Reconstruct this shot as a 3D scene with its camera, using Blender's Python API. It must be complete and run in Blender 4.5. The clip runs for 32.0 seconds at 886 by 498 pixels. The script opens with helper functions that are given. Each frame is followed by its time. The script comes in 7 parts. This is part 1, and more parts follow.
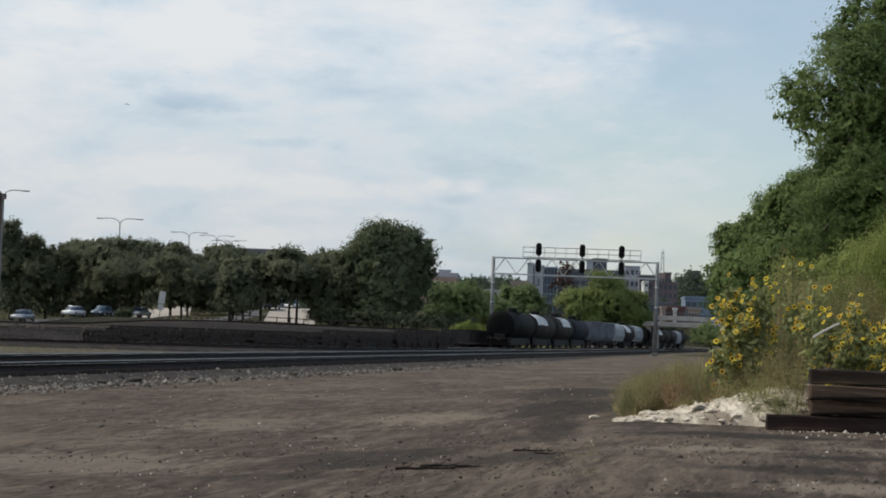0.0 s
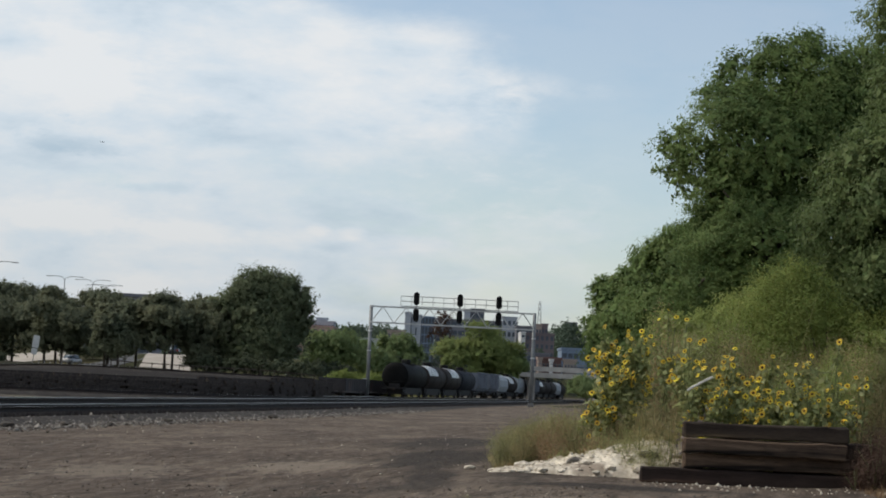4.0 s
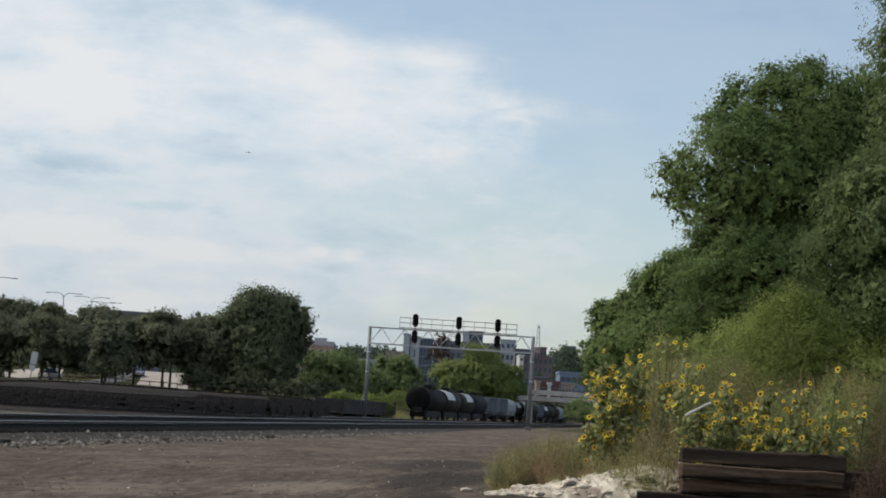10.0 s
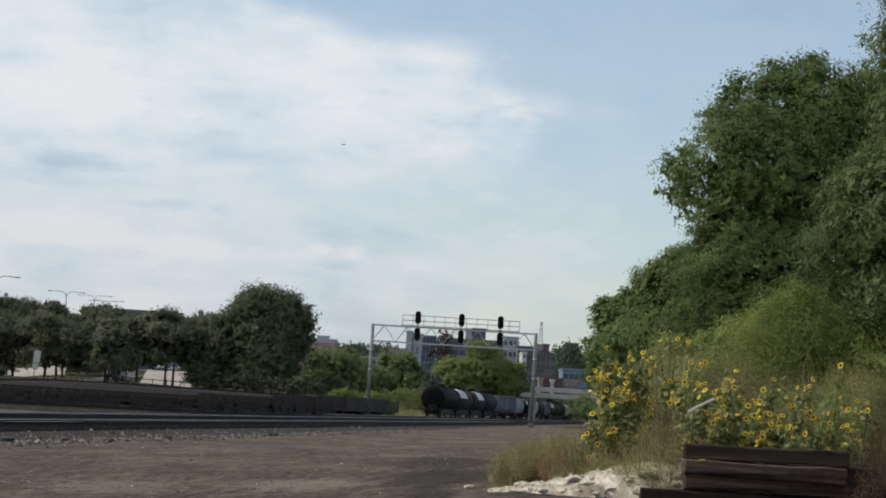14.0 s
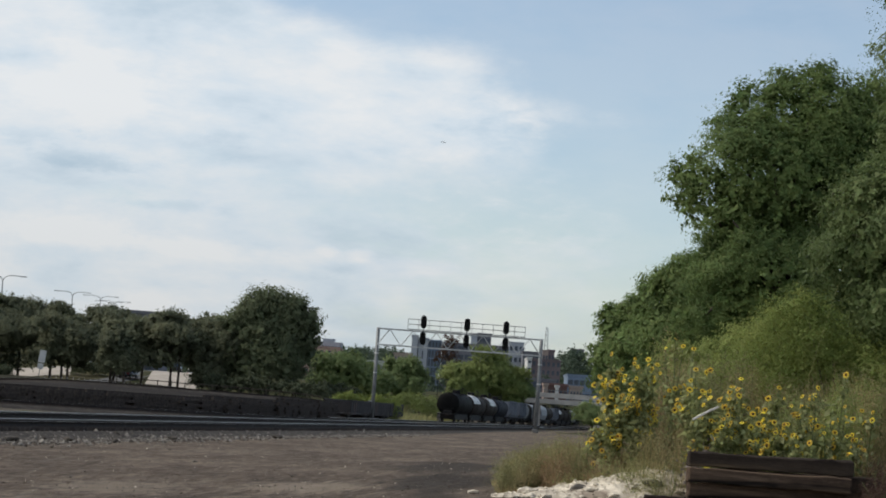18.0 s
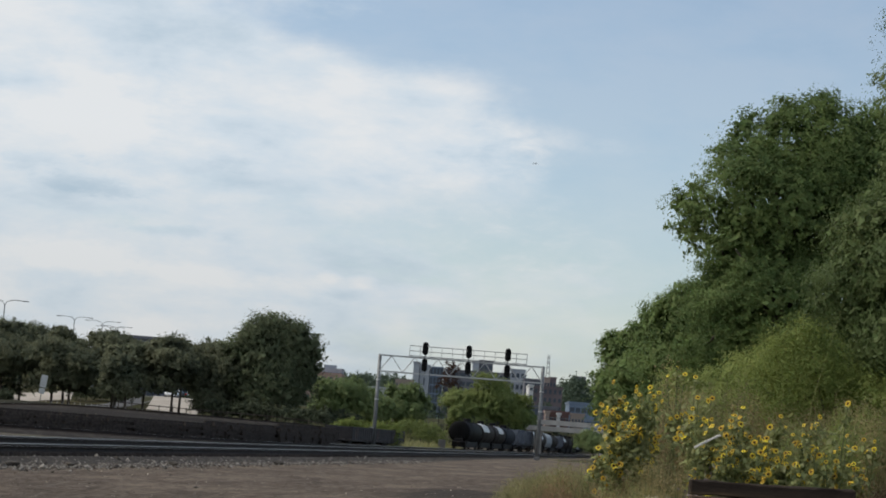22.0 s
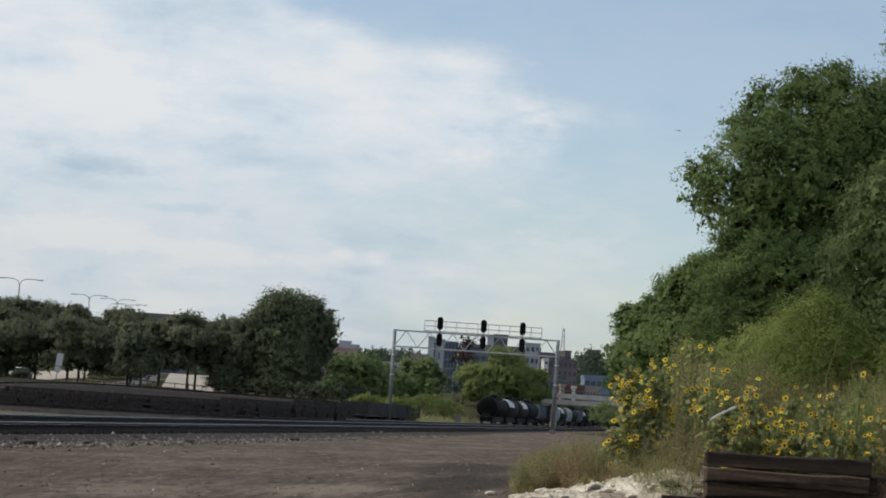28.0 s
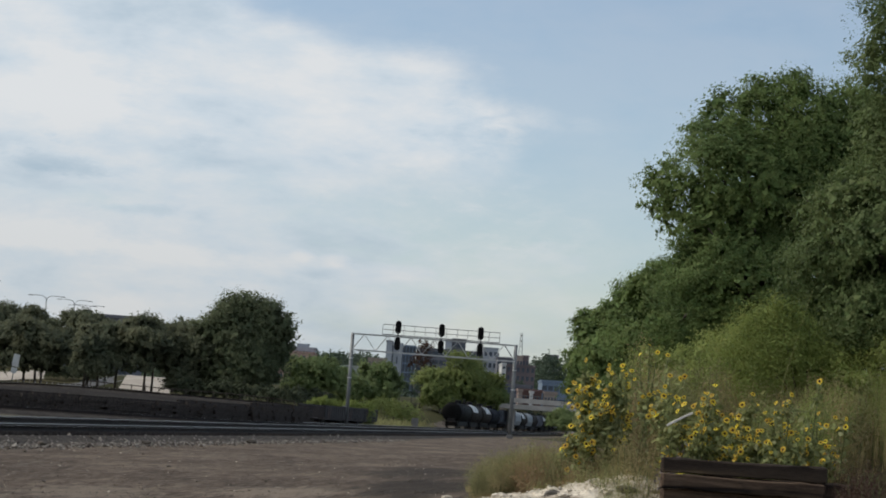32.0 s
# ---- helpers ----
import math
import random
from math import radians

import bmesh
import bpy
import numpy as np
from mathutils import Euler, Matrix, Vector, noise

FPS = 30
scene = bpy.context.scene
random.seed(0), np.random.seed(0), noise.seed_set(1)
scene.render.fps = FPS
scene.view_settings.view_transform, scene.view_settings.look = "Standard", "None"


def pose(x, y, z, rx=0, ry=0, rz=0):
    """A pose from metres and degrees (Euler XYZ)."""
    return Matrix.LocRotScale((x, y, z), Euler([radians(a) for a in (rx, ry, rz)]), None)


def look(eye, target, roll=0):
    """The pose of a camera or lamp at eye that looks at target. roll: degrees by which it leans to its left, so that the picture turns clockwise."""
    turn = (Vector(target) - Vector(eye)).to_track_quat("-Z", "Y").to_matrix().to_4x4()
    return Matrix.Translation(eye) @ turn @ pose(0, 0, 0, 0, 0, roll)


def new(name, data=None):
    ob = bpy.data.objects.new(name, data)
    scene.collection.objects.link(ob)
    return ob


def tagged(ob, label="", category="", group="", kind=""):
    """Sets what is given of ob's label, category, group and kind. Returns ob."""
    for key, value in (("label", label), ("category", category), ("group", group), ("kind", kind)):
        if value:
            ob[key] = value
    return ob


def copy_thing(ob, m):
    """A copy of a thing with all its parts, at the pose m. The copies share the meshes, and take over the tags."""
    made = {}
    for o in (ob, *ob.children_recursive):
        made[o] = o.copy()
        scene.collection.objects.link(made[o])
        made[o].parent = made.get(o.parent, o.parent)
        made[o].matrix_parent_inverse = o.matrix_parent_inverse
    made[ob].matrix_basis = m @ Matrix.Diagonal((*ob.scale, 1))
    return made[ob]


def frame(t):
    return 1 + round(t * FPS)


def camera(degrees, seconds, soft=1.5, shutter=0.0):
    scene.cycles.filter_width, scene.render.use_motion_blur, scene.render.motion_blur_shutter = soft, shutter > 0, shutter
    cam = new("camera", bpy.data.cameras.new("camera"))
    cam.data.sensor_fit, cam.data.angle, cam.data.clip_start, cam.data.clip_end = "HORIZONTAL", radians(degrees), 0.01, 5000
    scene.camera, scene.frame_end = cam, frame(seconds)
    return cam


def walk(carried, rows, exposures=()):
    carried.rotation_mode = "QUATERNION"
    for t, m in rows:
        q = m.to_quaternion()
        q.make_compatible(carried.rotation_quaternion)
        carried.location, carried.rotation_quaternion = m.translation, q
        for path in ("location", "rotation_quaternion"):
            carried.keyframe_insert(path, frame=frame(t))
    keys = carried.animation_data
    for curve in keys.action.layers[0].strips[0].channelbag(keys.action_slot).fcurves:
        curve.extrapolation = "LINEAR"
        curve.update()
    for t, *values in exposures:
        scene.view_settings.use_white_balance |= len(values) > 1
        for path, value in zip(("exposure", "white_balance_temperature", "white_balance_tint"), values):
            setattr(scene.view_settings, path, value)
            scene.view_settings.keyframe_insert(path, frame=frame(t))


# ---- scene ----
# camera: hand-held at standing height, turning only
cam = camera(23.0, 32.0, soft=1.85)
EYE = Vector((0.0, 0.0, 1.7))
# seconds, turn to the left, tilt up, lean (degrees)
AIM = (
    (0, 3.211, 2.241, 2.093), (0.5, 3.183, 2.463, 2.279), (1, 2.315, 3.127, 2.499), (1.5, 1.631, 3.388, 2.798),
    (2, 1.497, 3.413, 3.065), (2.5, 1.159, 3.290, 2.965), (3, 0.381, 3.455, 2.766), (3.5, 0.198, 3.721, 2.783),
    (5.5, -0.387, 3.330, 2.971), (6, -0.046, 3.555, 2.791), (6.5, 0.224, 3.740, 2.907), (7, 0.156, 3.584, 3.108),
    (7.5, 0.493, 3.458, 3.201), (8, 0.522, 3.494, 3.383), (8.5, 0.122, 3.602, 3.403), (9, -0.211, 3.826, 3.368),
    (9.5, 0.069, 4.001, 3.439), (10, 0.089, 4.239, 3.638), (10.5, 0.041, 4.253, 3.681), (11, 0.080, 4.171, 3.474),
    (11.5, 0.031, 4.150, 3.366), (12, 0.114, 4.062, 3.318), (12.5, 0.029, 3.974, 3.388), (13, -0.000, 4.008, 3.300),
    (13.5, 0.100, 4.159, 3.359), (15.5, 0.152, 4.170, 3.625), (16, 0.256, 4.262, 3.653), (16.5, 0.271, 4.462, 3.418),
    (17, 0.291, 4.409, 3.645), (17.5, 0.409, 4.376, 3.958), (18, 0.326, 4.271, 4.126), (18.5, 0.385, 4.356, 4.152),
    (19, 0.576, 4.352, 4.052), (19.5, 0.614, 4.475, 3.861), (20, 0.449, 4.786, 3.616), (20.5, 0.446, 5.027, 3.923),
    (21, 0.406, 5.067, 4.198), (21.5, 0.342, 5.051, 4.316), (22, 0.437, 4.969, 4.418), (22.5, 0.443, 4.756, 4.469),
    (23, 0.205, 4.341, 4.623), (23.5, -0.232, 4.383, 4.809), (24, -0.404, 4.533, 4.396), (24.5, -0.480, 4.372, 4.020),
    (25, -0.484, 4.455, 3.957), (25.5, -0.116, 4.547, 4.015), (27.5, 0.183, 4.195, 3.939), (28, 0.752, 4.279, 3.861),
    (28.5, 1.242, 4.232, 3.799), (29, 1.704, 4.485, 3.887), (29.5, 1.692, 4.617, 3.852), (30, 1.050, 5.305, 3.882),
    (30.5, 0.338, 5.698, 4.232), (31, -0.102, 5.553, 4.380), (31.5, -0.360, 4.935, 4.355), (32, -0.324, 4.461, 4.300),
)


def aim(yaw, pitch, roll):
    a, b = radians(yaw), radians(pitch)
    ahead = Vector((-math.sin(a) * math.cos(b), math.cos(a) * math.cos(b), math.sin(b)))
    return look(EYE, EYE + ahead, roll)


walk(cam, [(t, aim(a, b, c)) for t, a, b, c in AIM], exposures=((0.0, -0.03), (3.0, -0.02), (6.0, 0.0), (13.0, -0.01), (16.0, 0.0), (20.0, 0.0), (22.0, -0.05), (25.0, -0.02), (29.0, -0.05), (30.0, -0.06), (31.0, -0.13), (32.0, -0.12)))

# ---- world and sun ----
SUN_AZ, SUN_EL = 280.0, 46.0  # degrees clockwise from the view (+y), and above the horizon


def build_world():
    w = bpy.data.worlds.new("sky")
    scene.world = w
    w.use_nodes = True
    nt = w.node_tree
    nt.nodes.clear()
    N = nt.nodes.new
    L = nt.links.new
    out = N("ShaderNodeOutputWorld")
    sky = N("ShaderNodeTexSky")
    sky.sky_type = "NISHITA"
    sky.sun_disc = False
    sky.sun_elevation = radians(SUN_EL)
    sky.sun_rotation = radians(SUN_AZ)
    sky.air_density, sky.dust_density, sky.ozone_density = 1.0, 0.7, 1.6
    clear = N("ShaderNodeBackground")
    clear.inputs["Strength"].default_value = 0.121
    L(sky.outputs["Color"], clear.inputs["Color"])
    co = N("ShaderNodeTexCoord")
    # clouds: long soft layers, thicker low down and towards the west side
    mp = N("ShaderNodeMapping")
    mp.inputs["Scale"].default_value = (6.0, 6.0, 13.0)
    mp.inputs["Location"].default_value = (0.9, 0.3, 0.35)
    mp.inputs["Rotation"].default_value = (0.0, radians(6), 0.0)
    L(co.outputs["Generated"], mp.inputs["Vector"])
    big = N("ShaderNodeTexNoise")
    big.inputs["Scale"].default_value = 1.0
    big.inputs["Detail"].default_value = 10.0
    big.inputs["Roughness"].default_value = 0.63
    big.inputs["Distortion"].default_value = 0.15
    L(mp.outputs["Vector"], big.inputs["Vector"])
    sep = N("ShaderNodeSeparateXYZ")
    L(co.outputs["Generated"], sep.inputs["Vector"])

    def m(op, a, b=0.0, c=0.0, clamp=False):
        n = N("ShaderNodeMath")
        n.operation = op
        n.use_clamp = clamp
        for i, v in enumerate((a, b, c)):
            if hasattr(v, "is_output"):
                L(v, n.inputs[i])
            else:
                n.inputs[i].default_value = v
        return n.outputs[0]

    # bearing and height in degrees, for the banks of cloud that keep their place
    az = m("MULTIPLY", m("ARCTAN2", sep.outputs["X"], sep.outputs["Y"]), 57.2958)
    el = m("MULTIPLY", m("ARCSINE", sep.outputs["Z"]), 57.2958)
    place = N("ShaderNodeCombineXYZ")
    L(az, place.inputs["X"])
    L(el, place.inputs["Y"])
    mp3 = N("ShaderNodeMapping")
    mp3.inputs["Scale"].default_value = (0.8, 2.1, 1.0)
    L(place.outputs[0], mp3.inputs["Vector"])
    rag = N("ShaderNodeTexNoise")
    rag.inputs["Scale"].default_value = 1.0
    rag.inputs["Detail"].default_value = 8.0
    rag.inputs["Roughness"].default_value = 0.66
    rag.inputs["Distortion"].default_value = 0.3
    L(mp3.outputs["Vector"], rag.inputs["Vector"])

    def bank(a0, e0, wide, high, torn, soft, amount):
        off = N("ShaderNodeVectorMath")
        off.operation = "SUBTRACT"
        L(place.outputs[0], off.inputs[0])
        off.inputs[1].default_value = (a0, e0, 0.0)
        sc = N("ShaderNodeVectorMath")
        sc.operation = "MULTIPLY"
        L(off.outputs[0], sc.inputs[0])
        sc.inputs[1].default_value = (1.0 / wide, 1.0 / high, 0.0)
        ln = N("ShaderNodeVectorMath")
        ln.operation = "LENGTH"
        L(sc.outputs[0], ln.inputs[0])
        r = N("ShaderNodeMapRange")
        r.interpolation_type = "SMOOTHSTEP"
        r.inputs["From Min"].default_value, r.inputs["From Max"].default_value = 1.0 + soft, 1.0 - soft
        r.inputs["To Min"].default_value, r.inputs["To Max"].default_value = 0.0, amount
        L(m("MULTIPLY_ADD", m("SUBTRACT", rag.outputs["Fac"], 0.5), torn, ln.outputs["Value"]), r.inputs["Value"])
        return r.outputs[0]

    def total(rows):
        v = 0.0
        for row in rows:
            v = m("ADD", bank(*row), v)
        return v

    # white banks add cloud, openings take it away
    white = total(((-4.6, 8.0, 4.4, 1.7, 2.6, 0.9, 0.12), (-1.0, 8.1, 2.2, 1.6, 3.6, 1.0, 0.05), (-10.2, 7.5, 3.0, 1.0, 2.6, 0.8, 0.14), (-10.5, 3.9, 2.2, 0.3, 2.4, 0.8, 0.16), (-7.2, 3.75, 2.6, 0.22, 2.4, 0.8, 0.16), (-3.38, 4.0, 0.26, 0.13, 1.6, 0.7, 0.22), (-2.45, 3.92, 0.34, 0.15, 1.6, 0.7, 0.22), (-1.3, 3.7, 1.8, 0.2, 2.2, 0.8, 0.12), (3.4, 8.0, 2.0, 0.35, 2.4, 0.9, 0.1), (9.0, 11.4, 2.0, 0.4, 2.4, 0.9, 0.16)))
    gap = total(((-2.4, 10.3, 2.4, 0.6, 2.4, 0.9, 0.16), (3.6, 10.6, 4.5, 1.6, 2.2, 0.9, 0.16), (-1.2, 5.4, 3.2, 0.9, 2.6, 0.9, 0.14), (8.5, 10.2, 4.5, 3.0, 2.0, 0.9, 0.14), (-10.8, 5.0, 2.8, 0.4, 2.4, 0.8, 0.14), (5.0, 5.6, 4.0, 0.7, 2.4, 0.9, 0.08)))
    grey = total(((-8.0, 6.65, 1.4, 0.36, 4.6, 0.8, 0.6), (-9.5, 5.85, 1.2, 0.22, 4.4, 0.8, 0.6), (-11.5, 6.4, 0.9, 0.22, 4.4, 0.8, 0.6), (-7.4, 4.85, 1.2, 0.14, 3.0, 0.8, 0.5), (-2.95, 3.6, 0.5, 0.14, 2.4, 0.8, 0.4), (0.05, 2.85, 0.9, 0.32, 2.8, 0.8, 0.45), (-6.0, 7.6, 1.2, 0.3, 3.2, 0.8, 0.4), (-5.6, 3.3, 1.8, 0.16, 2.8, 0.8, 0.35), (-11.9, 8.4, 1.2, 0.3, 3.2, 0.8, 0.6), (-3.4, 6.3, 1.6, 0.25, 3.2, 0.8, 0.3)))
    lean = m("MULTIPLY", sep.outputs["X"], -1.35)
    low = m("MULTIPLY_ADD", m("MINIMUM", sep.outputs["Z"], 0.4), -0.9, 0.14)
    # extra broken cloud overhead and behind, out of view, added to lift dark fronts
    low = m("ADD", low, m("MULTIPLY", m("MAXIMUM", m("MULTIPLY_ADD", sep.outputs["Y"], -1.0, 0.6), 0.0), 0.38))
    calm = m("MULTIPLY_ADD", big.outputs["Fac"], 0.85, 0.07)
    d = m("ADD", m("ADD", calm, m("MAXIMUM", m("MINIMUM", lean, 0.3), -0.45)), low)
    d = m("SUBTRACT", m("ADD", d, white), gap)
    ramp = N("ShaderNodeMapRange")
    ramp.interpolation_type = "SMOOTHERSTEP"
    ramp.inputs["From Min"].default_value = 0.36
    ramp.inputs["From Max"].default_value = 0.74
    ramp.inputs["To Min"].default_value = 0.22
    ramp.inputs["To Max"].default_value = 0.95
    L(d, ramp.inputs["Value"])
    # the thick parts of a cloud are greyer
    mp2 = N("ShaderNodeMapping")
    mp2.inputs["Scale"].default_value = (13.0, 13.0, 34.0)
    mp2.inputs["Location"].default_value = (3.1, 1.7, 0.2)
    L(co.outputs["Generated"], mp2.inputs["Vector"])
    puff = N("ShaderNodeTexNoise")
    puff.inputs["Scale"].default_value = 1.0
    puff.inputs["Detail"].default_value = 5.0
    puff.inputs["Roughness"].default_value = 0.6
    puff.inputs["Distortion"].default_value = 0.1
    L(mp2.outputs["Vector"], puff.inputs["Vector"])
    tone = N("ShaderNodeValToRGB")
    tone.color_ramp.elements[0].position = 0.27
    tone.color_ramp.elements[0].color = (0.52, 0.65, 0.765, 1)
    tone.color_ramp.elements[1].position = 0.6
    tone.color_ramp.elements[1].color = (0.885, 0.907, 0.925, 1)
    mid_tone = tone.color_ramp.elements.new(0.45)
    mid_tone.color = (0.73, 0.82, 0.90, 1)
    L(m("SUBTRACT", m("ADD", m("MULTIPLY_ADD", puff.outputs["Fac"], 0.8, 0.11), m("MULTIPLY", white, 0.5)), m("MULTIPLY", grey, 0.22)), tone.inputs["Fac"])
    dim = N("ShaderNodeMapRange")
    dim.inputs["From Min"].default_value, dim.inputs["From Max"].default_value = 0.0, 0.13
    dim.inputs["To Min"].default_value, dim.inputs["To Max"].default_value = 0.82, 1.02
    L(sep.outputs["Z"], dim.inputs["Value"])
    cloud = N("ShaderNodeBackground")
    L(m("MULTIPLY", dim.outputs[0], 0.89), cloud.inputs["Strength"])
    L(tone.outputs["Color"], cloud.inputs["Color"])
    mix = N("ShaderNodeMixShader")
    L(ramp.outputs["Result"], mix.inputs["Fac"])
    L(clear.outputs[0], mix.inputs[1])
    L(cloud.outputs[0], mix.inputs[2])
    L(mix.outputs[0], out.inputs["Surface"])


build_world()
lamp = bpy.data.lights.new("sun", "SUN")
lamp.energy, lamp.angle, lamp.color = 2.8, radians(0.6), (1.0, 0.93, 0.82)
sun = new("sun", lamp)
sa, se = radians(SUN_AZ), radians(SUN_EL)
sun.matrix_world = look(Vector((math.sin(sa) * math.cos(se), math.cos(sa) * math.cos(se), math.sin(se))) * 300, (0, 0, 0))


# ---- materials ----
def material(name, c1, c2, scale=2.0, rough=0.8, metal=0.0, bump=0.2, fine=40.0, c3=None, spots=0.0, stretch=(1, 1, 1), per="", translucent=0.0, spec=0.5):
    """A surface of two colours mixed at two scales, with fine relief. per: 'island' or 'object' for a tone of each piece."""
    mt = bpy.data.materials.new(name)
    mt.use_nodes = True
    nt = mt.node_tree
    N, L = nt.nodes.new, nt.links.new
    bs = nt.nodes["Principled BSDF"]
    bs.inputs["Metallic"].default_value = metal
    bs.inputs["Specular IOR Level"].default_value = spec
    co = N("ShaderNodeTexCoord")
    mp = N("ShaderNodeMapping")
    mp.inputs["Scale"].default_value = stretch
    L(co.outputs["Object"], mp.inputs["Vector"])
    n1 = N("ShaderNodeTexNoise")
    n1.inputs["Scale"].default_value, n1.inputs["Detail"].default_value = scale, 6
    n2 = N("ShaderNodeTexNoise")
    n2.inputs["Scale"].default_value, n2.inputs["Detail"].default_value = fine, 4
    L(mp.outputs[0], n1.inputs["Vector"])
    L(mp.outputs[0], n2.inputs["Vector"])
    add = N("ShaderNodeMath")
    add.operation = "MULTIPLY_ADD"
    L(n2.outputs["Fac"], add.inputs[0])
    add.inputs[1].default_value = 0.5
    L(n1.outputs["Fac"], add.inputs[2])
    fac = N("ShaderNodeMapRange")
    fac.inputs["From Min"].default_value, fac.inputs["From Max"].default_value = 0.55, 0.95
    L(add.outputs[0], fac.inputs["Value"])
    mix = N("ShaderNodeMix")
    mix.data_type = "RGBA"
    mix.inputs[6].default_value, mix.inputs[7].default_value = (*c1, 1), (*c2, 1)
    L(fac.outputs[0], mix.inputs[0])
    col = mix.outputs[2]
    if c3:
        n3 = N("ShaderNodeTexNoise")
        n3.inputs["Scale"].default_value, n3.inputs["Detail"].default_value = scale * 0.37, 5
        L(mp.outputs[0], n3.inputs["Vector"])
        f3 = N("ShaderNodeMapRange")
        f3.inputs["From Min"].default_value, f3.inputs["From Max"].default_value = 0.62 - spots, 0.70 - spots * 0.8
        L(n3.outputs["Fac"], f3.inputs["Value"])
        m3 = N("ShaderNodeMix")
        m3.data_type = "RGBA"
        L(f3.outputs[0], m3.inputs[0])
        L(col, m3.inputs[6])
        m3.inputs[7].default_value = (*c3, 1)
        col = m3.outputs[2]
    if per:
        hs = N("ShaderNodeHueSaturation")
        if per == "island":
            rnd = N("ShaderNodeNewGeometry").outputs["Random Per Island"]
        else:
            rnd = N("ShaderNodeObjectInfo").outputs["Random"]
        mr = N("ShaderNodeMapRange")
        mr.inputs["To Min"].default_value, mr.inputs["To Max"].default_value = 0.84, 1.16
        L(rnd, mr.inputs["Value"])
        L(mr.outputs[0], hs.inputs["Value"])
        mh = N("ShaderNodeMapRange")
        mh.inputs["To Min"].default_value, mh.inputs["To Max"].default_value = 0.485, 0.515
        L(rnd, mh.inputs["Value"])
        L(mh.outputs[0], hs.inputs["Hue"])
        L(col, hs.inputs["Color"])
        col = hs.outputs[0]
    L(col, bs.inputs["Base Color"])
    rr = N("ShaderNodeMapRange")
    rr.inputs["To Min"].default_value, rr.inputs["To Max"].default_value = max(rough - 0.12, 0.03), min(rough + 0.12, 1.0)
    L(n2.outputs["Fac"], rr.inputs["Value"])
    L(rr.outputs[0], bs.inputs["Roughness"])
    if bump:
        bp = N("ShaderNodeBump")
        bp.inputs["Strength"].default_value = bump
        bp.inputs["Distance"].default_value = 0.6 / fine
        L(add.outputs[0], bp.inputs["Height"])
        L(bp.outputs[0], bs.inputs["Normal"])
    if translucent:
        tr = N("ShaderNodeBsdfTranslucent")
        L(col, tr.inputs["Color"])
        ms = N("ShaderNodeMixShader")
        ms.inputs[0].default_value = translucent
        L(bs.outputs[0], ms.inputs[1])
        L(tr.outputs[0], ms.inputs[2])
        L(ms.outputs[0], nt.nodes["Material Output"].inputs["Surface"])
    return mt


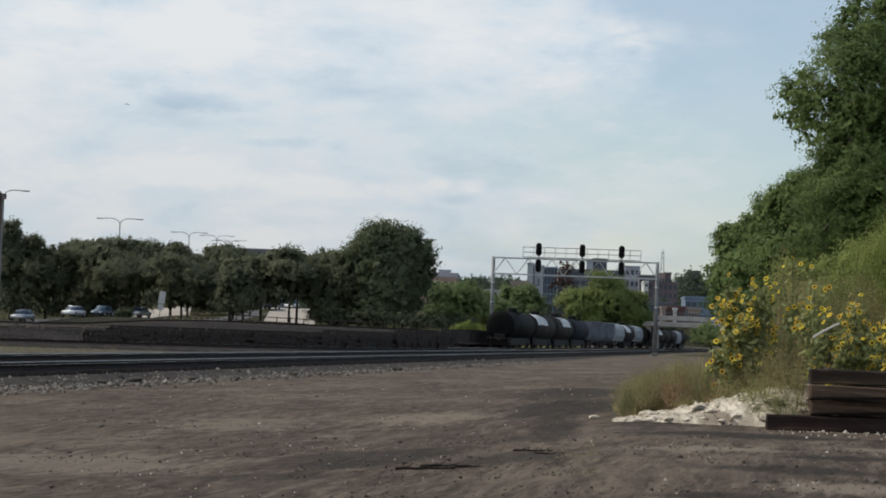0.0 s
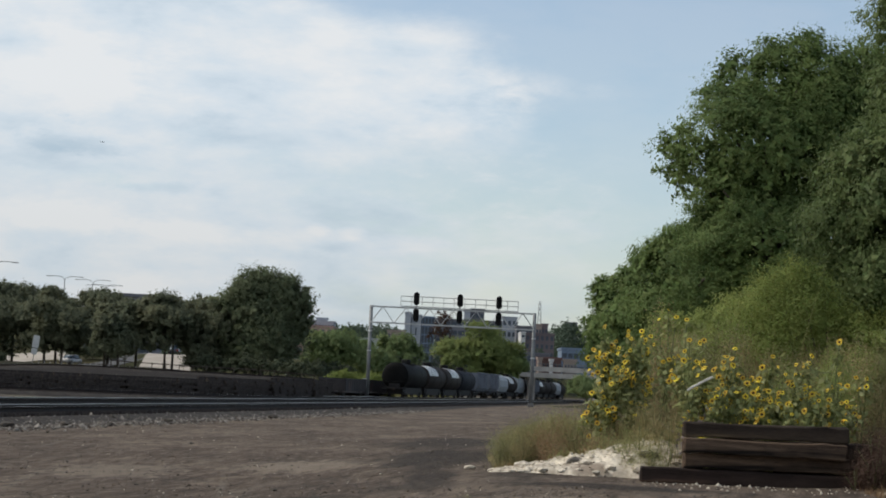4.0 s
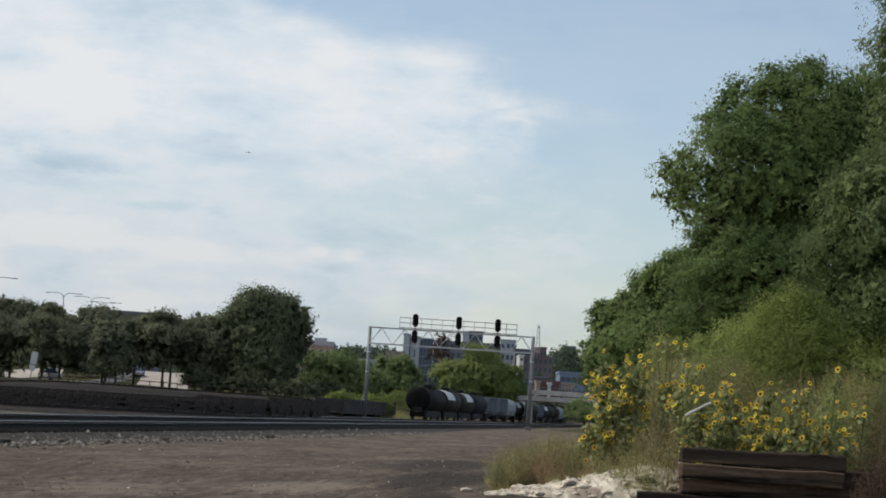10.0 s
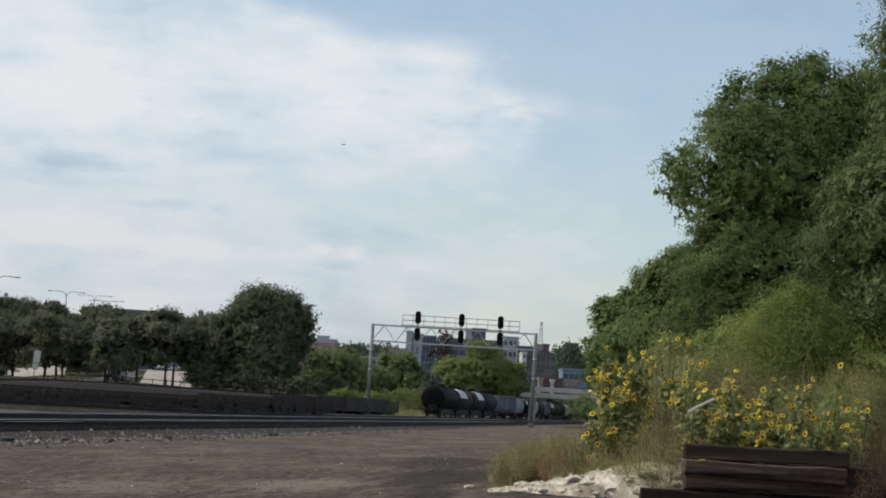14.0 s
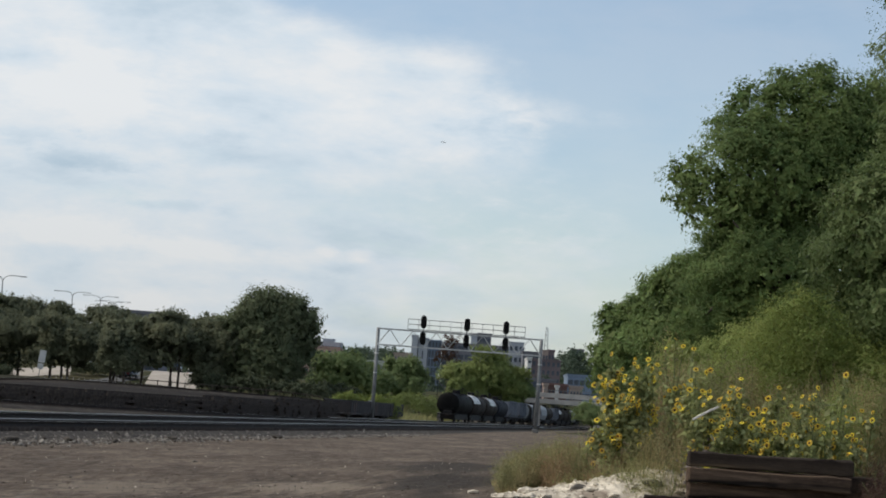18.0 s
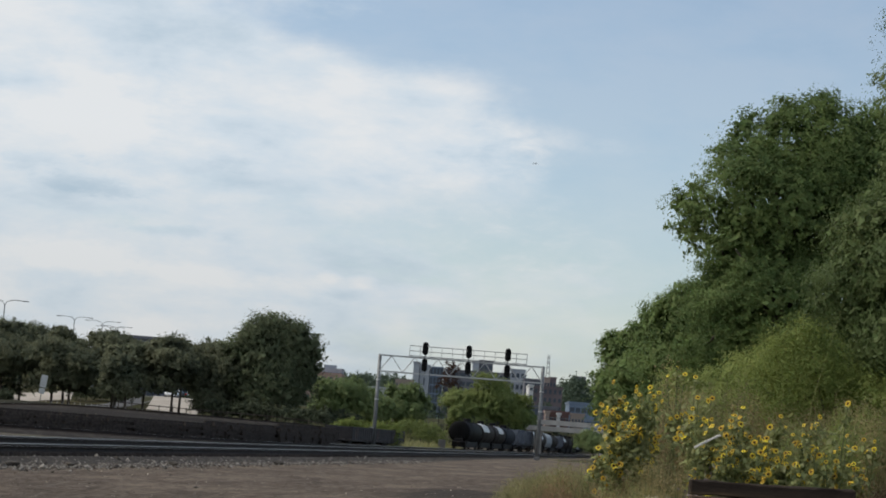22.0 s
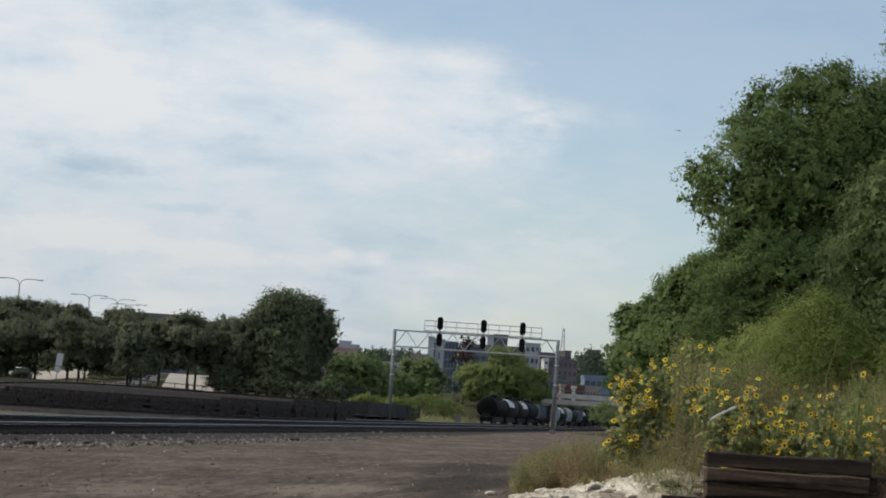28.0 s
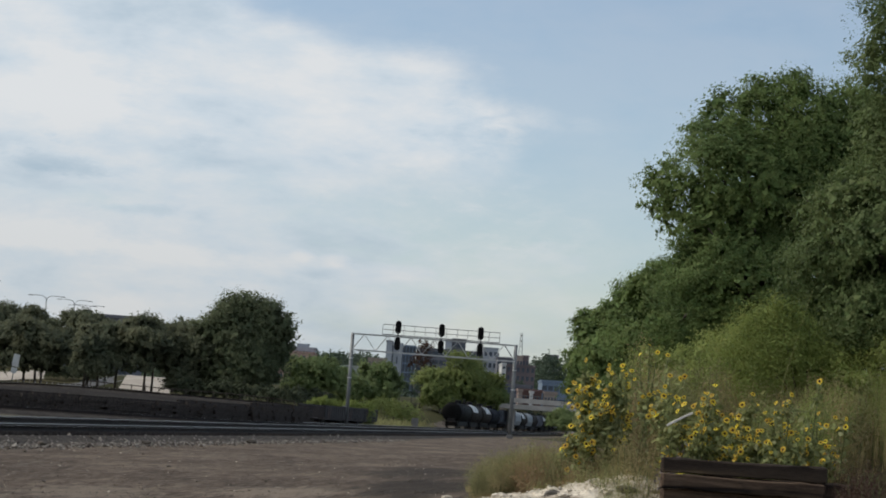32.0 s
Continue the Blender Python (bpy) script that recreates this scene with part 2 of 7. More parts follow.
def dirt_material():
    """Packed soil: broad light and dark patches, wheel streaks that run with the tracks, fine grit."""
    mt = bpy.data.materials.new("dirt")
    mt.use_nodes = True
    nt = mt.node_tree
    N, L = nt.nodes.new, nt.links.new
    bs = nt.nodes["Principled BSDF"]
    bs.inputs["Specular IOR Level"].default_value = 0.15
    bs.inputs["Roughness"].default_value = 0.95
    co = N("ShaderNodeTexCoord")

    def nz(scale, detail, stretch=(1, 1, 1), turn=0.0, rough=0.6, warp=0.0):
        mp = N("ShaderNodeMapping")
        mp.inputs["Scale"].default_value = stretch
        tn = N("ShaderNodeMapping")
        tn.inputs["Rotation"].default_value = (0, 0, radians(turn))
        L(co.outputs["Object"], tn.inputs["Vector"])
        L(tn.outputs[0], mp.inputs["Vector"])
        n = N("ShaderNodeTexNoise")
        n.inputs["Scale"].default_value, n.inputs["Detail"].default_value = scale, detail
        n.inputs["Roughness"].default_value, n.inputs["Distortion"].default_value = rough, warp
        L(mp.outputs[0], n.inputs["Vector"])
        return n.outputs["Fac"]

    def rng_(v, a, b, lo=0.0, hi=1.0):
        r = N("ShaderNodeMapRange")
        r.inputs["From Min"].default_value, r.inputs["From Max"].default_value = a, b
        r.inputs["To Min"].default_value, r.inputs["To Max"].default_value = lo, hi
        L(v, r.inputs["Value"])
        return r.outputs[0]

    def mix(f, a, b):
        m = N("ShaderNodeMix")
        m.data_type = "RGBA"
        L(f, m.inputs[0])
        for k, c in ((6, a), (7, b)):
            if isinstance(c, tuple):
                m.inputs[k].default_value = (*c, 1)
            else:
                L(c, m.inputs[k])
        return m.outputs[2]

    grit = nz(3.4, 12, (1, 0.7, 1), 8, 0.84)
    patch = nz(0.3, 9, (1.2, 0.4, 1), 9, 0.7, 0.5)
    streak = nz(1.0, 9, (1.7, 0.11, 1), 6.5, 0.74, 0.35)
    rut = nz(1.0, 6, (2.6, 0.05, 1), -4.0, 0.6, 0.2)
    mottle = nz(0.8, 10, (1.0, 0.3, 1), 10, 0.8, 0.3)
    speck = nz(34.0, 3, (1, 0.8, 1))
    crumb = nz(6.5, 8, (1, 0.16, 1), 9, 0.78, 0.2)
    blot = nz(2.3, 7, (1, 0.12, 1), 8, 0.75, 0.3)
    c = mix(rng_(grit, 0.36, 0.66), (0.0418, 0.0305, 0.0235), (0.1305, 0.0992, 0.0748))
    c = mix(rng_(patch, 0.47, 0.62, 0, 0.65), c, (0.187, 0.1462, 0.1114))
    c = mix(rng_(patch, 0.44, 0.3, 0, 0.7), c, (0.0374, 0.0305, 0.0244))
    c = mix(rng_(streak, 0.55, 0.7, 0, 0.42), c, (0.187, 0.1583, 0.1261))
    c = mix(rng_(streak, 0.46, 0.35, 0, 0.42), c, (0.0348, 0.027, 0.0218))
    c = mix(rng_(rut, 0.6, 0.68, 0, 0.4), c, (0.187, 0.161, 0.1305))
    c = mix(rng_(rut, 0.42, 0.36, 0, 0.4), c, (0.0313, 0.0244, 0.02))
    c = mix(rng_(mottle, 0.55, 0.62, 0, 0.5), c, (0.0348, 0.0287, 0.0235))
    c = mix(rng_(blot, 0.53, 0.62, 0, 0.5), c, (0.2001, 0.1583, 0.1218))
    c = mix(rng_(blot, 0.46, 0.37, 0, 0.55), c, (0.0348, 0.027, 0.0218))
    c = mix(rng_(crumb, 0.53, 0.62, 0, 0.65), c, (0.1958, 0.1566, 0.1218))
    c = mix(rng_(crumb, 0.47, 0.38, 0, 0.7), c, (0.0296, 0.0226, 0.0183))
    # dark and tan ellipses at set places, edges broken up by the noise
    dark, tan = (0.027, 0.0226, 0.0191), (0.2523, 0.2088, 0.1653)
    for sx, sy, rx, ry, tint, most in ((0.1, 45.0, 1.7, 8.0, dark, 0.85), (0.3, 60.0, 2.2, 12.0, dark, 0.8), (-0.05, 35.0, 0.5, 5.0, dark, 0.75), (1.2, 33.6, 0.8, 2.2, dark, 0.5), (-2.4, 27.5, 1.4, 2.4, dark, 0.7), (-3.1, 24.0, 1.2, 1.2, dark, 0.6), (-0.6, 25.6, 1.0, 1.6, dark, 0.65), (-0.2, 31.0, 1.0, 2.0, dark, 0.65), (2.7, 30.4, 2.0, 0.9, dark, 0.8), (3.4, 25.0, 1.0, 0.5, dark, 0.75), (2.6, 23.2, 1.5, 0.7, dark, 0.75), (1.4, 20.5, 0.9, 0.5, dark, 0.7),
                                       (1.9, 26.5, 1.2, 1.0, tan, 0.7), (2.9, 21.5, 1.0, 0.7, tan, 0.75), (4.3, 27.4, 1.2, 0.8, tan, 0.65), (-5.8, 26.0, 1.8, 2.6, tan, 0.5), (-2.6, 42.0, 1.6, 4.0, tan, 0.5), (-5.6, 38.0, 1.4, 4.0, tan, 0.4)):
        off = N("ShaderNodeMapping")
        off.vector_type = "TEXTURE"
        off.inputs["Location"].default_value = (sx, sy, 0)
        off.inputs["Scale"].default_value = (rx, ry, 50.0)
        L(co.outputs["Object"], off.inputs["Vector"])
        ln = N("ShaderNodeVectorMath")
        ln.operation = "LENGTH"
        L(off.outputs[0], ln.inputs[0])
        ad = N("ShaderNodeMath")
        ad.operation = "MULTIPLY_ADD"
        L(crumb if tint is tan else mottle, ad.inputs[0])
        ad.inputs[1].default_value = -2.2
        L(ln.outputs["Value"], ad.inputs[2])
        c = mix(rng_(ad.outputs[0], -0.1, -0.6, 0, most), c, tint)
    c = mix(rng_(speck, 0.62, 0.72, 0, 0.5), c, (0.2088, 0.1827, 0.1566))
    c = mix(rng_(speck, 0.37, 0.3, 0, 0.6), c, (0.0218, 0.0174, 0.0148))
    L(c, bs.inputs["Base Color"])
    bp = N("ShaderNodeBump")
    bp.inputs["Strength"].default_value, bp.inputs["Distance"].default_value = 0.7, 0.06
    ad = N("ShaderNodeMath")
    ad.operation = "ADD"
    L(grit, ad.inputs[0])
    L(crumb, ad.inputs[1])
    L(ad.outputs[0], bp.inputs["Height"])
    L(bp.outputs[0], bs.inputs["Normal"])
    return mt


M = {}
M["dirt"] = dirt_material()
M["clod"] = material("soil_clod", (0.045, 0.034, 0.025), (0.125, 0.098, 0.074), 3.0, 0.95, 0, 0.3, 30, per="island", spec=0.1)
M["ballast"] = material("ballast", (0.08, 0.07, 0.06), (0.17, 0.155, 0.14), 1.2, 0.9, 0, 0.6, 12.0)
M["ballast_dark"] = material("ballast_dark", (0.0195, 0.0166, 0.0146), (0.0488, 0.0419, 0.0361), 1.2, 0.95, 0, 0.6, 12.0, spec=0.15)
M["stone"] = material("stone", (0.045, 0.0387, 0.0325), (0.1187, 0.1038, 0.0887), 3.0, 0.9, 0, 0.3, 30, per="island")
M["palestone"] = material("pale_stone", (0.13, 0.118, 0.105), (0.25, 0.23, 0.205), 3.0, 0.9, 0, 0.3, 30, per="island")
M["leaf_poplar"] = material("leaf_poplar", (0.0951, 0.1202, 0.07), (0.1714, 0.1959, 0.1103), 0.25, 0.65, 0, 0.0, 3.0, per="island", translucent=0.48, spec=0.1)
M["darkstone"] = material("dark_stone", (0.0275, 0.022, 0.0187), (0.077, 0.0616, 0.0495), 3.0, 0.9, 0, 0.3, 30, per="island")
M["gravel"] = material("pale_gravel", (0.3349, 0.2912, 0.233), (0.7571, 0.6843, 0.5678), 3.2, 0.95, 0, 1.0, 16, (0.2475, 0.2038, 0.1602), 0.05, spec=0.2)
M["rail"] = material("rail_steel", (0.0156, 0.013, 0.0117), (0.0364, 0.0273, 0.0221), 3, 0.8, 0.1, 0.1, 30, spec=0.2)
M["railhead"] = material("rail_head", (0.3, 0.3, 0.3), (0.45, 0.45, 0.45), 3, 0.4, 0.8, 0.0, 30)
M["gauge_face"] = material("worn_rail_face", (0.4, 0.4, 0.392), (0.544, 0.544, 0.528), 3, 0.5, 0.4, 0.0, 30)
M["tie"] = material("creosoted_tie", (0.0186, 0.0138, 0.0124), (0.0554, 0.0395, 0.0314), 1.4, 0.9, 0, 1.0, 26, (0.1619, 0.1063, 0.0692), 0.02, (0.4, 4, 4), per="object", spec=0.1)
M["tie_old"] = material("old_tie", (0.0322, 0.0281, 0.026), (0.0802, 0.0663, 0.0584), 1.4, 0.95, 0, 0.5, 26, None, 0, (0.25, 3, 3), spec=0.08)
M["cinder"] = material("cinder", (0.0608, 0.0519, 0.0442), (0.1215, 0.105, 0.0884), 0.4, 0.95, 0, 0.5, 6.0, (0.0939, 0.0972, 0.0464), 0.0, spec=0.06)
M["leaf"] = material("leaf", (0.0766, 0.1223, 0.0445), (0.1911, 0.255, 0.0867), 0.55, 0.6, 0, 0.0, 3.0, (0.0712, 0.1083, 0.0494), 0.04, per="island", translucent=0.45, spec=0.12)
M["leaf_dark"] = material("leaf_dark", (0.1027, 0.122, 0.0817), (0.1925, 0.2002, 0.1216), 0.25, 0.65, 0, 0.0, 3.0, (0.1834, 0.1527, 0.0949), -0.01, per="island", translucent=0.48, spec=0.1)
M["leaf_hedge"] = material("leaf_hedge", (0.0542, 0.0685, 0.0446), (0.0988, 0.1148, 0.067), 0.25, 0.65, 0, 0.0, 3.0, per="island", translucent=0.3, spec=0.1)
M["pave"] = material("pale_paving", (0.3, 0.265, 0.228), (0.4, 0.36, 0.31), 0.3, 0.9, 0, 0.15, 14, spec=0.15)
M["leaf_near"] = material("leaf_near", (0.0732, 0.1106, 0.0434), (0.1654, 0.2114, 0.0834), 0.6, 0.55, 0, 0.0, 3.0, (0.059, 0.0891, 0.0384), 0.03, per="island", translucent=0.45, spec=0.1)
M["leaf_light"] = material("leaf_light", (0.1806, 0.2285, 0.0673), (0.3174, 0.3575, 0.1161), 0.5, 0.6, 0, 0.0, 3.0, (0.3174, 0.2929, 0.1276), 0.02, per="island", translucent=0.52, spec=0.12)
M["leaf_olive"] = material("leaf_olive", (0.1659, 0.2119, 0.073), (0.2896, 0.3318, 0.1142), 0.2, 0.6, 0, 0.0, 3.0, (0.2424, 0.2424, 0.0797), 0.0, per="island", translucent=0.45, spec=0.12)
M["leaf_mid"] = material("leaf_mid", (0.1525, 0.2023, 0.0565), (0.2796, 0.3187, 0.0943), 0.5, 0.6, 0, 0.0, 3.0, (0.0953, 0.1349, 0.0471), 0.02, per="island", translucent=0.5, spec=0.12)
M["pink_brick"] = material("pink_brick", (0.32, 0.216, 0.192), (0.432, 0.296, 0.264), 0.1, 0.9, 0, 0.1, 4, spec=0.1)
M["leaf_far_green"] = material("leaf_far_green", (0.1377, 0.1903, 0.0761), (0.2493, 0.3017, 0.1247), 0.2, 0.6, 0, 0.0, 3.0, per="island", translucent=0.38, spec=0.15)
M["leaf_rust"] = material("leaf_rust", (0.055, 0.032, 0.024), (0.1, 0.06, 0.042), 0.2, 0.6, 0, 0.0, 3.0, per="island", translucent=0.3, spec=0.15)
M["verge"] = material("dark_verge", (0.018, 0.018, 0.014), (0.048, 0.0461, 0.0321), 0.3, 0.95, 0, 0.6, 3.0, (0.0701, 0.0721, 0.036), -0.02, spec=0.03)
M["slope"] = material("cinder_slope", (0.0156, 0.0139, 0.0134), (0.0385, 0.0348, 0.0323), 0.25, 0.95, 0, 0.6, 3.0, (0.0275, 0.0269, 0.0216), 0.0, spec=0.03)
# distance haze is put into this greyed, bluish leaf colour
M["leaf_far"] = material("leaf_far", (0.0595, 0.085, 0.0612), (0.1105, 0.1445, 0.0986), 0.02, 0.8, 0, 0.0, 0.3, per="island", translucent=0.15, spec=0.15)
M["bark"] = material("bark", (0.048, 0.0384, 0.03), (0.12, 0.096, 0.0744), 2.0, 0.9, 0, 0.6, 20, None, 0, (3, 3, 0.6))
M["dead_wood"] = material("dead_wood", (0.014, 0.011, 0.009), (0.04, 0.031, 0.025), 3.0, 0.9, 0, 0.5, 30, spec=0.1)
M["grass"] = material("grass_blade", (0.208, 0.2155, 0.0829), (0.3793, 0.3591, 0.1643), 0.5, 0.7, 0, 0.0, 6, per="island", translucent=0.5)
M["dry"] = material("dry_grass", (0.2552, 0.1978, 0.0893), (0.4083, 0.3318, 0.1659), 0.8, 0.75, 0, 0.0, 6, per="island", translucent=0.38)
M["olive_weed"] = material("olive_weed", (0.15, 0.145, 0.062), (0.27, 0.25, 0.11), 0.6, 0.75, 0, 0.0, 6, per="island", translucent=0.42)
M["grass_dark"] = material("low_green_weed", (0.17, 0.165, 0.058), (0.29, 0.27, 0.105), 0.6, 0.75, 0, 0.0, 6, per="island", translucent=0.45)
M["russet"] = material("russet_grass", (0.2128, 0.1289, 0.0699), (0.3405, 0.224, 0.1206), 0.8, 0.75, 0, 0.0, 6, per="island", translucent=0.35)
M["meadow"] = material("meadow", (0.035, 0.037, 0.018), (0.065, 0.062, 0.03), 0.08, 0.95, 0, 0.4, 1.5, (0.085, 0.072, 0.042), 0.0, spec=0.03)
M["galv"] = material("galvanised_steel", (0.14, 0.148, 0.153), (0.23, 0.24, 0.245), 1.2, 0.6, 0.3, 0.08, 25)
M["galv_pale"] = material("weathered_zinc", (0.4, 0.41, 0.41), (0.55, 0.56, 0.555), 1.2, 0.7, 0.1, 0.08, 25)
M["tie_brown"] = material("brown_tie", (0.042, 0.029, 0.0227), (0.168, 0.1163, 0.0807), 1.6, 0.9, 0, 1.0, 26, (0.0161, 0.0129, 0.0115), 0.07, (0.35, 6, 6), spec=0.1)
M["insect"] = material("insect_grey", (0.675, 0.6885, 0.702), (0.837, 0.8505, 0.864), 200, 0.7, 0, 0.0, 400, translucent=0.6)
M["glass_far"] = material("dull_glass", (0.054, 0.0684, 0.09), (0.09, 0.108, 0.135), 0.1, 0.5, 0, 0.0, 3, spec=0.2)
M["blue_panel"] = material("blue_glazed_panel", (0.12, 0.17, 0.25), (0.2, 0.26, 0.35), 0.08, 0.4, 0, 0.0, 2, spec=0.25)
M["footing"] = material("old_concrete", (0.2295, 0.218, 0.202), (0.3901, 0.3672, 0.3397), 0.8, 0.9, 0, 0.15, 14)
M["shed"] = material("shed_roof", (0.26, 0.28, 0.3), (0.36, 0.38, 0.39), 0.1, 0.7, 0, 0.05, 3)
M["black"] = material("black_paint", (0.0095, 0.0095, 0.0107), (0.0213, 0.0201, 0.0201), 2.0, 0.65, 0, 0.06, 20, spec=0.15)
M["tank"] = material("tank_paint", (0.0047, 0.0047, 0.0047), (0.0118, 0.0118, 0.0118), 0.8, 0.68, 0, 0.06, 9, (0.0259, 0.0224, 0.02), -0.02, spec=0.06)
M["tank_side"] = material("dusty_tank", (0.026, 0.022, 0.02), (0.056, 0.047, 0.041), 0.8, 0.7, 0, 0.06, 9, (0.038, 0.03, 0.025), 0.0, spec=0.06)
M["tank_blue"] = material("blue_black_tank", (0.018, 0.02, 0.026), (0.036, 0.039, 0.048), 0.8, 0.7, 0, 0.06, 9, spec=0.06)
M["tankgrey"] = material("tank_grey", (0.1, 0.1, 0.1), (0.17, 0.165, 0.16), 0.7, 0.45, 0, 0.06, 9, (0.07, 0.06, 0.05), 0.0)
M["white"] = material("white_paint", (0.5, 0.5, 0.49), (0.72, 0.72, 0.7), 1.2, 0.5, 0, 0.05, 14, (0.45, 0.42, 0.38), -0.03)
M["hopper"] = material("hopper_grey", (0.1232, 0.1381, 0.1658), (0.2146, 0.2295, 0.2635), 0.8, 0.7, 0, 0.08, 10, (0.1381, 0.119, 0.1063), 0.0, spec=0.2)
M["gondola"] = material("gondola_brown", (0.0211, 0.0187, 0.0199), (0.0468, 0.0398, 0.0398), 0.8, 0.85, 0.0, 0.15, 12, (0.0796, 0.0515, 0.0421), -0.02)
# panel_grey, facade_dark and brick carry distance haze in their colours
M["panel_grey"] = material("facade_panel", (0.2927, 0.3186, 0.3616), (0.3961, 0.4219, 0.4649), 0.05, 0.7, 0, 0.03, 2, spec=0.2)
M["facade_dark"] = material("facade_dark", (0.115, 0.1196, 0.1426), (0.184, 0.184, 0.207), 0.05, 0.7, 0, 0.03, 2, spec=0.2)
M["panel_white"] = material("white_panel", (0.5, 0.5, 0.5), (0.62, 0.62, 0.61), 0.05, 0.7, 0, 0.03, 2, spec=0.2)
M["shop_red"] = material("red_shop", (0.11, 0.068, 0.062), (0.17, 0.1, 0.09), 0.2, 0.8, 0, 0.03, 3, spec=0.2)
M["tower_brick"] = material("tower_brick", (0.13, 0.082, 0.07), (0.2, 0.125, 0.105), 0.3, 0.9, 0, 0.1, 8, spec=0.1)
M["glass"] = material("window_glass", (0.03, 0.05, 0.08), (0.06, 0.09, 0.13), 0.1, 0.12, 0, 0.0, 3)
M["brick"] = material("red_brick", (0.1368, 0.114, 0.1254), (0.19, 0.1558, 0.1615), 0.1, 0.9, 0, 0.1, 4, spec=0.1)
M["tan_wall"] = material("tan_wall", (0.2601, 0.2142, 0.1913), (0.3519, 0.2907, 0.2525), 0.08, 0.9, 0, 0.05, 3, spec=0.2)
M["car_white"] = material("car_white", (0.7, 0.71, 0.72), (0.78, 0.78, 0.78), 0.8, 0.25, 0, 0.0, 8)
M["car_silver"] = material("car_silver", (0.36, 0.38, 0.4), (0.44, 0.45, 0.47), 0.8, 0.28, 0.5, 0.0, 8)
M["car_dark"] = material("car_dark", (0.02, 0.022, 0.026), (0.035, 0.037, 0.04), 0.8, 0.25, 0.1, 0.0, 8)
M["car_blue"] = material("car_blue", (0.05, 0.09, 0.13), (0.07, 0.11, 0.16), 0.8, 0.25, 0.2, 0.0, 8)
M["rubber"] = material("rubber", (0.012, 0.012, 0.012), (0.03, 0.03, 0.03), 2, 0.9, 0, 0.1, 20)
M["lens_red"] = material("red_lens", (0.3, 0.01, 0.01), (0.4, 0.02, 0.02), 2, 0.2, 0, 0, 10)
M["petal"] = material("petal", (0.9, 0.65, 0.05), (0.95, 0.8, 0.13), 6, 0.6, 0, 0.0, 40, per="object", translucent=0.5)
M["disc"] = material("flower_disc", (0.035, 0.02, 0.008), (0.09, 0.05, 0.015), 30, 0.9, 0, 0.4, 120)
M["stalk"] = material("stalk", (0.08, 0.11, 0.035), (0.15, 0.17, 0.06), 3, 0.7, 0, 0.05, 30)
M["flower_leaf"] = material("sunflower_leaf", (0.13, 0.15, 0.048), (0.4, 0.42, 0.19), 4, 0.5, 0, 0.0, 14, per="island", translucent=0.45, spec=0.35)
M["weathered"] = material("weathered_board", (0.5, 0.47, 0.42), (0.68, 0.65, 0.6), 2, 0.85, 0, 0.2, 20, None, 0, (0.3, 3, 3))
M["twig"] = material("dead_weed", (0.16, 0.13, 0.12), (0.27, 0.225, 0.21), 1.5, 0.85, 0, 0.0, 8, per="island")
M["concrete"] = material("concrete", (0.378, 0.351, 0.324), (0.54, 0.5063, 0.4657), 0.5, 0.9, 0, 0.15, 14)
M["asphalt"] = material("asphalt", (0.055, 0.055, 0.056), (0.09, 0.088, 0.085), 0.4, 0.9, 0, 0.2, 20)


# ---- building blocks ----
rng = np.random.default_rng(7)


def finish(name, me, mt, parent=None, label="", kind="", smooth=False):
    me.materials.append(mt)
    if smooth:
        me.polygons.foreach_set("use_smooth", [True] * len(me.polygons))
    ob = new(name, me)
    if parent is not None:
        ob.parent = parent
    return tagged(ob, label, kind=kind)


def part(name, bm, mt, parent=None, label="", kind="", smooth=False):
    me = bpy.data.meshes.new(name)
    bm.to_mesh(me)
    bm.free()
    return finish(name, me, mt, parent, label, kind, smooth)


def thing(name, m, label, category, group="", kind=""):
    ob = new(name)
    ob.matrix_basis = m
    return tagged(ob, label, category, group, kind)


def box(bm, cx, cy, cz, sx, sy, sz, bev=0.0, turn=None):
    r = bmesh.ops.create_cube(bm, size=1.0)
    bmesh.ops.scale(bm, vec=(sx, sy, sz), verts=r["verts"])
    if bev:
        es = list({e for v in r["verts"] for e in v.link_edges})
        r = bmesh.ops.bevel(bm, geom=es, offset=bev, segments=1, affect="EDGES")
        vs = r["verts"]
    else:
        vs = r["verts"]
    mat = Matrix.Translation((cx, cy, cz)) @ (turn if turn else Matrix())
    bmesh.ops.transform(bm, matrix=mat, verts=vs)
    return vs


def tube(bm, a, b, r1, r2=None, seg=8, cap=True):
    a, b = Vector(a), Vector(b)
    d = b - a
    r = bmesh.ops.create_cone(bm, cap_ends=cap, segments=seg, radius1=r1, radius2=r1 if r2 is None else r2, depth=d.length)
    m = Matrix.Translation((a + b) / 2) @ d.to_track_quat("Z", "Y").to_matrix().to_4x4()
    bmesh.ops.transform(bm, matrix=m, verts=r["verts"])
    return r["verts"]


def mesh_of(name, verts, faces):
    """A mesh from numpy arrays: verts (n, 3) and faces (k, 3 or 4)."""
    me = bpy.data.meshes.new(name)
    verts, faces = np.asarray(verts, np.float32), np.asarray(faces, np.int32)
    k = faces.shape[1]
    me.vertices.add(len(verts))
    me.vertices.foreach_set("co", verts.ravel())
    me.loops.add(faces.size)
    me.loops.foreach_set("vertex_index", faces.ravel())
    me.polygons.add(len(faces))
    me.polygons.foreach_set("loop_start", np.arange(len(faces), dtype=np.int32) * k)
    me.update(calc_edges=True)
    return me


def unit(n):
    v = rng.normal(size=(n, 3))
    return v / np.linalg.norm(v, axis=1, keepdims=True)


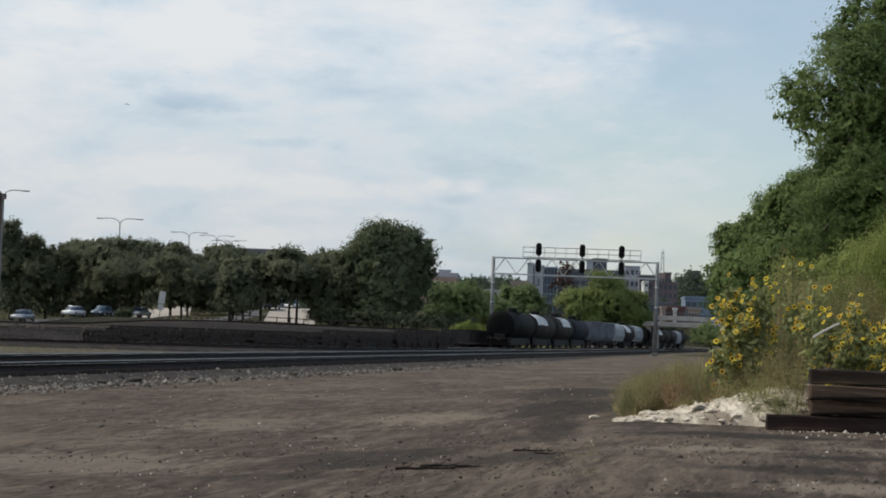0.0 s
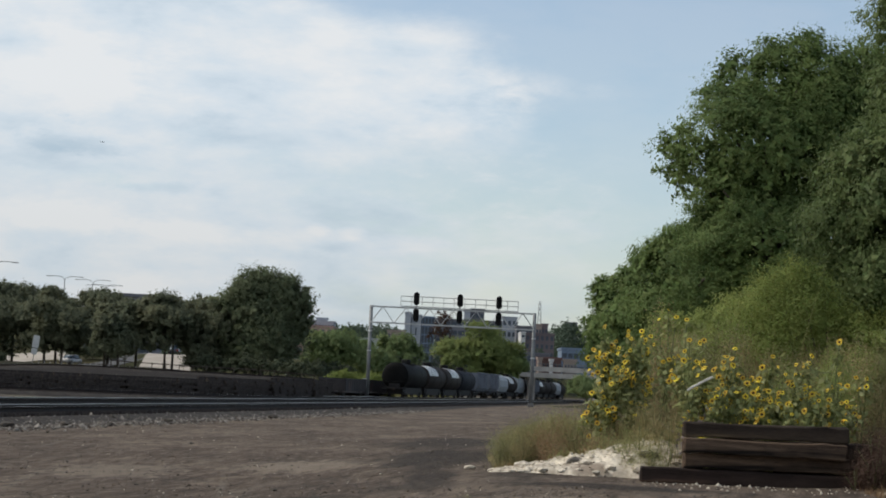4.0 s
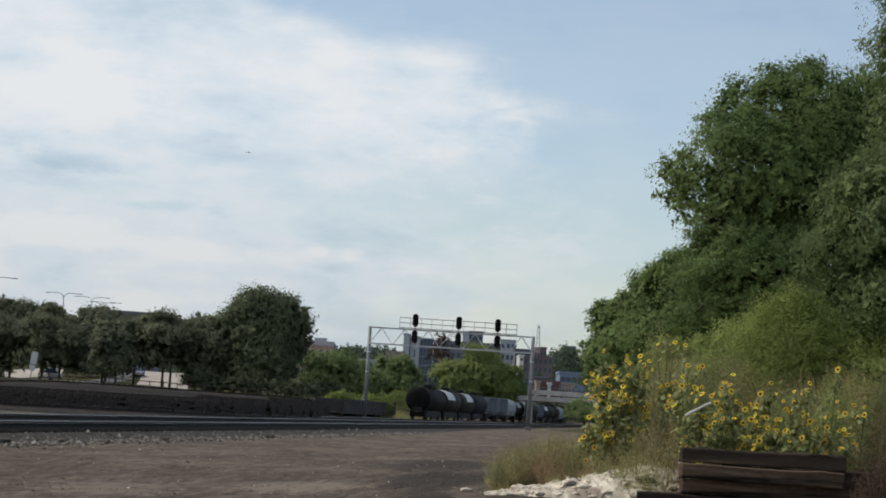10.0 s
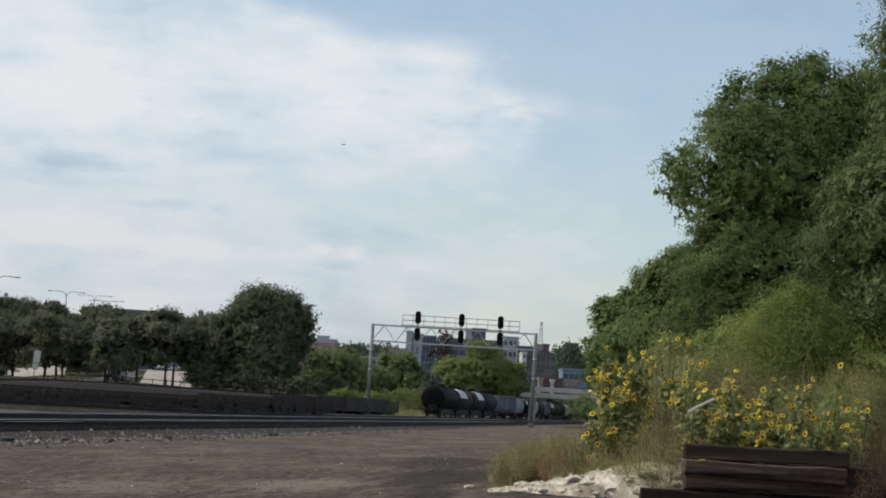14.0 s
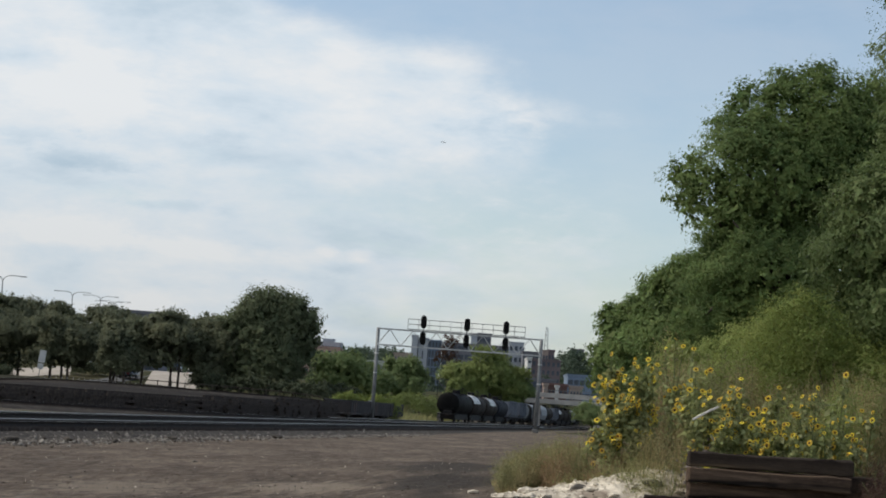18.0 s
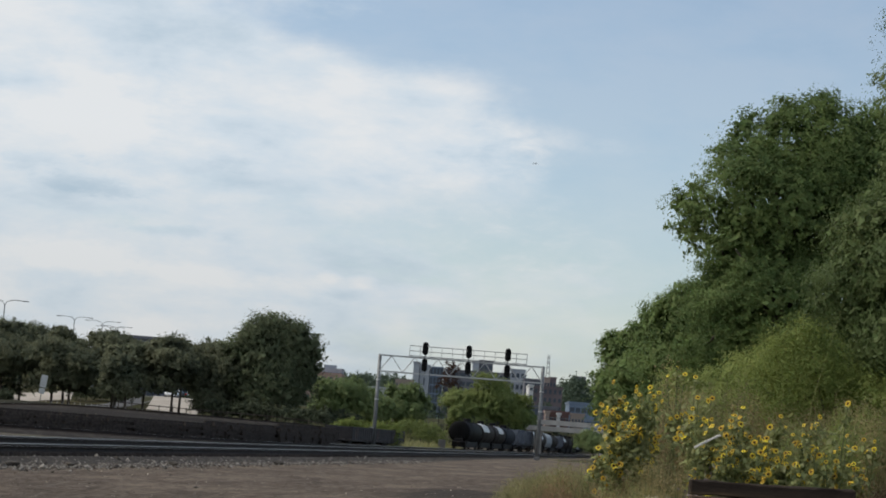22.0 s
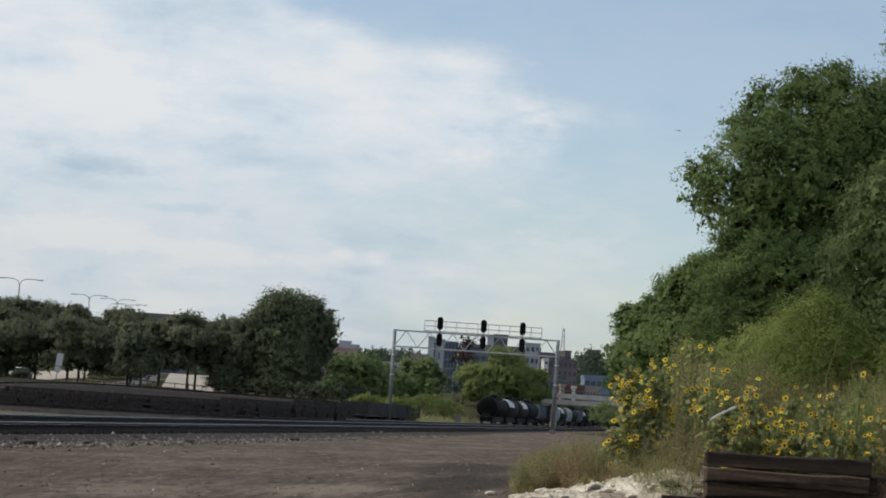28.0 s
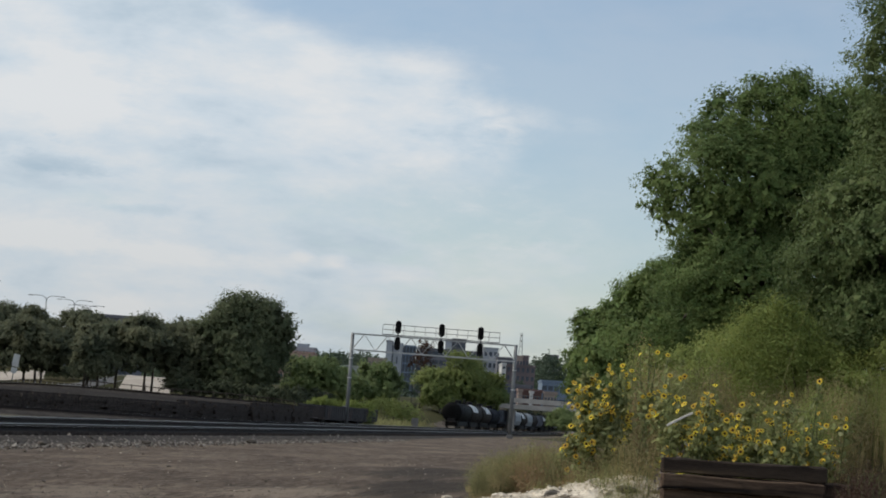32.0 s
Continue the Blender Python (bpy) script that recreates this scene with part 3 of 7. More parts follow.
def leaves(name, centres, size, wide=0.55, droop=0.3, face=None):
    """Four-cornered leaves about the centres, turned at random, or about the directions they face."""
    n = len(centres)
    a = unit(n)
    a[:, 2] -= droop
    a /= np.linalg.norm(a, axis=1, keepdims=True)
    if face is None:
        b = np.cross(a, unit(n))
    else:
        f = face / (np.linalg.norm(face, axis=1, keepdims=True) + 1e-9)
        a -= 0.7 * f * (a * f).sum(1, keepdims=True)
        a /= np.linalg.norm(a, axis=1, keepdims=True)
        b = np.cross(a, f + (0, 0, 0.25) + unit(n) * 0.5)
    b /= np.linalg.norm(b, axis=1, keepdims=True) + 1e-9
    s = (size * rng.uniform(0.6, 1.35, n))[:, None]
    c = np.cross(a, b) * s * 0.12
    v = np.stack([centres - a * s * 0.5, centres + b * s * wide * 0.5 + c, centres + a * s * 0.5, centres - b * s * wide * 0.5 + c], 1)
    return mesh_of(name, v.reshape(-1, 3), np.arange(4 * n).reshape(-1, 4))


def crown_points(blobs, n, tuft=0.5, per=14, hollow=0.55):
    """Places of leaves: tufts spread over blobs (x, y, z, rx, ry, rz), thin inside, ragged outside."""
    blobs = np.asarray(blobs, float)
    vol = np.prod(blobs[:, 3:], axis=1) ** 0.72
    k = max(n // per, 1)
    pick = rng.choice(len(blobs), k, p=vol / vol.sum())
    rad = hollow + (1.04 - hollow) * rng.uniform(0, 1, k) ** 0.6
    u = unit(k)
    u[:, 2] = np.where(u[:, 2] < -0.5, -u[:, 2], u[:, 2])
    wob = 1 + 0.16 * np.sin(u[:, 0] * 7 + pick) * np.cos(u[:, 2] * 6 + 2 * pick)
    c = blobs[pick, :3] + u * blobs[pick, 3:] * (rad * wob)[:, None]
    pts = np.repeat(c, per, axis=0) + rng.normal(size=(k * per, 3)) * tuft * np.array([0.42, 0.42, 0.3])
    return pts


def lobed(blobs, k, lo=0.26, hi=0.46, out=0.74):
    """Breaks each blob into a core and k lobes that stand out of it."""
    blobs = np.asarray(blobs, float)
    core = blobs.copy()
    core[:, 3:] *= 0.78
    src = np.repeat(blobs, k, axis=0)
    u = unit(len(src))
    u[:, 2] = np.where(u[:, 2] < -0.6, -u[:, 2], u[:, 2])
    r = rng.uniform(lo, hi, len(src))[:, None]
    return core, np.concatenate([src[:, :3] + u * src[:, 3:] * (out + 0.12 * rng.normal(size=len(src)))[:, None], src[:, 3:] * r * (1, 1, 0.8)], 1)


def fronds(blobs, n, length, per=14, hollow=0.55, rise=0.0):
    """Leaf places strung along sprays on the blobs, drooping or rising, and the way each leaf faces."""
    blobs = np.asarray(blobs, float)
    vol = np.prod(blobs[:, 3:], axis=1) ** 0.7
    k = max(n // per, 1)
    pick = rng.choice(len(blobs), k, p=vol / vol.sum())
    rad = hollow + (1.0 - hollow) * rng.uniform(0, 1, k) ** 0.55
    u = unit(k)
    u[:, 2] = np.where(u[:, 2] < -0.55, -u[:, 2], u[:, 2])
    c = blobs[pick, :3] + u * blobs[pick, 3:] * rad[:, None]
    d = u * 0.8 + unit(k) * 0.75 + (0, 0, rise)
    d /= np.linalg.norm(d, axis=1, keepdims=True)
    s = np.linspace(-0.25, 1, per)
    ln = (length * rng.uniform(0.6, 1.4, k))[:, None, None]
    pts = c[:, None, :] + d[:, None, :] * ln * s[None, :, None]
    pts[..., 2] -= (ln[..., 0] * max(0.35 - rise, 0.0)) * np.clip(s, 0, 1)[None] ** 2
    pts = pts + rng.normal(size=pts.shape) * length * 0.1
    return pts.reshape(-1, 3), np.repeat(u, per, axis=0)


# the line of heaped ties along the foot of the bank
HEAP_X = (-120, -60, -40, -28, -20, -14, -9.5, -6.9, -5.2, 0, 40)
HEAP_Y = (140, 151, 161, 173, 189, 214, 251, 282, 330, 420, 900)


def ground_z(x, y):
    """Height of the ground: the flat lot, its rise on the bank side, the bank beyond the tracks, the street level."""
    x, y = np.asarray(x, float), np.asarray(y, float)

    def st(a, b, v):
        t = np.clip((v - a) / (b - a), 0, 1)
        return t * t * (3 - 2 * t)

    s = x - (-21.4 + 0.1144 * y)
    z = 0.45 * st(-4.5, 2.4, x - 0.02 * (y - 33)) * st(12, 26, y) * (1 - 0.75 * st(45, 85, y))
    z = z + 1.9 * st(4.2, 10.0, x - 0.075 * (y - 33)) * st(31, 40, y) * st(5, 15, s)
    c = y - np.interp(x, HEAP_X, HEAP_Y)
    k = st(-62, -34, x)
    bank = (0.65 + 0.55 * k) * st(3, 16, c) + (1.45 - 0.55 * k - 0.9 * (1 - st(-70, -60, x))) * st(95 - 55 * k, 135 - 25 * k, c)
    street = 0.35 * st(-40, -60, s) + 2.6 * st(325, 360, y) * st(-38, -52, s)
    z = z + bank * (1 - st(380, 460, y)) + street * (1 - st(420, 700, y))
    z = z + 6.0 * st(330, 480, y) * np.maximum(st(-60, -40, s) * st(-12, -24, s), st(26, 60, s)) + 10.0 * st(640, 760, y) * st(-30, -20, s) * st(50, 30, s) * 0.6 + 4.0 * st(500, 900, y) + 42.0 * st(900, 2400, y)
    return z


def build_ground():
    ys = np.concatenate([np.linspace(-60, 10, 12), np.linspace(12, 60, 90), np.linspace(62, 160, 70), np.linspace(165, 420, 70), np.geomspace(440, 5200, 40)])
    half = np.concatenate([np.linspace(0, 16, 60), np.linspace(17, 60, 50), np.linspace(64, 150, 30), np.geomspace(160, 3500, 30)])
    xs = np.concatenate([-half[:0:-1], half])
    X, Y = np.meshgrid(xs, ys)
    Z = ground_z(X, Y)
    near = np.exp(-((Y - 30) / 45.0) ** 2)
    nz = np.array([noise.noise(Vector((x * 0.35, y * 0.8, 0))) + 0.6 * noise.noise(Vector((x * 1.1, y * 2.3, 3))) for x, y in zip(X.ravel(), Y.ravel())]).reshape(X.shape)
    Z = Z + nz * 0.036 * near
    n, m = X.shape
    idx = np.arange(n * m).reshape(n, m)
    f = np.stack([idx[:-1, :-1], idx[:-1, 1:], idx[1:, 1:], idx[1:, :-1]], -1).reshape(-1, 4)
    me = mesh_of("ground", np.stack([X, Y, Z], -1).reshape(-1, 3), f)
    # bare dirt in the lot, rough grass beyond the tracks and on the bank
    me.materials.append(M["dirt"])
    me.materials.append(M["meadow"])
    me.materials.append(M["cinder"])
    me.materials.append(M["slope"])
    me.materials.append(M["verge"])
    cx, cy = X[:-1, :-1].ravel(), Y[:-1, :-1].ravel()
    s = cx - (-21.4 + 0.1144 * cy)
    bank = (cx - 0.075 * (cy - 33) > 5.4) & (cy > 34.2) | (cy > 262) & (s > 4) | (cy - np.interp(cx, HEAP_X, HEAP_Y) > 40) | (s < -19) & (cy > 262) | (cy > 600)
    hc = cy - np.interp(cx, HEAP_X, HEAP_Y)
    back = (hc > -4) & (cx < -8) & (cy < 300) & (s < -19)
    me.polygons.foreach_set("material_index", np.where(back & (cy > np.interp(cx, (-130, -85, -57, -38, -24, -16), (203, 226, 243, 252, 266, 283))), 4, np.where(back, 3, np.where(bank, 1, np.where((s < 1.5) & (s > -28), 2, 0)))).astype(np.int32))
    me.polygons.foreach_set("use_smooth", [True] * len(me.polygons))
    ob = new("ground", me)
    tagged(ob, "bare brown dirt lot with tyre tracks and scattered stones", "ground", kind="structure")


build_ground()

SLOPE = 0.1144  # the tracks run to the far right at this slope


def on_track(x0, y):
    return x0 + SLOPE * y


def strip(name, x0, y0, y1, profile, mt, kind="structure", step=6.0, lift=0.0, label="", parent=None):
    """A long body along the tracks with a cross-section profile of (offset, z)."""
    ys = np.arange(y0, y1 + step, step)
    k = len(profile)
    v = np.array([(on_track(x0, y) + o, y, z + lift * (y - y0)) for y in ys for o, z in profile])
    idx = np.arange(len(ys) * k).reshape(len(ys), k)
    f = np.stack([idx[:-1, :-1], idx[:-1, 1:], idx[1:, 1:], idx[1:, :-1]], -1).reshape(-1, 4)
    return finish(name, mesh_of(name, v, f), mt, parent, label, kind)


def stones(name, pts, size, mt, label, parent=None, kind="stuff"):
    """Small broken stones, each a squashed uneven tetra-like lump, joined."""
    n = len(pts)
    base = np.array([(1, 0, 0), (-0.5, 0.87, 0), (-0.5, -0.87, 0), (0, 0, 0.9), (0.3, 0.2, -0.5)])
    faces = np.array([(0, 1, 3), (1, 2, 3), (2, 0, 3), (1, 0, 4), (2, 1, 4), (0, 2, 4)])
    a = rng.uniform(0, 6.28, n)
    s = size * rng.lognormal(0, 0.45, n)
    v = base[None] * (1 + rng.uniform(-0.35, 0.35, (n, 5, 3)))
    x = v[..., 0] * np.cos(a)[:, None] - v[..., 1] * np.sin(a)[:, None]
    y = v[..., 0] * np.sin(a)[:, None] + v[..., 1] * np.cos(a)[:, None]
    v = np.stack([x, y, v[..., 2] * 0.8], -1) * s[:, None, None] + pts[:, None, :]
    f = (faces[None] + 5 * np.arange(n)[:, None, None]).reshape(-1, 3)
    ob = finish(name, mesh_of(name, v.reshape(-1, 3), f), mt, parent, label, kind)
    return ob


def build_track(x0, y0, y1, base, label, lift=0.0, bed=None, ties=True):
    bed = bed or M["ballast_dark"]
    root = thing("railway_track", Matrix(), label, "railway track", "railway tracks", kind="structure")
    prof = [(-2.3, base - 0.32), (-1.5, base - 0.1), (1.5, base - 0.1), (2.3, base - 0.32)]
    strip("ballast_bed", x0, y0, y1, prof, bed, "", 6.0, lift, parent=root)
    for side in (-0.76, 0.76):
        w, h, b = 0.036, 0.17, 0.075
        p = [(-b, 0.0), (-b, 0.02), (-0.012, 0.035), (-0.012, h - 0.05), (-w, h - 0.035), (-w, h - 0.008), (w, h - 0.008), (w, h - 0.035), (0.012, h - 0.05), (0.012, 0.035), (b, 0.02), (b, 0.0)]
        r = strip("rail", x0 + side, y0, y1, [(o, z + base + 0.012) for o, z in p], M["rail"], "", 12.0, lift, parent=root)
        strip("rail_head", x0 + side, y0, y1, [(-w * 0.9, base + 0.012 + h - 0.006), (w * 0.9, base + 0.012 + h - 0.006)], M["railhead"], "", 12.0, lift, "polished rail head", parent=r)
        g = w + 0.003 if side < 0 else -w - 0.003
        strip("gauge_face", x0 + side, y0, y1, [(g, base + h - 0.026), (g, base + h + 0.002)], M["gauge_face"], "", 12.0, lift, "bright worn inner face of the rail", parent=r)
    if not ties:
        return root
    # ties, standing a little proud of the ballast
    ys = np.arange(y0, min(y1, y0 + 400), 0.54)
    v = []
    for y in ys:
        cx, z = on_track(x0, y), base + 0.008 + lift * (y - y0)
        j = rng.uniform(-0.06, 0.06)
        for dz in (-0.16, 0.0):
            for dx, dy in ((-1.3 + j, -0.11), (1.3 + j, -0.11), (1.3 + j, 0.11), (-1.3 + j, 0.11)):
                v.append((cx + dx, y + dy - dx * SLOPE, z + dz))
    q = np.array([(4, 5, 6, 7), (0, 1, 5, 4), (1, 2, 6, 5), (2, 3, 7, 6), (3, 0, 4, 7)])
    f = (q[None] + 8 * np.arange(len(ys))[:, None, None]).reshape(-1, 4)
    finish("tie_row", mesh_of("tie_row", v, f), M["tie_old"], root, "dark creosoted ties", "stuff")
    return root


near_track = build_track(-21.4, 20, 640, 0.32, "two rusty rails with polished heads on dark ballast", bed=M["ballast_dark"])
build_track(-26.6, 20, 640, 0.32, "two rusty rails on grey ballast beside the near track")
build_track(-33.3, 204, 640, 0.29, "rails on ballast that carry the freight train", bed=M["ballast"], ties=False)


def smooth_path(pts, step=1.5):
    """A dense, rounded line through the points, with its unit normals to the right."""
    pts = np.asarray(pts, float)
    for _ in range(4):
        q = np.empty((2 * len(pts) - 2, 2))
        q[0::2], q[1::2] = 0.75 * pts[:-1] + 0.25 * pts[1:], 0.25 * pts[:-1] + 0.75 * pts[1:]
        pts = np.concatenate([pts[:1], q, pts[-1:]])
    d = np.concatenate([[0], np.cumsum(np.linalg.norm(np.diff(pts, axis=0), axis=1))])
    t = np.arange(0, d[-1], step)
    p = np.stack([np.interp(t, d, pts[:, 0]), np.interp(t, d, pts[:, 1])], -1)
    g = np.gradient(p, axis=0)
    g /= np.linalg.norm(g, axis=1, keepdims=True)
    return p, np.stack([g[:, 1], -g[:, 0]], -1), t


def build_curved_track(pts, up, label):
    root = thing("railway_track", Matrix(), label, "railway track", "railway tracks", kind="structure")
    p, nr, t = smooth_path(pts)
    zz = ground_z(p[:, 0], p[:, 1]) + up

    def ribbon(name, prof, mt, parent, lab=""):
        v = np.stack([np.stack([p[:, 0] + nr[:, 0] * o, p[:, 1] + nr[:, 1] * o, zz + z], -1) for o, z in prof], 1)
        k = len(prof)
        idx = np.arange(len(p) * k).reshape(len(p), k)
        f = np.stack([idx[:-1, :-1], idx[:-1, 1:], idx[1:, 1:], idx[1:, :-1]], -1).reshape(-1, 4)
        return finish(name, mesh_of(name, v.reshape(-1, 3), f), mt, parent, lab)

    ribbon("ballast_bed", [(-2.2, -0.3), (-1.5, -0.05), (1.5, -0.05), (2.2, -0.3)], M["ballast_dark"], root)
    for side in (-0.76, 0.76):
        r = ribbon("rail", [(side + o, z + 0.02) for o, z in ((-0.075, 0), (-0.012, 0.03), (-0.036, 0.13), (-0.036, 0.16), (0.036, 0.16), (0.036, 0.13), (0.012, 0.03), (0.075, 0))], M["rail"], root)
        ribbon("rail_head", [(side - 0.032, 0.185), (side + 0.032, 0.185)], M["railhead"], r, "polished rail head")
    v = []
    ts = np.arange(0, t[-1], 0.55)
    for q in ts:
        c = np.array([np.interp(q, t, p[:, 0]), np.interp(q, t, p[:, 1])])
        n_ = np.array([np.interp(q, t, nr[:, 0]), np.interp(q, t, nr[:, 1])])
        g_ = np.array([-n_[1], n_[0]])
        z = np.interp(q, t, zz)
        for dz in (-0.14, 0.01):
            for o, l in ((-1.3, -0.11), (1.3, -0.11), (1.3, 0.11), (-1.3, 0.11)):
                w = c + n_ * o + g_ * l
                v.append((w[0], w[1], z + dz))
    qd = np.array([(4, 5, 6, 7), (0, 1, 5, 4), (1, 2, 6, 5), (2, 3, 7, 6), (3, 0, 4, 7)])
    f = (qd[None] + 8 * np.arange(len(ts))[:, None, None]).reshape(-1, 4)
    finish("tie_row", mesh_of("tie_row", v, f), M["tie_old"], root, "dark creosoted ties", "stuff")


build_curved_track(((-110, 92), (-75, 106), (-50, 120), (-30.5, 133), (-21.0, 144), (-14.5, 158), (-9.5, 180), (-6.2, 200), (-4.0, 220)), 0.31, "curving yard track that leaves the main line")
build_curved_track(((-130, 205), (-85, 228), (-57, 245), (-38, 254), (-24, 268), (-16, 285)), 0.2, "track along the top of the low bank")

# loose ballast on the near shoulder
n = 26000
yy = 45 + 130 * rng.uniform(0, 1, n) ** 1.5
oo = rng.normal(2.1, 0.42, n)
pts = np.stack([on_track(-21.4, yy) + oo, yy, np.clip(0.18 - (oo - 1.5) * 0.24, 0.01, 0.2)], -1)
stones("ballast_stones", pts, 0.026, M["stone"], "loose grey ballast stones along the track shoulder", near_track)
for n, sz, mt, lab in ((5200, 0.038, "palestone", "pale stones among the ballast"), (2600, 0.045, "darkstone", "dark stones among the ballast")):
    yy = 45 + 110 * rng.uniform(0, 1, n) ** 1.6
    oo = rng.normal(2.3, 0.6, n)
    stones("ballast_stones", np.stack([on_track(-21.4, yy) + oo, yy, np.clip(0.18 - (oo - 1.5) * 0.24, 0.01, 0.2)], -1), sz, M[mt], lab, near_track)
for px_, py_, ps_ in ((-13.4, 55.5, 0.17), (-12.2, 57.5, 0.12), (-12.0, 61.0, 0.16), (-11.2, 66.0, 0.13), (-14.2, 54.0, 0.14), (-9.6, 78.0, 0.15), (-7.2, 96.0, 0.18)):
    bm = bmesh.new()
    bmesh.ops.create_icosphere(bm, subdivisions=2, radius=ps_)
    for v in bm.verts:
        v.co *= 1 + 0.5 * noise.noise(v.co * 6 + Vector((px_, py_, 0)))
        v.co.z *= 0.55
        v.co.x *= 1.5
    ob = part("lump_of_coal", bm, M["darkstone"])
    ob.matrix_basis = pose(px_, py_, 0.06 + ps_ * 0.2, 0, 0, px_ * 70)
    tagged(ob, "dark lump of coal lying on the ballast shoulder", "coal lump", "coal lumps")
# rubble on the cinder bank behind the tracks
n = 7000
hx = rng.uniform(-75, -12, n)
hy = np.interp(hx, HEAP_X, HEAP_Y) + rng.uniform(-6, 60, n)
ok = (hx / hy > -0.3)
stones("bank_rubble", np.stack([hx, hy, ground_z(hx, hy) + 0.02], -1)[ok], 0.09, M["darkstone"], "dark rubble over the cinder bank")
# stones over the lot
n = 9000
yy = 17 + 75 * rng.uniform(0, 1, n) ** 1.7
xx = rng.uniform(-0.24, 0.16, n) * yy
ok = xx - 0.075 * (yy - 33) < 4.5
xx, yy = xx[ok], yy[ok]
pts = np.stack([xx, yy, ground_z(xx, yy) + 0.004], -1)
stones("lot_stones", pts, 0.011, M["stone"], "small grey stones scattered over the dirt lot")
n = 1300
yy = 17 + 75 * rng.uniform(0, 1, n) ** 1.6
xx = rng.uniform(-0.24, 0.16, n) * yy
ok = xx - 0.075 * (yy - 33) < 4.5
xx, yy = xx[ok], yy[ok]
pts = np.stack([xx, yy, ground_z(xx, yy) + 0.004], -1)
stones("dark_clods", pts, 0.014, M["darkstone"], "dark clods and bits of coal on the dirt")
for n, sz, mt, nm, lab in ((14000, 0.009, "clod", "soil_clods", "crumbs of brown soil over the lot"), (2200, 0.009, "gravel", "pale_chips", "pale limestone chips scattered in the dirt")):
    yy = 16 + 60 * rng.uniform(0, 1, n) ** 1.8
    xx = rng.uniform(-0.26, 0.2, n) * yy
    cl = np.array([noise.noise(Vector((a * 0.8, b * 0.5, 9))) for a, b in zip(xx, yy)])
    ok = (xx - 0.075 * (yy - 33) < 4.5) & (cl > rng.uniform(-0.4, 0.3, n))
    xx, yy = xx[ok], yy[ok]
    stones(nm, np.stack([xx, yy, ground_z(xx, yy) + 0.004], -1), sz, M[mt], lab)


# ---- signal gantry ----
def build_gantry():
    y = 245.0
    g = thing("signal_gantry", pose(1.2, y, 0.3), "grey steel lattice gantry with three pairs of black signals", "signal gantry")
    xl, xr, top = -9.2, 9.2, 10.35
    for x in (xl, xr):
        bm = bmesh.new()
        tube(bm, (x, 0, 0.0), (x, 0, top), 0.22, 0.20, 10)
        post = part("post", bm, M["galv"], g, "round galvanised post", smooth=True)
        bm = bmesh.new()
        box(bm, x, 0, 0.0, 0.7, 0.7, 0.4, 0.05)
        part("footing", bm, M["tankgrey"], post, "dusty concrete footing")
        if x < 0:
            bm = bmesh.new()
            box(bm, x - 0.3, -0.1, 1.6, 0.5, 0.4, 1.0, 0.03)
            cbox = part("control_box", bm, M["galv"], post)
            bm = bmesh.new()
            box(bm, x - 0.3, -0.32, 1.6, 0.4, 0.03, 0.84, 0.01)
            part("door", bm, M["galv"], cbox)
        for bz in (5.2, 7.4):
            bm = bmesh.new()
            tube(bm, (x, 0, bz), (x, 0, bz + 0.14), 0.25, seg=10)
            part("band", bm, M["galv_pale"], post, "bright steel band")
    for z in (top - 0.1, top - 1.9):
        for dy in (-0.45, 0.45):
            bm = bmesh.new()
            box(bm, 0, dy, z, xr - xl, 0.12, 0.14)
            part("chord", bm, M["galv_pale"], g)
    n = 14
    step = (xr - xl) / n
    for i in range(n):
        a = xl + i * step
        za, zb = (top - 0.1, top - 1.9) if i % 2 else (top - 1.9, top - 0.1)
        for dy in (-0.45, 0.45):
            bm = bmesh.new()
            tube(bm, (a, dy, za), (a + step, dy, zb), 0.038, seg=6)
            part("brace", bm, M["galv_pale"], g, "pale zinc brace")
    # walkway with its handrail above the truss
    wl, wr = -5.9, 7.3
    bm = bmesh.new()
    box(bm, (wl + wr) / 2, -0.2, top + 0.06, wr - wl, 0.8, 0.06)
    part("walkway", bm, M["galv"], g)
    for z in (top + 0.62, top + 1.2):
        for dy in (-0.6, 0.2):
            bm = bmesh.new()
            tube(bm, (wl, dy, z), (wr, dy, z), 0.03, seg=6)
            part("handrail", bm, M["galv_pale"], g)
    for i in range(12):
        x = wl + (wr - wl) * i / 11
        for dy in (-0.6, 0.2):
            bm = bmesh.new()
            tube(bm, (x, dy, top), (x, dy, top + 1.2), 0.03, seg=6)
            part("handrail_post", bm, M["galv_pale"], g)
    for sx in (-4.14, 0.75, 5.13):
        bm = bmesh.new()
        tube(bm, (sx, -0.75, top - 1.3), (sx, -0.75, top + 1.5), 0.06, seg=8)
        mast = part("signal_mast", bm, M["galv"], g)
        for z in (top + 0.95, top - 0.9):
            bm = bmesh.new()
            r = bmesh.ops.create_circle(bm, cap_ends=True, segments=20, radius=0.33)
            for v in r["verts"]:
                v.co = Vector((v.co.x, 0, v.co.y + (0.4 if v.co.y > 0 else -0.4)))
            ex = bmesh.ops.extrude_face_region(bm, geom=bm.faces[:])
            bmesh.ops.translate(bm, vec=(0, 0.05, 0), verts=[v for v in ex["geom"] if isinstance(v, bmesh.types.BMVert)])
            for dz in (0.42, 0.0, -0.42):
                tube(bm, (0, -0.02, dz), (0, -0.3, dz + 0.03), 0.15, 0.14, 12, False)
            bmesh.ops.translate(bm, vec=(sx, -0.85, z), verts=bm.verts)
            bmesh.ops.recalc_face_normals(bm, faces=bm.faces)
            part("signal_head", bm, M["black"], g, "black oval signal head with three hooded lights")
    return g


build_gantry()


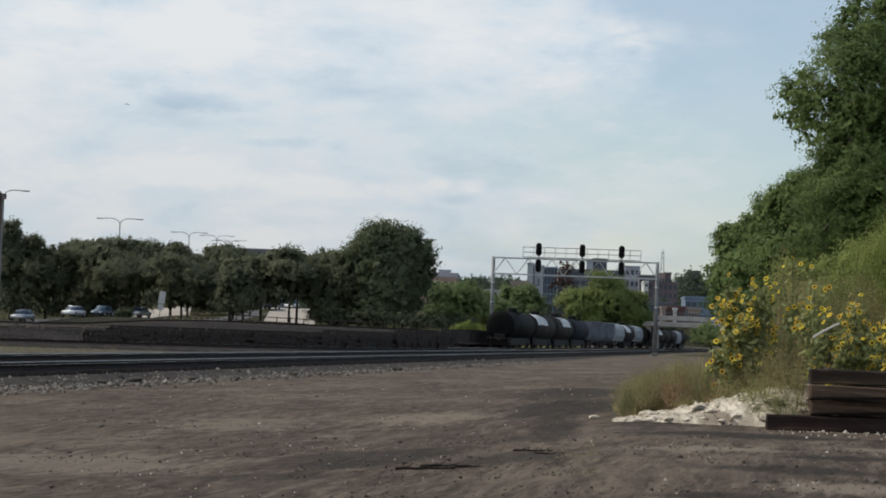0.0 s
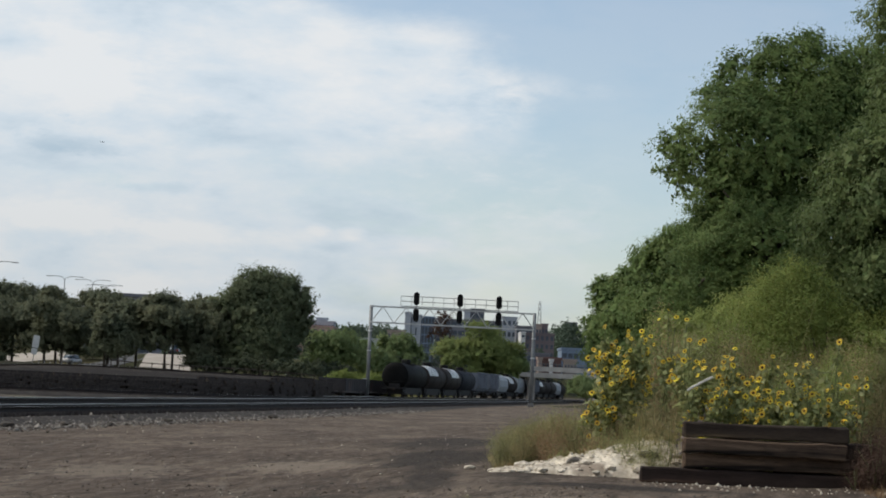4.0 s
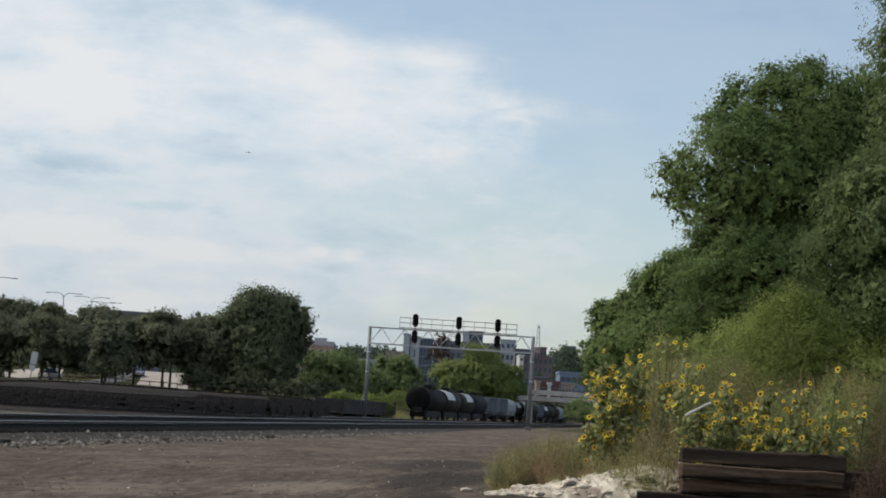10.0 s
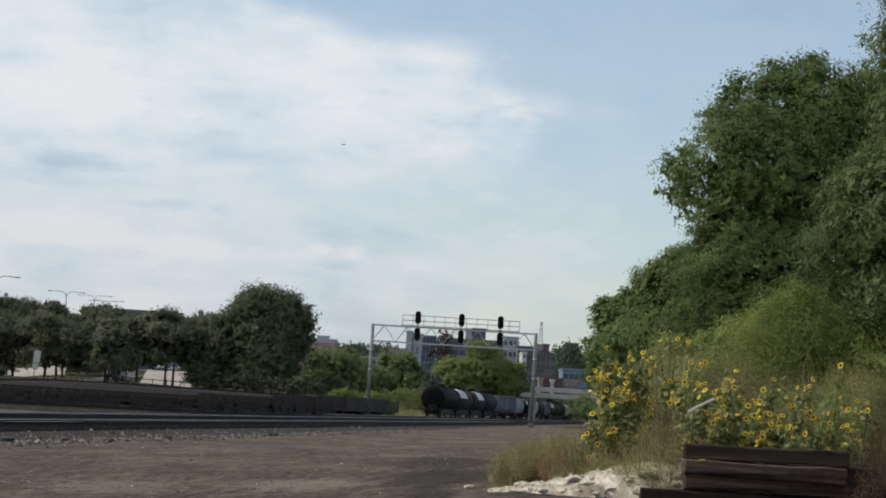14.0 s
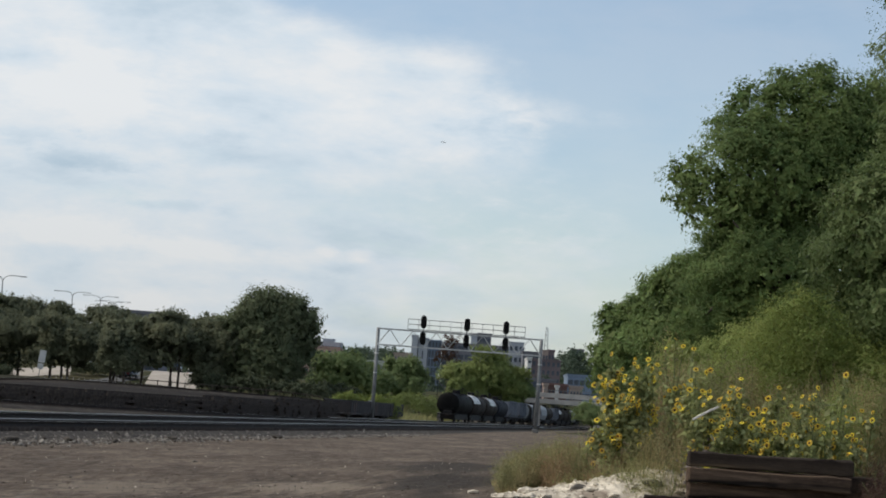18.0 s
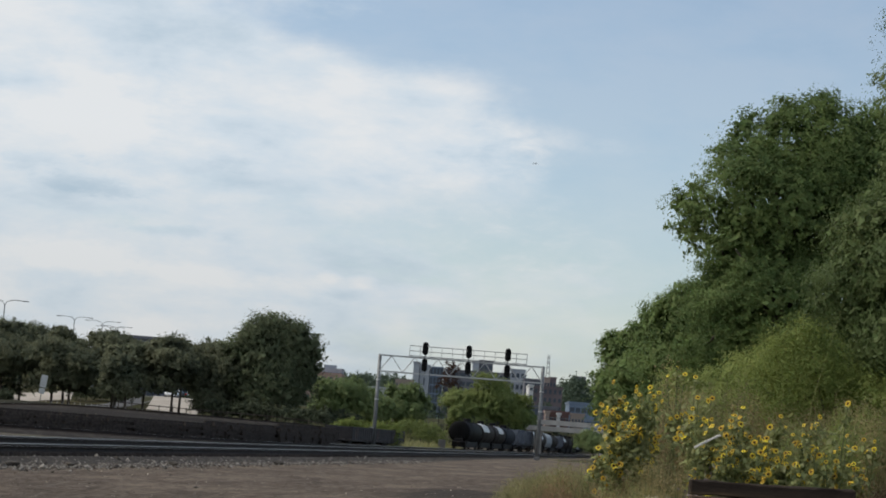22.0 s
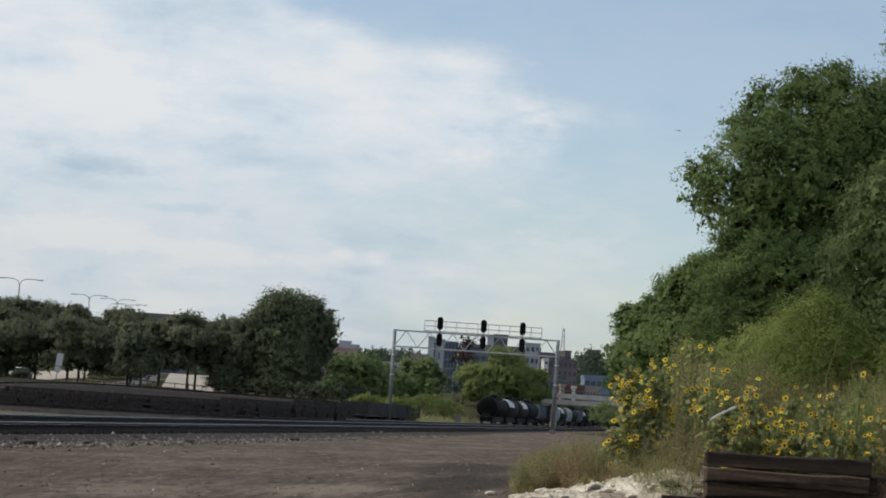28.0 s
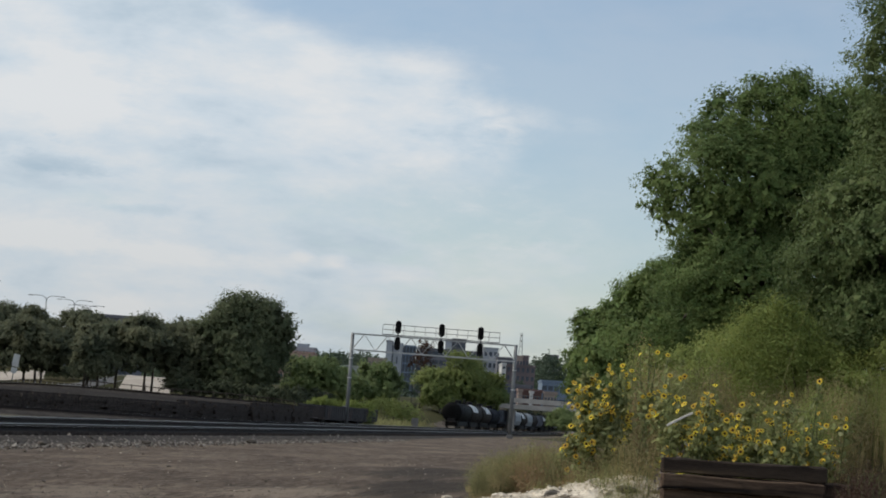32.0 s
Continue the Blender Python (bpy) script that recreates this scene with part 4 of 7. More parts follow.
# ---- freight cars: built along +y from their rear coupler ----
def wheels(root, y):
    bm = bmesh.new()
    for sx in (-0.98, 0.98):
        box(bm, sx, y, 0.52, 0.14, 2.3, 0.28, 0.05)
    box(bm, 0, y, 0.55, 1.9, 0.5, 0.25)
    truck = part("bogie", bm, M["black"], root)
    for dy in (-0.85, 0.85):
        bm = bmesh.new()
        for sx in (-0.76, 0.76):
            tube(bm, (sx - 0.07, y + dy, 0.46), (sx + 0.07, y + dy, 0.46), 0.46, seg=18)
        tube(bm, (-0.76, y + dy, 0.46), (0.76, y + dy, 0.46), 0.08, seg=8)
        part("wheelset", bm, M["rail"], truck, smooth=False)


def coupler(root, y, d):
    bm = bmesh.new()
    box(bm, 0, y, 0.88, 0.24, 0.7, 0.26, 0.04)
    box(bm, 0.04, y + d * 0.35, 0.88, 0.34, 0.22, 0.32, 0.05)
    part("coupler", bm, M["rail"], root)


def tank_car(name, label, mt, band=None, span=(0.1, 0.4), cap=None):
    root = thing(name, Matrix(), label, "tank car", "freight train")
    L, R, zc = 19.3, 1.54, 2.42
    bm = bmesh.new()
    rings, seg = [], 28
    prof = [(0.42, 0.0), (0.44, 0.55), (0.5, 1.02), (0.6, 1.34), (0.7, 1.47), (0.82, R - 0.01), (0.86, R), (L - 0.86, R), (L - 0.82, R - 0.01), (L - 0.7, 1.47), (L - 0.6, 1.34), (L - 0.5, 1.02), (L - 0.44, 0.55), (L - 0.42, 0.0)]
    for y, r in prof:
        rings.append([bm.verts.new((max(r, 0.01) * math.cos(6.2832 * i / seg), y, zc + max(r, 0.01) * math.sin(6.2832 * i / seg))) for i in range(seg)])
    for a, b in zip(rings, rings[1:]):
        for i in range(seg):
            bm.faces.new((a[i], a[(i + 1) % seg], b[(i + 1) % seg], b[i]))
    bmesh.ops.recalc_face_normals(bm, faces=bm.faces)
    tank = part("tank", bm, mt, root, smooth=True)
    if band:
        rr = R + 0.012
        a0, a1 = 0.2, 2.3
        step = L * (span[1] - span[0]) / 3
        for k in range(3):
            bm = bmesh.new()
            y0 = L * span[0] + k * step
            rows = []
            for y in (y0, y0 + step - 0.16):
                rows.append([bm.verts.new((rr * math.cos(a0 + (a1 - a0) * i / 20), y, zc + rr * math.sin(a0 + (a1 - a0) * i / 20))) for i in range(21)])
            for i in range(20):
                bm.faces.new((rows[0][i], rows[0][i + 1], rows[1][i + 1], rows[1][i]))
            bmesh.ops.recalc_face_normals(bm, faces=bm.faces)
            part("panel", bm, band, tank, "white painted upper shell", smooth=True)
    for y in (0.84, L * 0.3, L * 0.7, L - 0.84):
        bm = bmesh.new()
        tube(bm, (0, y - 0.04, zc), (0, y + 0.04, zc), R + 0.02, seg=28)
        part("weld_band", bm, M["black"], tank)
    bm = bmesh.new()
    tube(bm, (0, L / 2, zc + R - 0.1), (0, L / 2, zc + R + 0.38), 0.55, seg=16)
    tube(bm, (0, L / 2, zc + R + 0.38), (0, L / 2, zc + R + 0.46), 0.6, 0.5, seg=16)
    part("dome", bm, M["black"], tank)
    bm = bmesh.new()
    for sx in (-0.9, 0.9):
        tube(bm, (sx, L / 2 - 1.6, zc + R + 0.75), (sx, L / 2 + 1.6, zc + R + 0.75), 0.03, seg=6)
        for dy in (-1.6, 0, 1.6):
            tube(bm, (sx, L / 2 + dy, zc + 1.1), (sx, L / 2 + dy, zc + R + 0.75), 0.03, seg=6)
    box(bm, 0, L / 2, zc + R + 0.05, 2.0, 3.2, 0.05)
    part("platform", bm, M["black"], root)
    for y in (0.65, L - 0.65):
        bm = bmesh.new()
        box(bm, 0, y, 0.98, 2.7, 1.3, 0.16, 0.03)
        box(bm, 0, y, 1.25, 1.2, 0.9, 0.5, 0.05)
        sill = part("end_sill", bm, M["black"], root)
        e = -0.55 if y < 2 else 0.55
        bm = bmesh.new()
        for sx in (-1.25, 1.25):
            tube(bm, (sx, y + e, 0.4), (sx, y + e, 1.75), 0.014, seg=6)
        tube(bm, (-1.25, y + e, 1.75), (1.25, y + e, 1.75), 0.014, seg=6)
        for z in (0.45, 0.75):
            for sx in (-1.1, 1.1):
                tube(bm, (sx - 0.18, y + e, z), (sx + 0.18, y + e, z), 0.02, seg=6)
        part("handrail", bm, M["black"], sill)
    bm = bmesh.new()
    box(bm, 0, L / 2, 0.7, 1.9, L - 1.4, 0.8, 0.05)
    box(bm, 0.0, L / 2, 0.5, 1.1, 3.0, 0.35, 0.05)
    part("underframe", bm, M["black"], root)
    wheels(root, 2.2)
    wheels(root, L - 2.2)
    coupler(root, 0.0, -1)
    coupler(root, L, 1)
    return root


def hopper_car(name, label, mt, rounded=False):
    root = thing(name, Matrix(), label, "hopper car", "freight train")
    L = 18.6
    bm = bmesh.new()
    if rounded:
        sec = [(-1.2, 1.15), (-1.55, 2.0), (-1.5, 3.1), (-1.1, 3.75), (-0.5, 3.98), (0.5, 3.98), (1.1, 3.75), (1.5, 3.1), (1.55, 2.0), (1.2, 1.15)]
    else:
        sec = [(-1.1, 1.1), (-1.52, 1.6), (-1.52, 3.85), (1.52, 3.85), (1.52, 1.6), (1.1, 1.1)]
    ends = []
    for y, cut in ((0.9, 0.0), (L - 0.9, 0.0)):
        ends.append([bm.verts.new((x, y, z)) for x, z in sec])
    k = len(sec)
    for i in range(k):
        bm.faces.new((ends[0][i], ends[0][(i + 1) % k], ends[1][(i + 1) % k], ends[1][i]))
    bm.faces.new(ends[0])
    bm.faces.new(ends[1])
    bmesh.ops.recalc_face_normals(bm, faces=bm.faces)
    body = part("body", bm, mt, root)
    if not rounded:
        for i in range(10):
            bm = bmesh.new()
            box(bm, 1.56, 1.1 + (L - 2.2) * i / 9, 2.7, 0.1, 0.16, 2.3)
            part("rib", bm, mt, body)
        bm = bmesh.new()
        box(bm, 1.57, L / 2, 3.85, 0.14, L - 1.8, 0.16)
        part("top_rail", bm, mt, body)
    else:
        bm = bmesh.new()
        box(bm, 0, L / 2, 4.05, 0.9, L - 4, 0.12)
        part("roof_walk", bm, M["galv"], body)
    for y in (5.5, 9.3, 13.1):
        bm = bmesh.new()
        r = bmesh.ops.create_cone(bm, cap_ends=True, segments=4, radius1=0.5, radius2=1.5, depth=0.8)
        bmesh.ops.rotate(bm, cent=(0, 0, 0), matrix=Matrix.Rotation(radians(45), 3, "Z"), verts=bm.verts)
        bmesh.ops.translate(bm, vec=(0, y, 0.85), verts=bm.verts)
        part("chute", bm, mt, body)
    bm = bmesh.new()
    for sx in (-1.45, 1.45):
        box(bm, sx, L / 2, 1.05, 0.14, L - 0.6, 0.22)
    for y in (0.4, L - 0.4):
        box(bm, 0, y, 1.05, 2.9, 0.3, 0.25)
    part("underframe", bm, M["black"], root)
    wheels(root, 2.0)
    wheels(root, L - 2.0)
    coupler(root, 0.0, -1)
    coupler(root, L, 1)
    return root


def gondola_car(label):
    root = thing("gondola_car", Matrix(), label, "gondola car", "gondolas on the siding")
    L, h = 15.4, 1.55
    bm = bmesh.new()
    for sx in (-1.42, 1.42):
        box(bm, sx, L / 2, 0.75 + h / 2 - 0.1, 0.08, L - 0.8, h - 0.3)
    for y in (0.4, L - 0.4):
        box(bm, 0, y, 0.75 + h / 2 - 0.1, 2.76, 0.08, h - 0.3)
    box(bm, 0, L / 2, 0.68, 2.84, L - 0.8, 0.12)
    body = part("body", bm, M["gondola"], root)
    bm = bmesh.new()
    for sx in (-1.42, 1.42):
        box(bm, sx, L / 2, 0.75 + h - 0.2, 0.16, L - 0.7, 0.14)
    part("top_rail", bm, M["gondola"], body)
    for i in range(11):
        bm = bmesh.new()
        box(bm, 1.47, 0.6 + (L - 1.2) * i / 10, 0.7 + h / 2 - 0.1, 0.07, 0.16, h - 0.2)
        part("rib", bm, M["gondola"], body)
    wheels(root, 2.0)
    wheels(root, L - 2.0)
    return root


TURN = math.degrees(-math.atan(SLOPE))
SPACING = 20.2
TRAIN = []
kinds = ("end", "white", "late", "blue", "box", "box", "round", "white", "round", "black", "box", "white", "black", "black", "round", "black")
protos = {}
for i, k in enumerate(kinds):
    if k in protos:
        car = copy_thing(protos[k], Matrix())
    elif k == "end":
        car = tank_car("tank_car", "weathered black tank car ending the freight train", M["tank"])
    elif k == "black":
        car = tank_car("tank_car", "dusty black tank car in the moving freight train", M["tank_side"])
    elif k == "blue":
        car = tank_car("tank_car", "blue-black tank car in the moving freight train", M["tank_blue"])
    elif k == "white":
        car = tank_car("tank_car", "black tank car with a white upper panel at its rear", M["tank_side"], M["white"], (0.06, 0.55))
    elif k == "late":
        car = tank_car("tank_car", "black tank car with a white upper panel amidships", M["tank_side"], M["white"], (0.34, 0.8))
    elif k == "box":
        car = hopper_car("hopper_car", "blue-grey ribbed open hopper car in the moving freight train", M["hopper"])
    else:
        car = hopper_car("hopper_car", "pale grey rounded covered hopper car in the freight train", M["shed"], True)
    protos.setdefault(k, car)
    TRAIN.append(car)

HEAP, HEAP_N, HEAP_T = smooth_path(list(zip(HEAP_X[1:8], HEAP_Y[1:8])), 0.5)


def heap_pose(d, off, lift):
    """A pose on the heap line, d metres back from its far end."""
    q_ = HEAP_T[-1] - d
    x, y = np.interp(q_, HEAP_T, HEAP[:, 0]), np.interp(q_, HEAP_T, HEAP[:, 1])
    nx, ny = np.interp(q_, HEAP_T, HEAP_N[:, 0]), np.interp(q_, HEAP_T, HEAP_N[:, 1])
    x, y = x + nx * off, y + ny * off
    return pose(x, y, float(ground_z(x, y)) + lift, 0, 0, math.degrees(math.atan2(ny, nx)))


gon = None
for i in range(3):
    m = heap_pose(16.0 * (i + 1) + 3.0, 0.6, 0.1)
    if gon is None:
        gon = gondola_car("low dark brown gondola car parked at the bank")
        gon.matrix_basis = m
    else:
        copy_thing(gon, m)


def tie_bundle(layers, label):
    """A heap of old ties laid along the track, squared up in layers."""
    root = thing("tie_bundle", Matrix(), label, "tie heap", "heaped ties")
    for k in range(layers):
        for j in range(4 if k < layers - 1 else 3):
            bm = bmesh.new()
            box(bm, (j - 1.5) * 0.29 + rng.uniform(-0.05, 0.05), rng.uniform(-0.9, 0.9), 0.11 + k * 0.215, 0.24, 3.0, 0.2, 0.012, Matrix.Rotation(rng.uniform(-0.09, 0.09), 4, "Z"))
            part("railway_tie", bm, M["tie_old"], root)
    return root


BUNDLES = {}
back = 54.0
while heap_pose(back, 0, 0).translation.x > -36.5:
    k = 9 if back < 75 else 8 if back < 95 else 7 if back < 120 else 5
    m = heap_pose(back, 0.6 + rng.uniform(-0.2, 0.2), 0.0)
    key = (k, int(rng.integers(0, 4)))
    if key not in BUNDLES:
        BUNDLES[key] = tie_bundle(k, "heap of old black railway ties along the bank")
        BUNDLES[key].matrix_basis = m
    else:
        copy_thing(BUNDLES[key], m)
    back += 2.5 + rng.uniform(0, 0.2)


# ---- trees ----
def tree(name, x, y, blobs, trunk_h, trunk_r, n, size, mt, label, tuft, limbs=7, group="", hollow=0.5, base=None, droop=0.3, wisps=0, rise=0.0):
    """A tree: blobs are relative to its foot."""
    z0 = float(ground_z(x, y)) if base is None else base
    root = thing(name, pose(x, y, z0 - 0.05), label, "tree" if name == "tree" else name, group)
    bl = np.asarray(blobs, float)
    bm = bmesh.new()
    top = bl[:, 2].mean()
    bend = Vector((bl[:, 0].mean(), bl[:, 1].mean(), top)) * 0.9
    mid = Vector((bend.x * 0.25, bend.y * 0.25, trunk_h))
    tube(bm, (0, 0, 0), mid, trunk_r, trunk_r * 0.75, 9)
    tube(bm, mid, bend, trunk_r * 0.75, trunk_r * 0.3, 8)
    for i in range(limbs):
        b = bl[i % len(bl)]
        u = unit(1)[0]
        tgt = Vector(b[:3] + u * b[3:] * 0.7)
        st = mid.lerp(bend, 0.15 + 0.6 * i / max(limbs, 1))
        k = st.lerp(tgt, 0.5) + Vector((0, 0, 0.08 * (tgt - st).length))
        tube(bm, st, k, trunk_r * 0.38, trunk_r * 0.24, 6)
        tube(bm, k, tgt, trunk_r * 0.24, trunk_r * 0.07, 6)
    part("trunk", bm, M["bark"], root, smooth=True)
    core, lobes = lobed(bl, wisps or 6)
    k = len(lobes)
    twigs = lobes[rng.choice(k, k)]
    twigs = np.concatenate([twigs[:, :3] + unit(k) * twigs[:, 3:] * rng.uniform(0.9, 1.35, k)[:, None], twigs[:, 3:] * 0.22], 1)
    n1, n2, n3, n4 = n * 6 // 10 // 14 * 14, n // 3 // 14 * 14, n // 5 // 14 * 14, n // 10 // 14 * 14
    inner = bl.copy()
    inner[:, 3:] *= 0.8
    sets = [fronds(np.concatenate([lobes, twigs]), n1, tuft, 14, 0.6, rise), fronds(core, n2, tuft * 1.1, 14, hollow, rise), fronds(bl, n3, tuft * 1.1, 14, 0.8, rise), fronds(inner, n4, tuft * 1.1, 14, 0.45, rise)]
    pts, face = np.concatenate([s[0] for s in sets]), np.concatenate([s[1] for s in sets])
    sizes = np.concatenate([np.full(n1, size), np.full(n2, size * 1.75), np.full(n3, size), np.full(n4, size * 3.0)])
    # leaves face outwards from their bough and from the whole crown
    mid_c = np.array([bl[:, 0].mean(), bl[:, 1].mean(), bl[:, 2].mean() - 0.3 * bl[:, 5].max()])
    whole = (pts - mid_c) / (np.abs(bl[:, :3] - mid_c).max(0) + bl[:, 3:].mean(0))
    face = face * 0.6 + whole / (np.linalg.norm(whole, axis=1, keepdims=True) + 1e-9) * 0.75
    # hollows between the boughs
    q = pts / (tuft * 1.9) + x
    hol = np.sin(q[:, 0] * 1.6 + 1.3 * np.sin(q[:, 2] * 1.1)) + np.sin(q[:, 1] * 1.5 + q[:, 2] * 0.7) + np.sin(q[:, 2] * 1.9 + 1.1 * np.sin(q[:, 0] * 0.9))
    keep = (hol > -0.8) | (rng.uniform(0, 1, len(pts)) < 0.2)
    keep[n1:n1 + n2] = True
    keep[n1 + n2 + n3:] = True
    pts, face, sizes = pts[keep], face[keep], sizes[keep]
    finish("crown", leaves("crown", pts, sizes, droop=droop, face=face), mt, root)
    return root


def blob_set(k, rx, ry, rz, zc, seed, squash=0.8):
    r = np.random.default_rng(seed)
    out = [(0, 0, zc, rx * 0.62, ry * 0.62, rz * 0.62)]
    for i in range(k):
        u = r.normal(size=3)
        u /= np.linalg.norm(u)
        f = r.uniform(0.4, 0.75)
        s = r.uniform(0.28, 0.46)
        out.append((u[0] * rx * f, u[1] * ry * f, zc + u[2] * rz * f, rx * s, ry * s, rz * s * squash))
    return out


def gz(x, y):
    return float(ground_z(x, y))


def placed(x, y, spec):
    """Blobs given by world x, depth offset, world z and radius, made relative to the foot."""
    z0 = gz(x, y)
    return [(bx - x, dy, bz - z0, r * 1.0, r * 1.15, r * 0.85) for bx, dy, bz, r in spec]


# ---- the bank beside the lot: locust trees ----
big = placed(8.9, 57, ((8.6, 0, 8.3, 2.3), (7.6, -0.5, 9.3, 1.15), (8.5, 0.3, 10.25, 0.95), (7.35, 0, 10.1, 0.6), (6.5, -0.3, 8.1, 0.7), (5.95, 0, 8.15, 0.42), (6.95, -0.6, 7.0, 0.85),
                       (7.2, 0.4, 5.7, 1.2), (8.2, -0.4, 5.6, 2.0), (10.2, 0.2, 9.3, 1.9), (10.4, 0.4, 6.4, 2.2), (7.8, 0.2, 3.8, 1.8), (9.6, -0.2, 10.6, 0.95), (6.9, 0, 4.2, 1.2), (9.8, 0, 4, 2), (8.0, 0.8, 7.2, 1.5), (7.4, 0.9, 6.4, 1.1), (9.4, 0.8, 7.6, 1.7),
                       (5.65, 0, 8.35, 0.34), (6.15, 0, 8.7, 0.36), (7.4, 0, 10.6, 0.45), (8.3, 0, 10.9, 0.5), (9.2, 0, 11.15, 0.55), (6.8, 0, 9.8, 0.42), (6.2, -0.2, 7.5, 0.42), (6.6, 0, 9.25, 0.4), (5.75, 0.1, 7.7, 0.25), (10.8, 0.2, 10.4, 1.2), (11.8, 0.3, 10.2, 1.5), (12.6, 0, 9.2, 2.0), (12.2, 0.3, 6.8, 2.3), (10.9, 0.4, 8.4, 1.7), (11.4, 0.2, 9.0, 1.4)))
tree("tree", 8.9, 57, big, 2.4, 0.3, 250000, 0.068, M["leaf"], "tall dark green locust tree on the weedy bank", 0.36, 14, "bank trees", 0.6, wisps=11, rise=0.1)
near = placed(10.4, 43, ((10.6, 0, 7.0, 2.6), (9.3, -0.3, 8.2, 1.2), (8.75, 0, 9.3, 0.75), (9.6, 0.2, 10.4, 1.4), (8.3, -0.4, 6.2, 1.15), (7.75, -0.2, 5.0, 1.0), (8.9, 0, 4.3, 1.6), (10.8, -0.2, 4.4, 2.0), (8.3, 0.5, 3.3, 1.2), (11, 0, 11.0, 1.6), (8.6, -1.8, 5.6, 0.9), (9.6, -2.2, 6.5, 1.1), (8.5, -1.5, 4.2, 0.9), (10.2, -2.4, 4.8, 1.2), (9.9, -1.8, 8.6, 1.0)))
tree("tree", 10.4, 43, near, 2.2, 0.28, 210000, 0.055, M["leaf_near"], "tall grey-green locust tree beside the lot", 0.36, 12, "bank trees", 0.6, wisps=10, rise=0.1)
# this tree stands out of view, added to throw shade across the lot
side = placed(7.2, 16, ((7.2, 0, 9.4, 1.6), (6.0, -0.4, 10.6, 0.9), (6.0, 0.2, 8.2, 0.7), (7.6, 0.3, 12.0, 1.3), (6.6, 0.8, 7.2, 0.7), (8.4, 0, 8, 1.5), (5.6, 0.6, 12.2, 0.7), (5.7, 0.6, 9.4, 0.6), (6.4, 0.2, 13.6, 0.9)))
tree("tree", 7.2, 16, side, 3.4, 0.26, 9000, 0.13, M["leaf"], "unseen locust tree added beside the dirt lot for its shade", 0.45, 10, "bank trees", 0.5)
mid = placed(9.6, 76, ((9.4, 0, 5.7, 2.2), (8.3, -0.4, 7.0, 0.95), (7.6, 0, 6.6, 0.8), (8.0, 0, 4.8, 1.4), (9.8, 0.3, 7.3, 1.4), (7.7, -0.5, 3.4, 1.2), (10.8, 0, 4.0, 2.0)))
tree("tree", 9.6, 76, mid, 1.8, 0.26, 80000, 0.1, M["leaf"], "dark green broadleaf tree further along the bank", 0.42, 10, "bank trees", 0.6, wisps=8)
mid2 = placed(10.0, 95, ((9.9, 0, 5.2, 2.3), (8.9, 0, 7.2, 1.05), (8.1, 0, 6.7, 0.8), (8.0, -0.3, 5.0, 1.1), (10.5, 0, 7.2, 1.3), (8.2, -0.5, 3.4, 1.3), (11, 0, 4.0, 2.0)))
tree("tree", 10.0, 95, mid2, 1.8, 0.26, 55000, 0.12, M["leaf"], "dark green broadleaf tree further along the bank", 0.45, 10, "bank trees", 0.6, wisps=8)
mid3 = placed(9.9, 112, ((9.6, 0, 4.6, 2.2), (8.8, 0, 6.6, 1.05), (8.25, 0, 7.3, 0.5), (8.3, -0.3, 5.2, 0.85), (9.7, 0, 6.9, 1.3), (9.2, -0.5, 3.0, 1.0), (8.6, 0, 4.1, 0.8)))
tree("tree", 9.9, 112, mid3, 1.8, 0.26, 45000, 0.14, M["leaf"], "dark green broadleaf tree at the far end of the bank", 0.5, 10, "bank trees", 0.6, wisps=8)


# ---- shrubs and weeds on the bank ----
def shrub(x, y, spec, n, size, mt, label, tuft=0.3, group="bank shrubs"):
    z0 = gz(x, y)
    root = thing("shrub", pose(x, y, z0 - 0.03), label, "shrub", group)
    bl = np.array(placed(x, y, spec), float)
    bm = bmesh.new()
    for b in bl:
        k = Vector((b[0] * 0.4, b[1] * 0.4, b[2] * 0.45))
        tube(bm, (0, 0, 0), k, 0.035, 0.025, 6)
        tube(bm, k, Vector(b[:3]), 0.025, 0.01, 6)
    part("stem", bm, M["bark"], root)
    core, lobes = lobed(bl, 6)
    pts, face = fronds(np.concatenate([core, lobes]), n, tuft * 1.2, hollow=0.45)
    finish("foliage", leaves("foliage", pts, size, 0.35, -0.5, face), mt, root)
    return root


shrub(6.6, 50.5, ((5.5, 0, 3.1, 0.75), (6.3, 0.2, 3.2, 0.9), (5.3, -0.2, 2.3, 0.8), (6.6, 0, 2.2, 1.1), (4.9, 0, 1.8, 0.6)), 22000, 0.085, M["leaf_light"], "feathery light green shrub below the locust trees")
shrub(7.0, 43.0, ((6.2, 0, 3.3, 0.85), (7.1, 0.2, 3.5, 0.85), (6.0, -0.2, 2.4, 0.9), (7.3, 0, 2.5, 1.1), (8.2, 0.1, 3.2, 0.9), (8.4, 0, 2.2, 1.0)), 34000, 0.075, M["leaf_light"], "feathery light green shrub on the bank")
shrub(5.6, 46.5, ((5.1, 0, 2.3, 0.7), (5.8, 0.2, 2.7, 0.8), (4.7, -0.2, 1.6, 0.6), (5.9, 0, 1.8, 0.8)), 16000, 0.07, M["grass"], "yellow-green weed thicket on the bank")
shrub(8.8, 40.5, ((7.9, 0, 2.7, 0.8), (9.0, 0.2, 3.2, 0.9), (8.4, -0.2, 2.4, 0.9), (9.6, 0, 2.8, 1.0), (9.9, 0.1, 3.3, 0.9)), 30000, 0.07, M["leaf_mid"], "tall light green shrub in front of the locust trees")
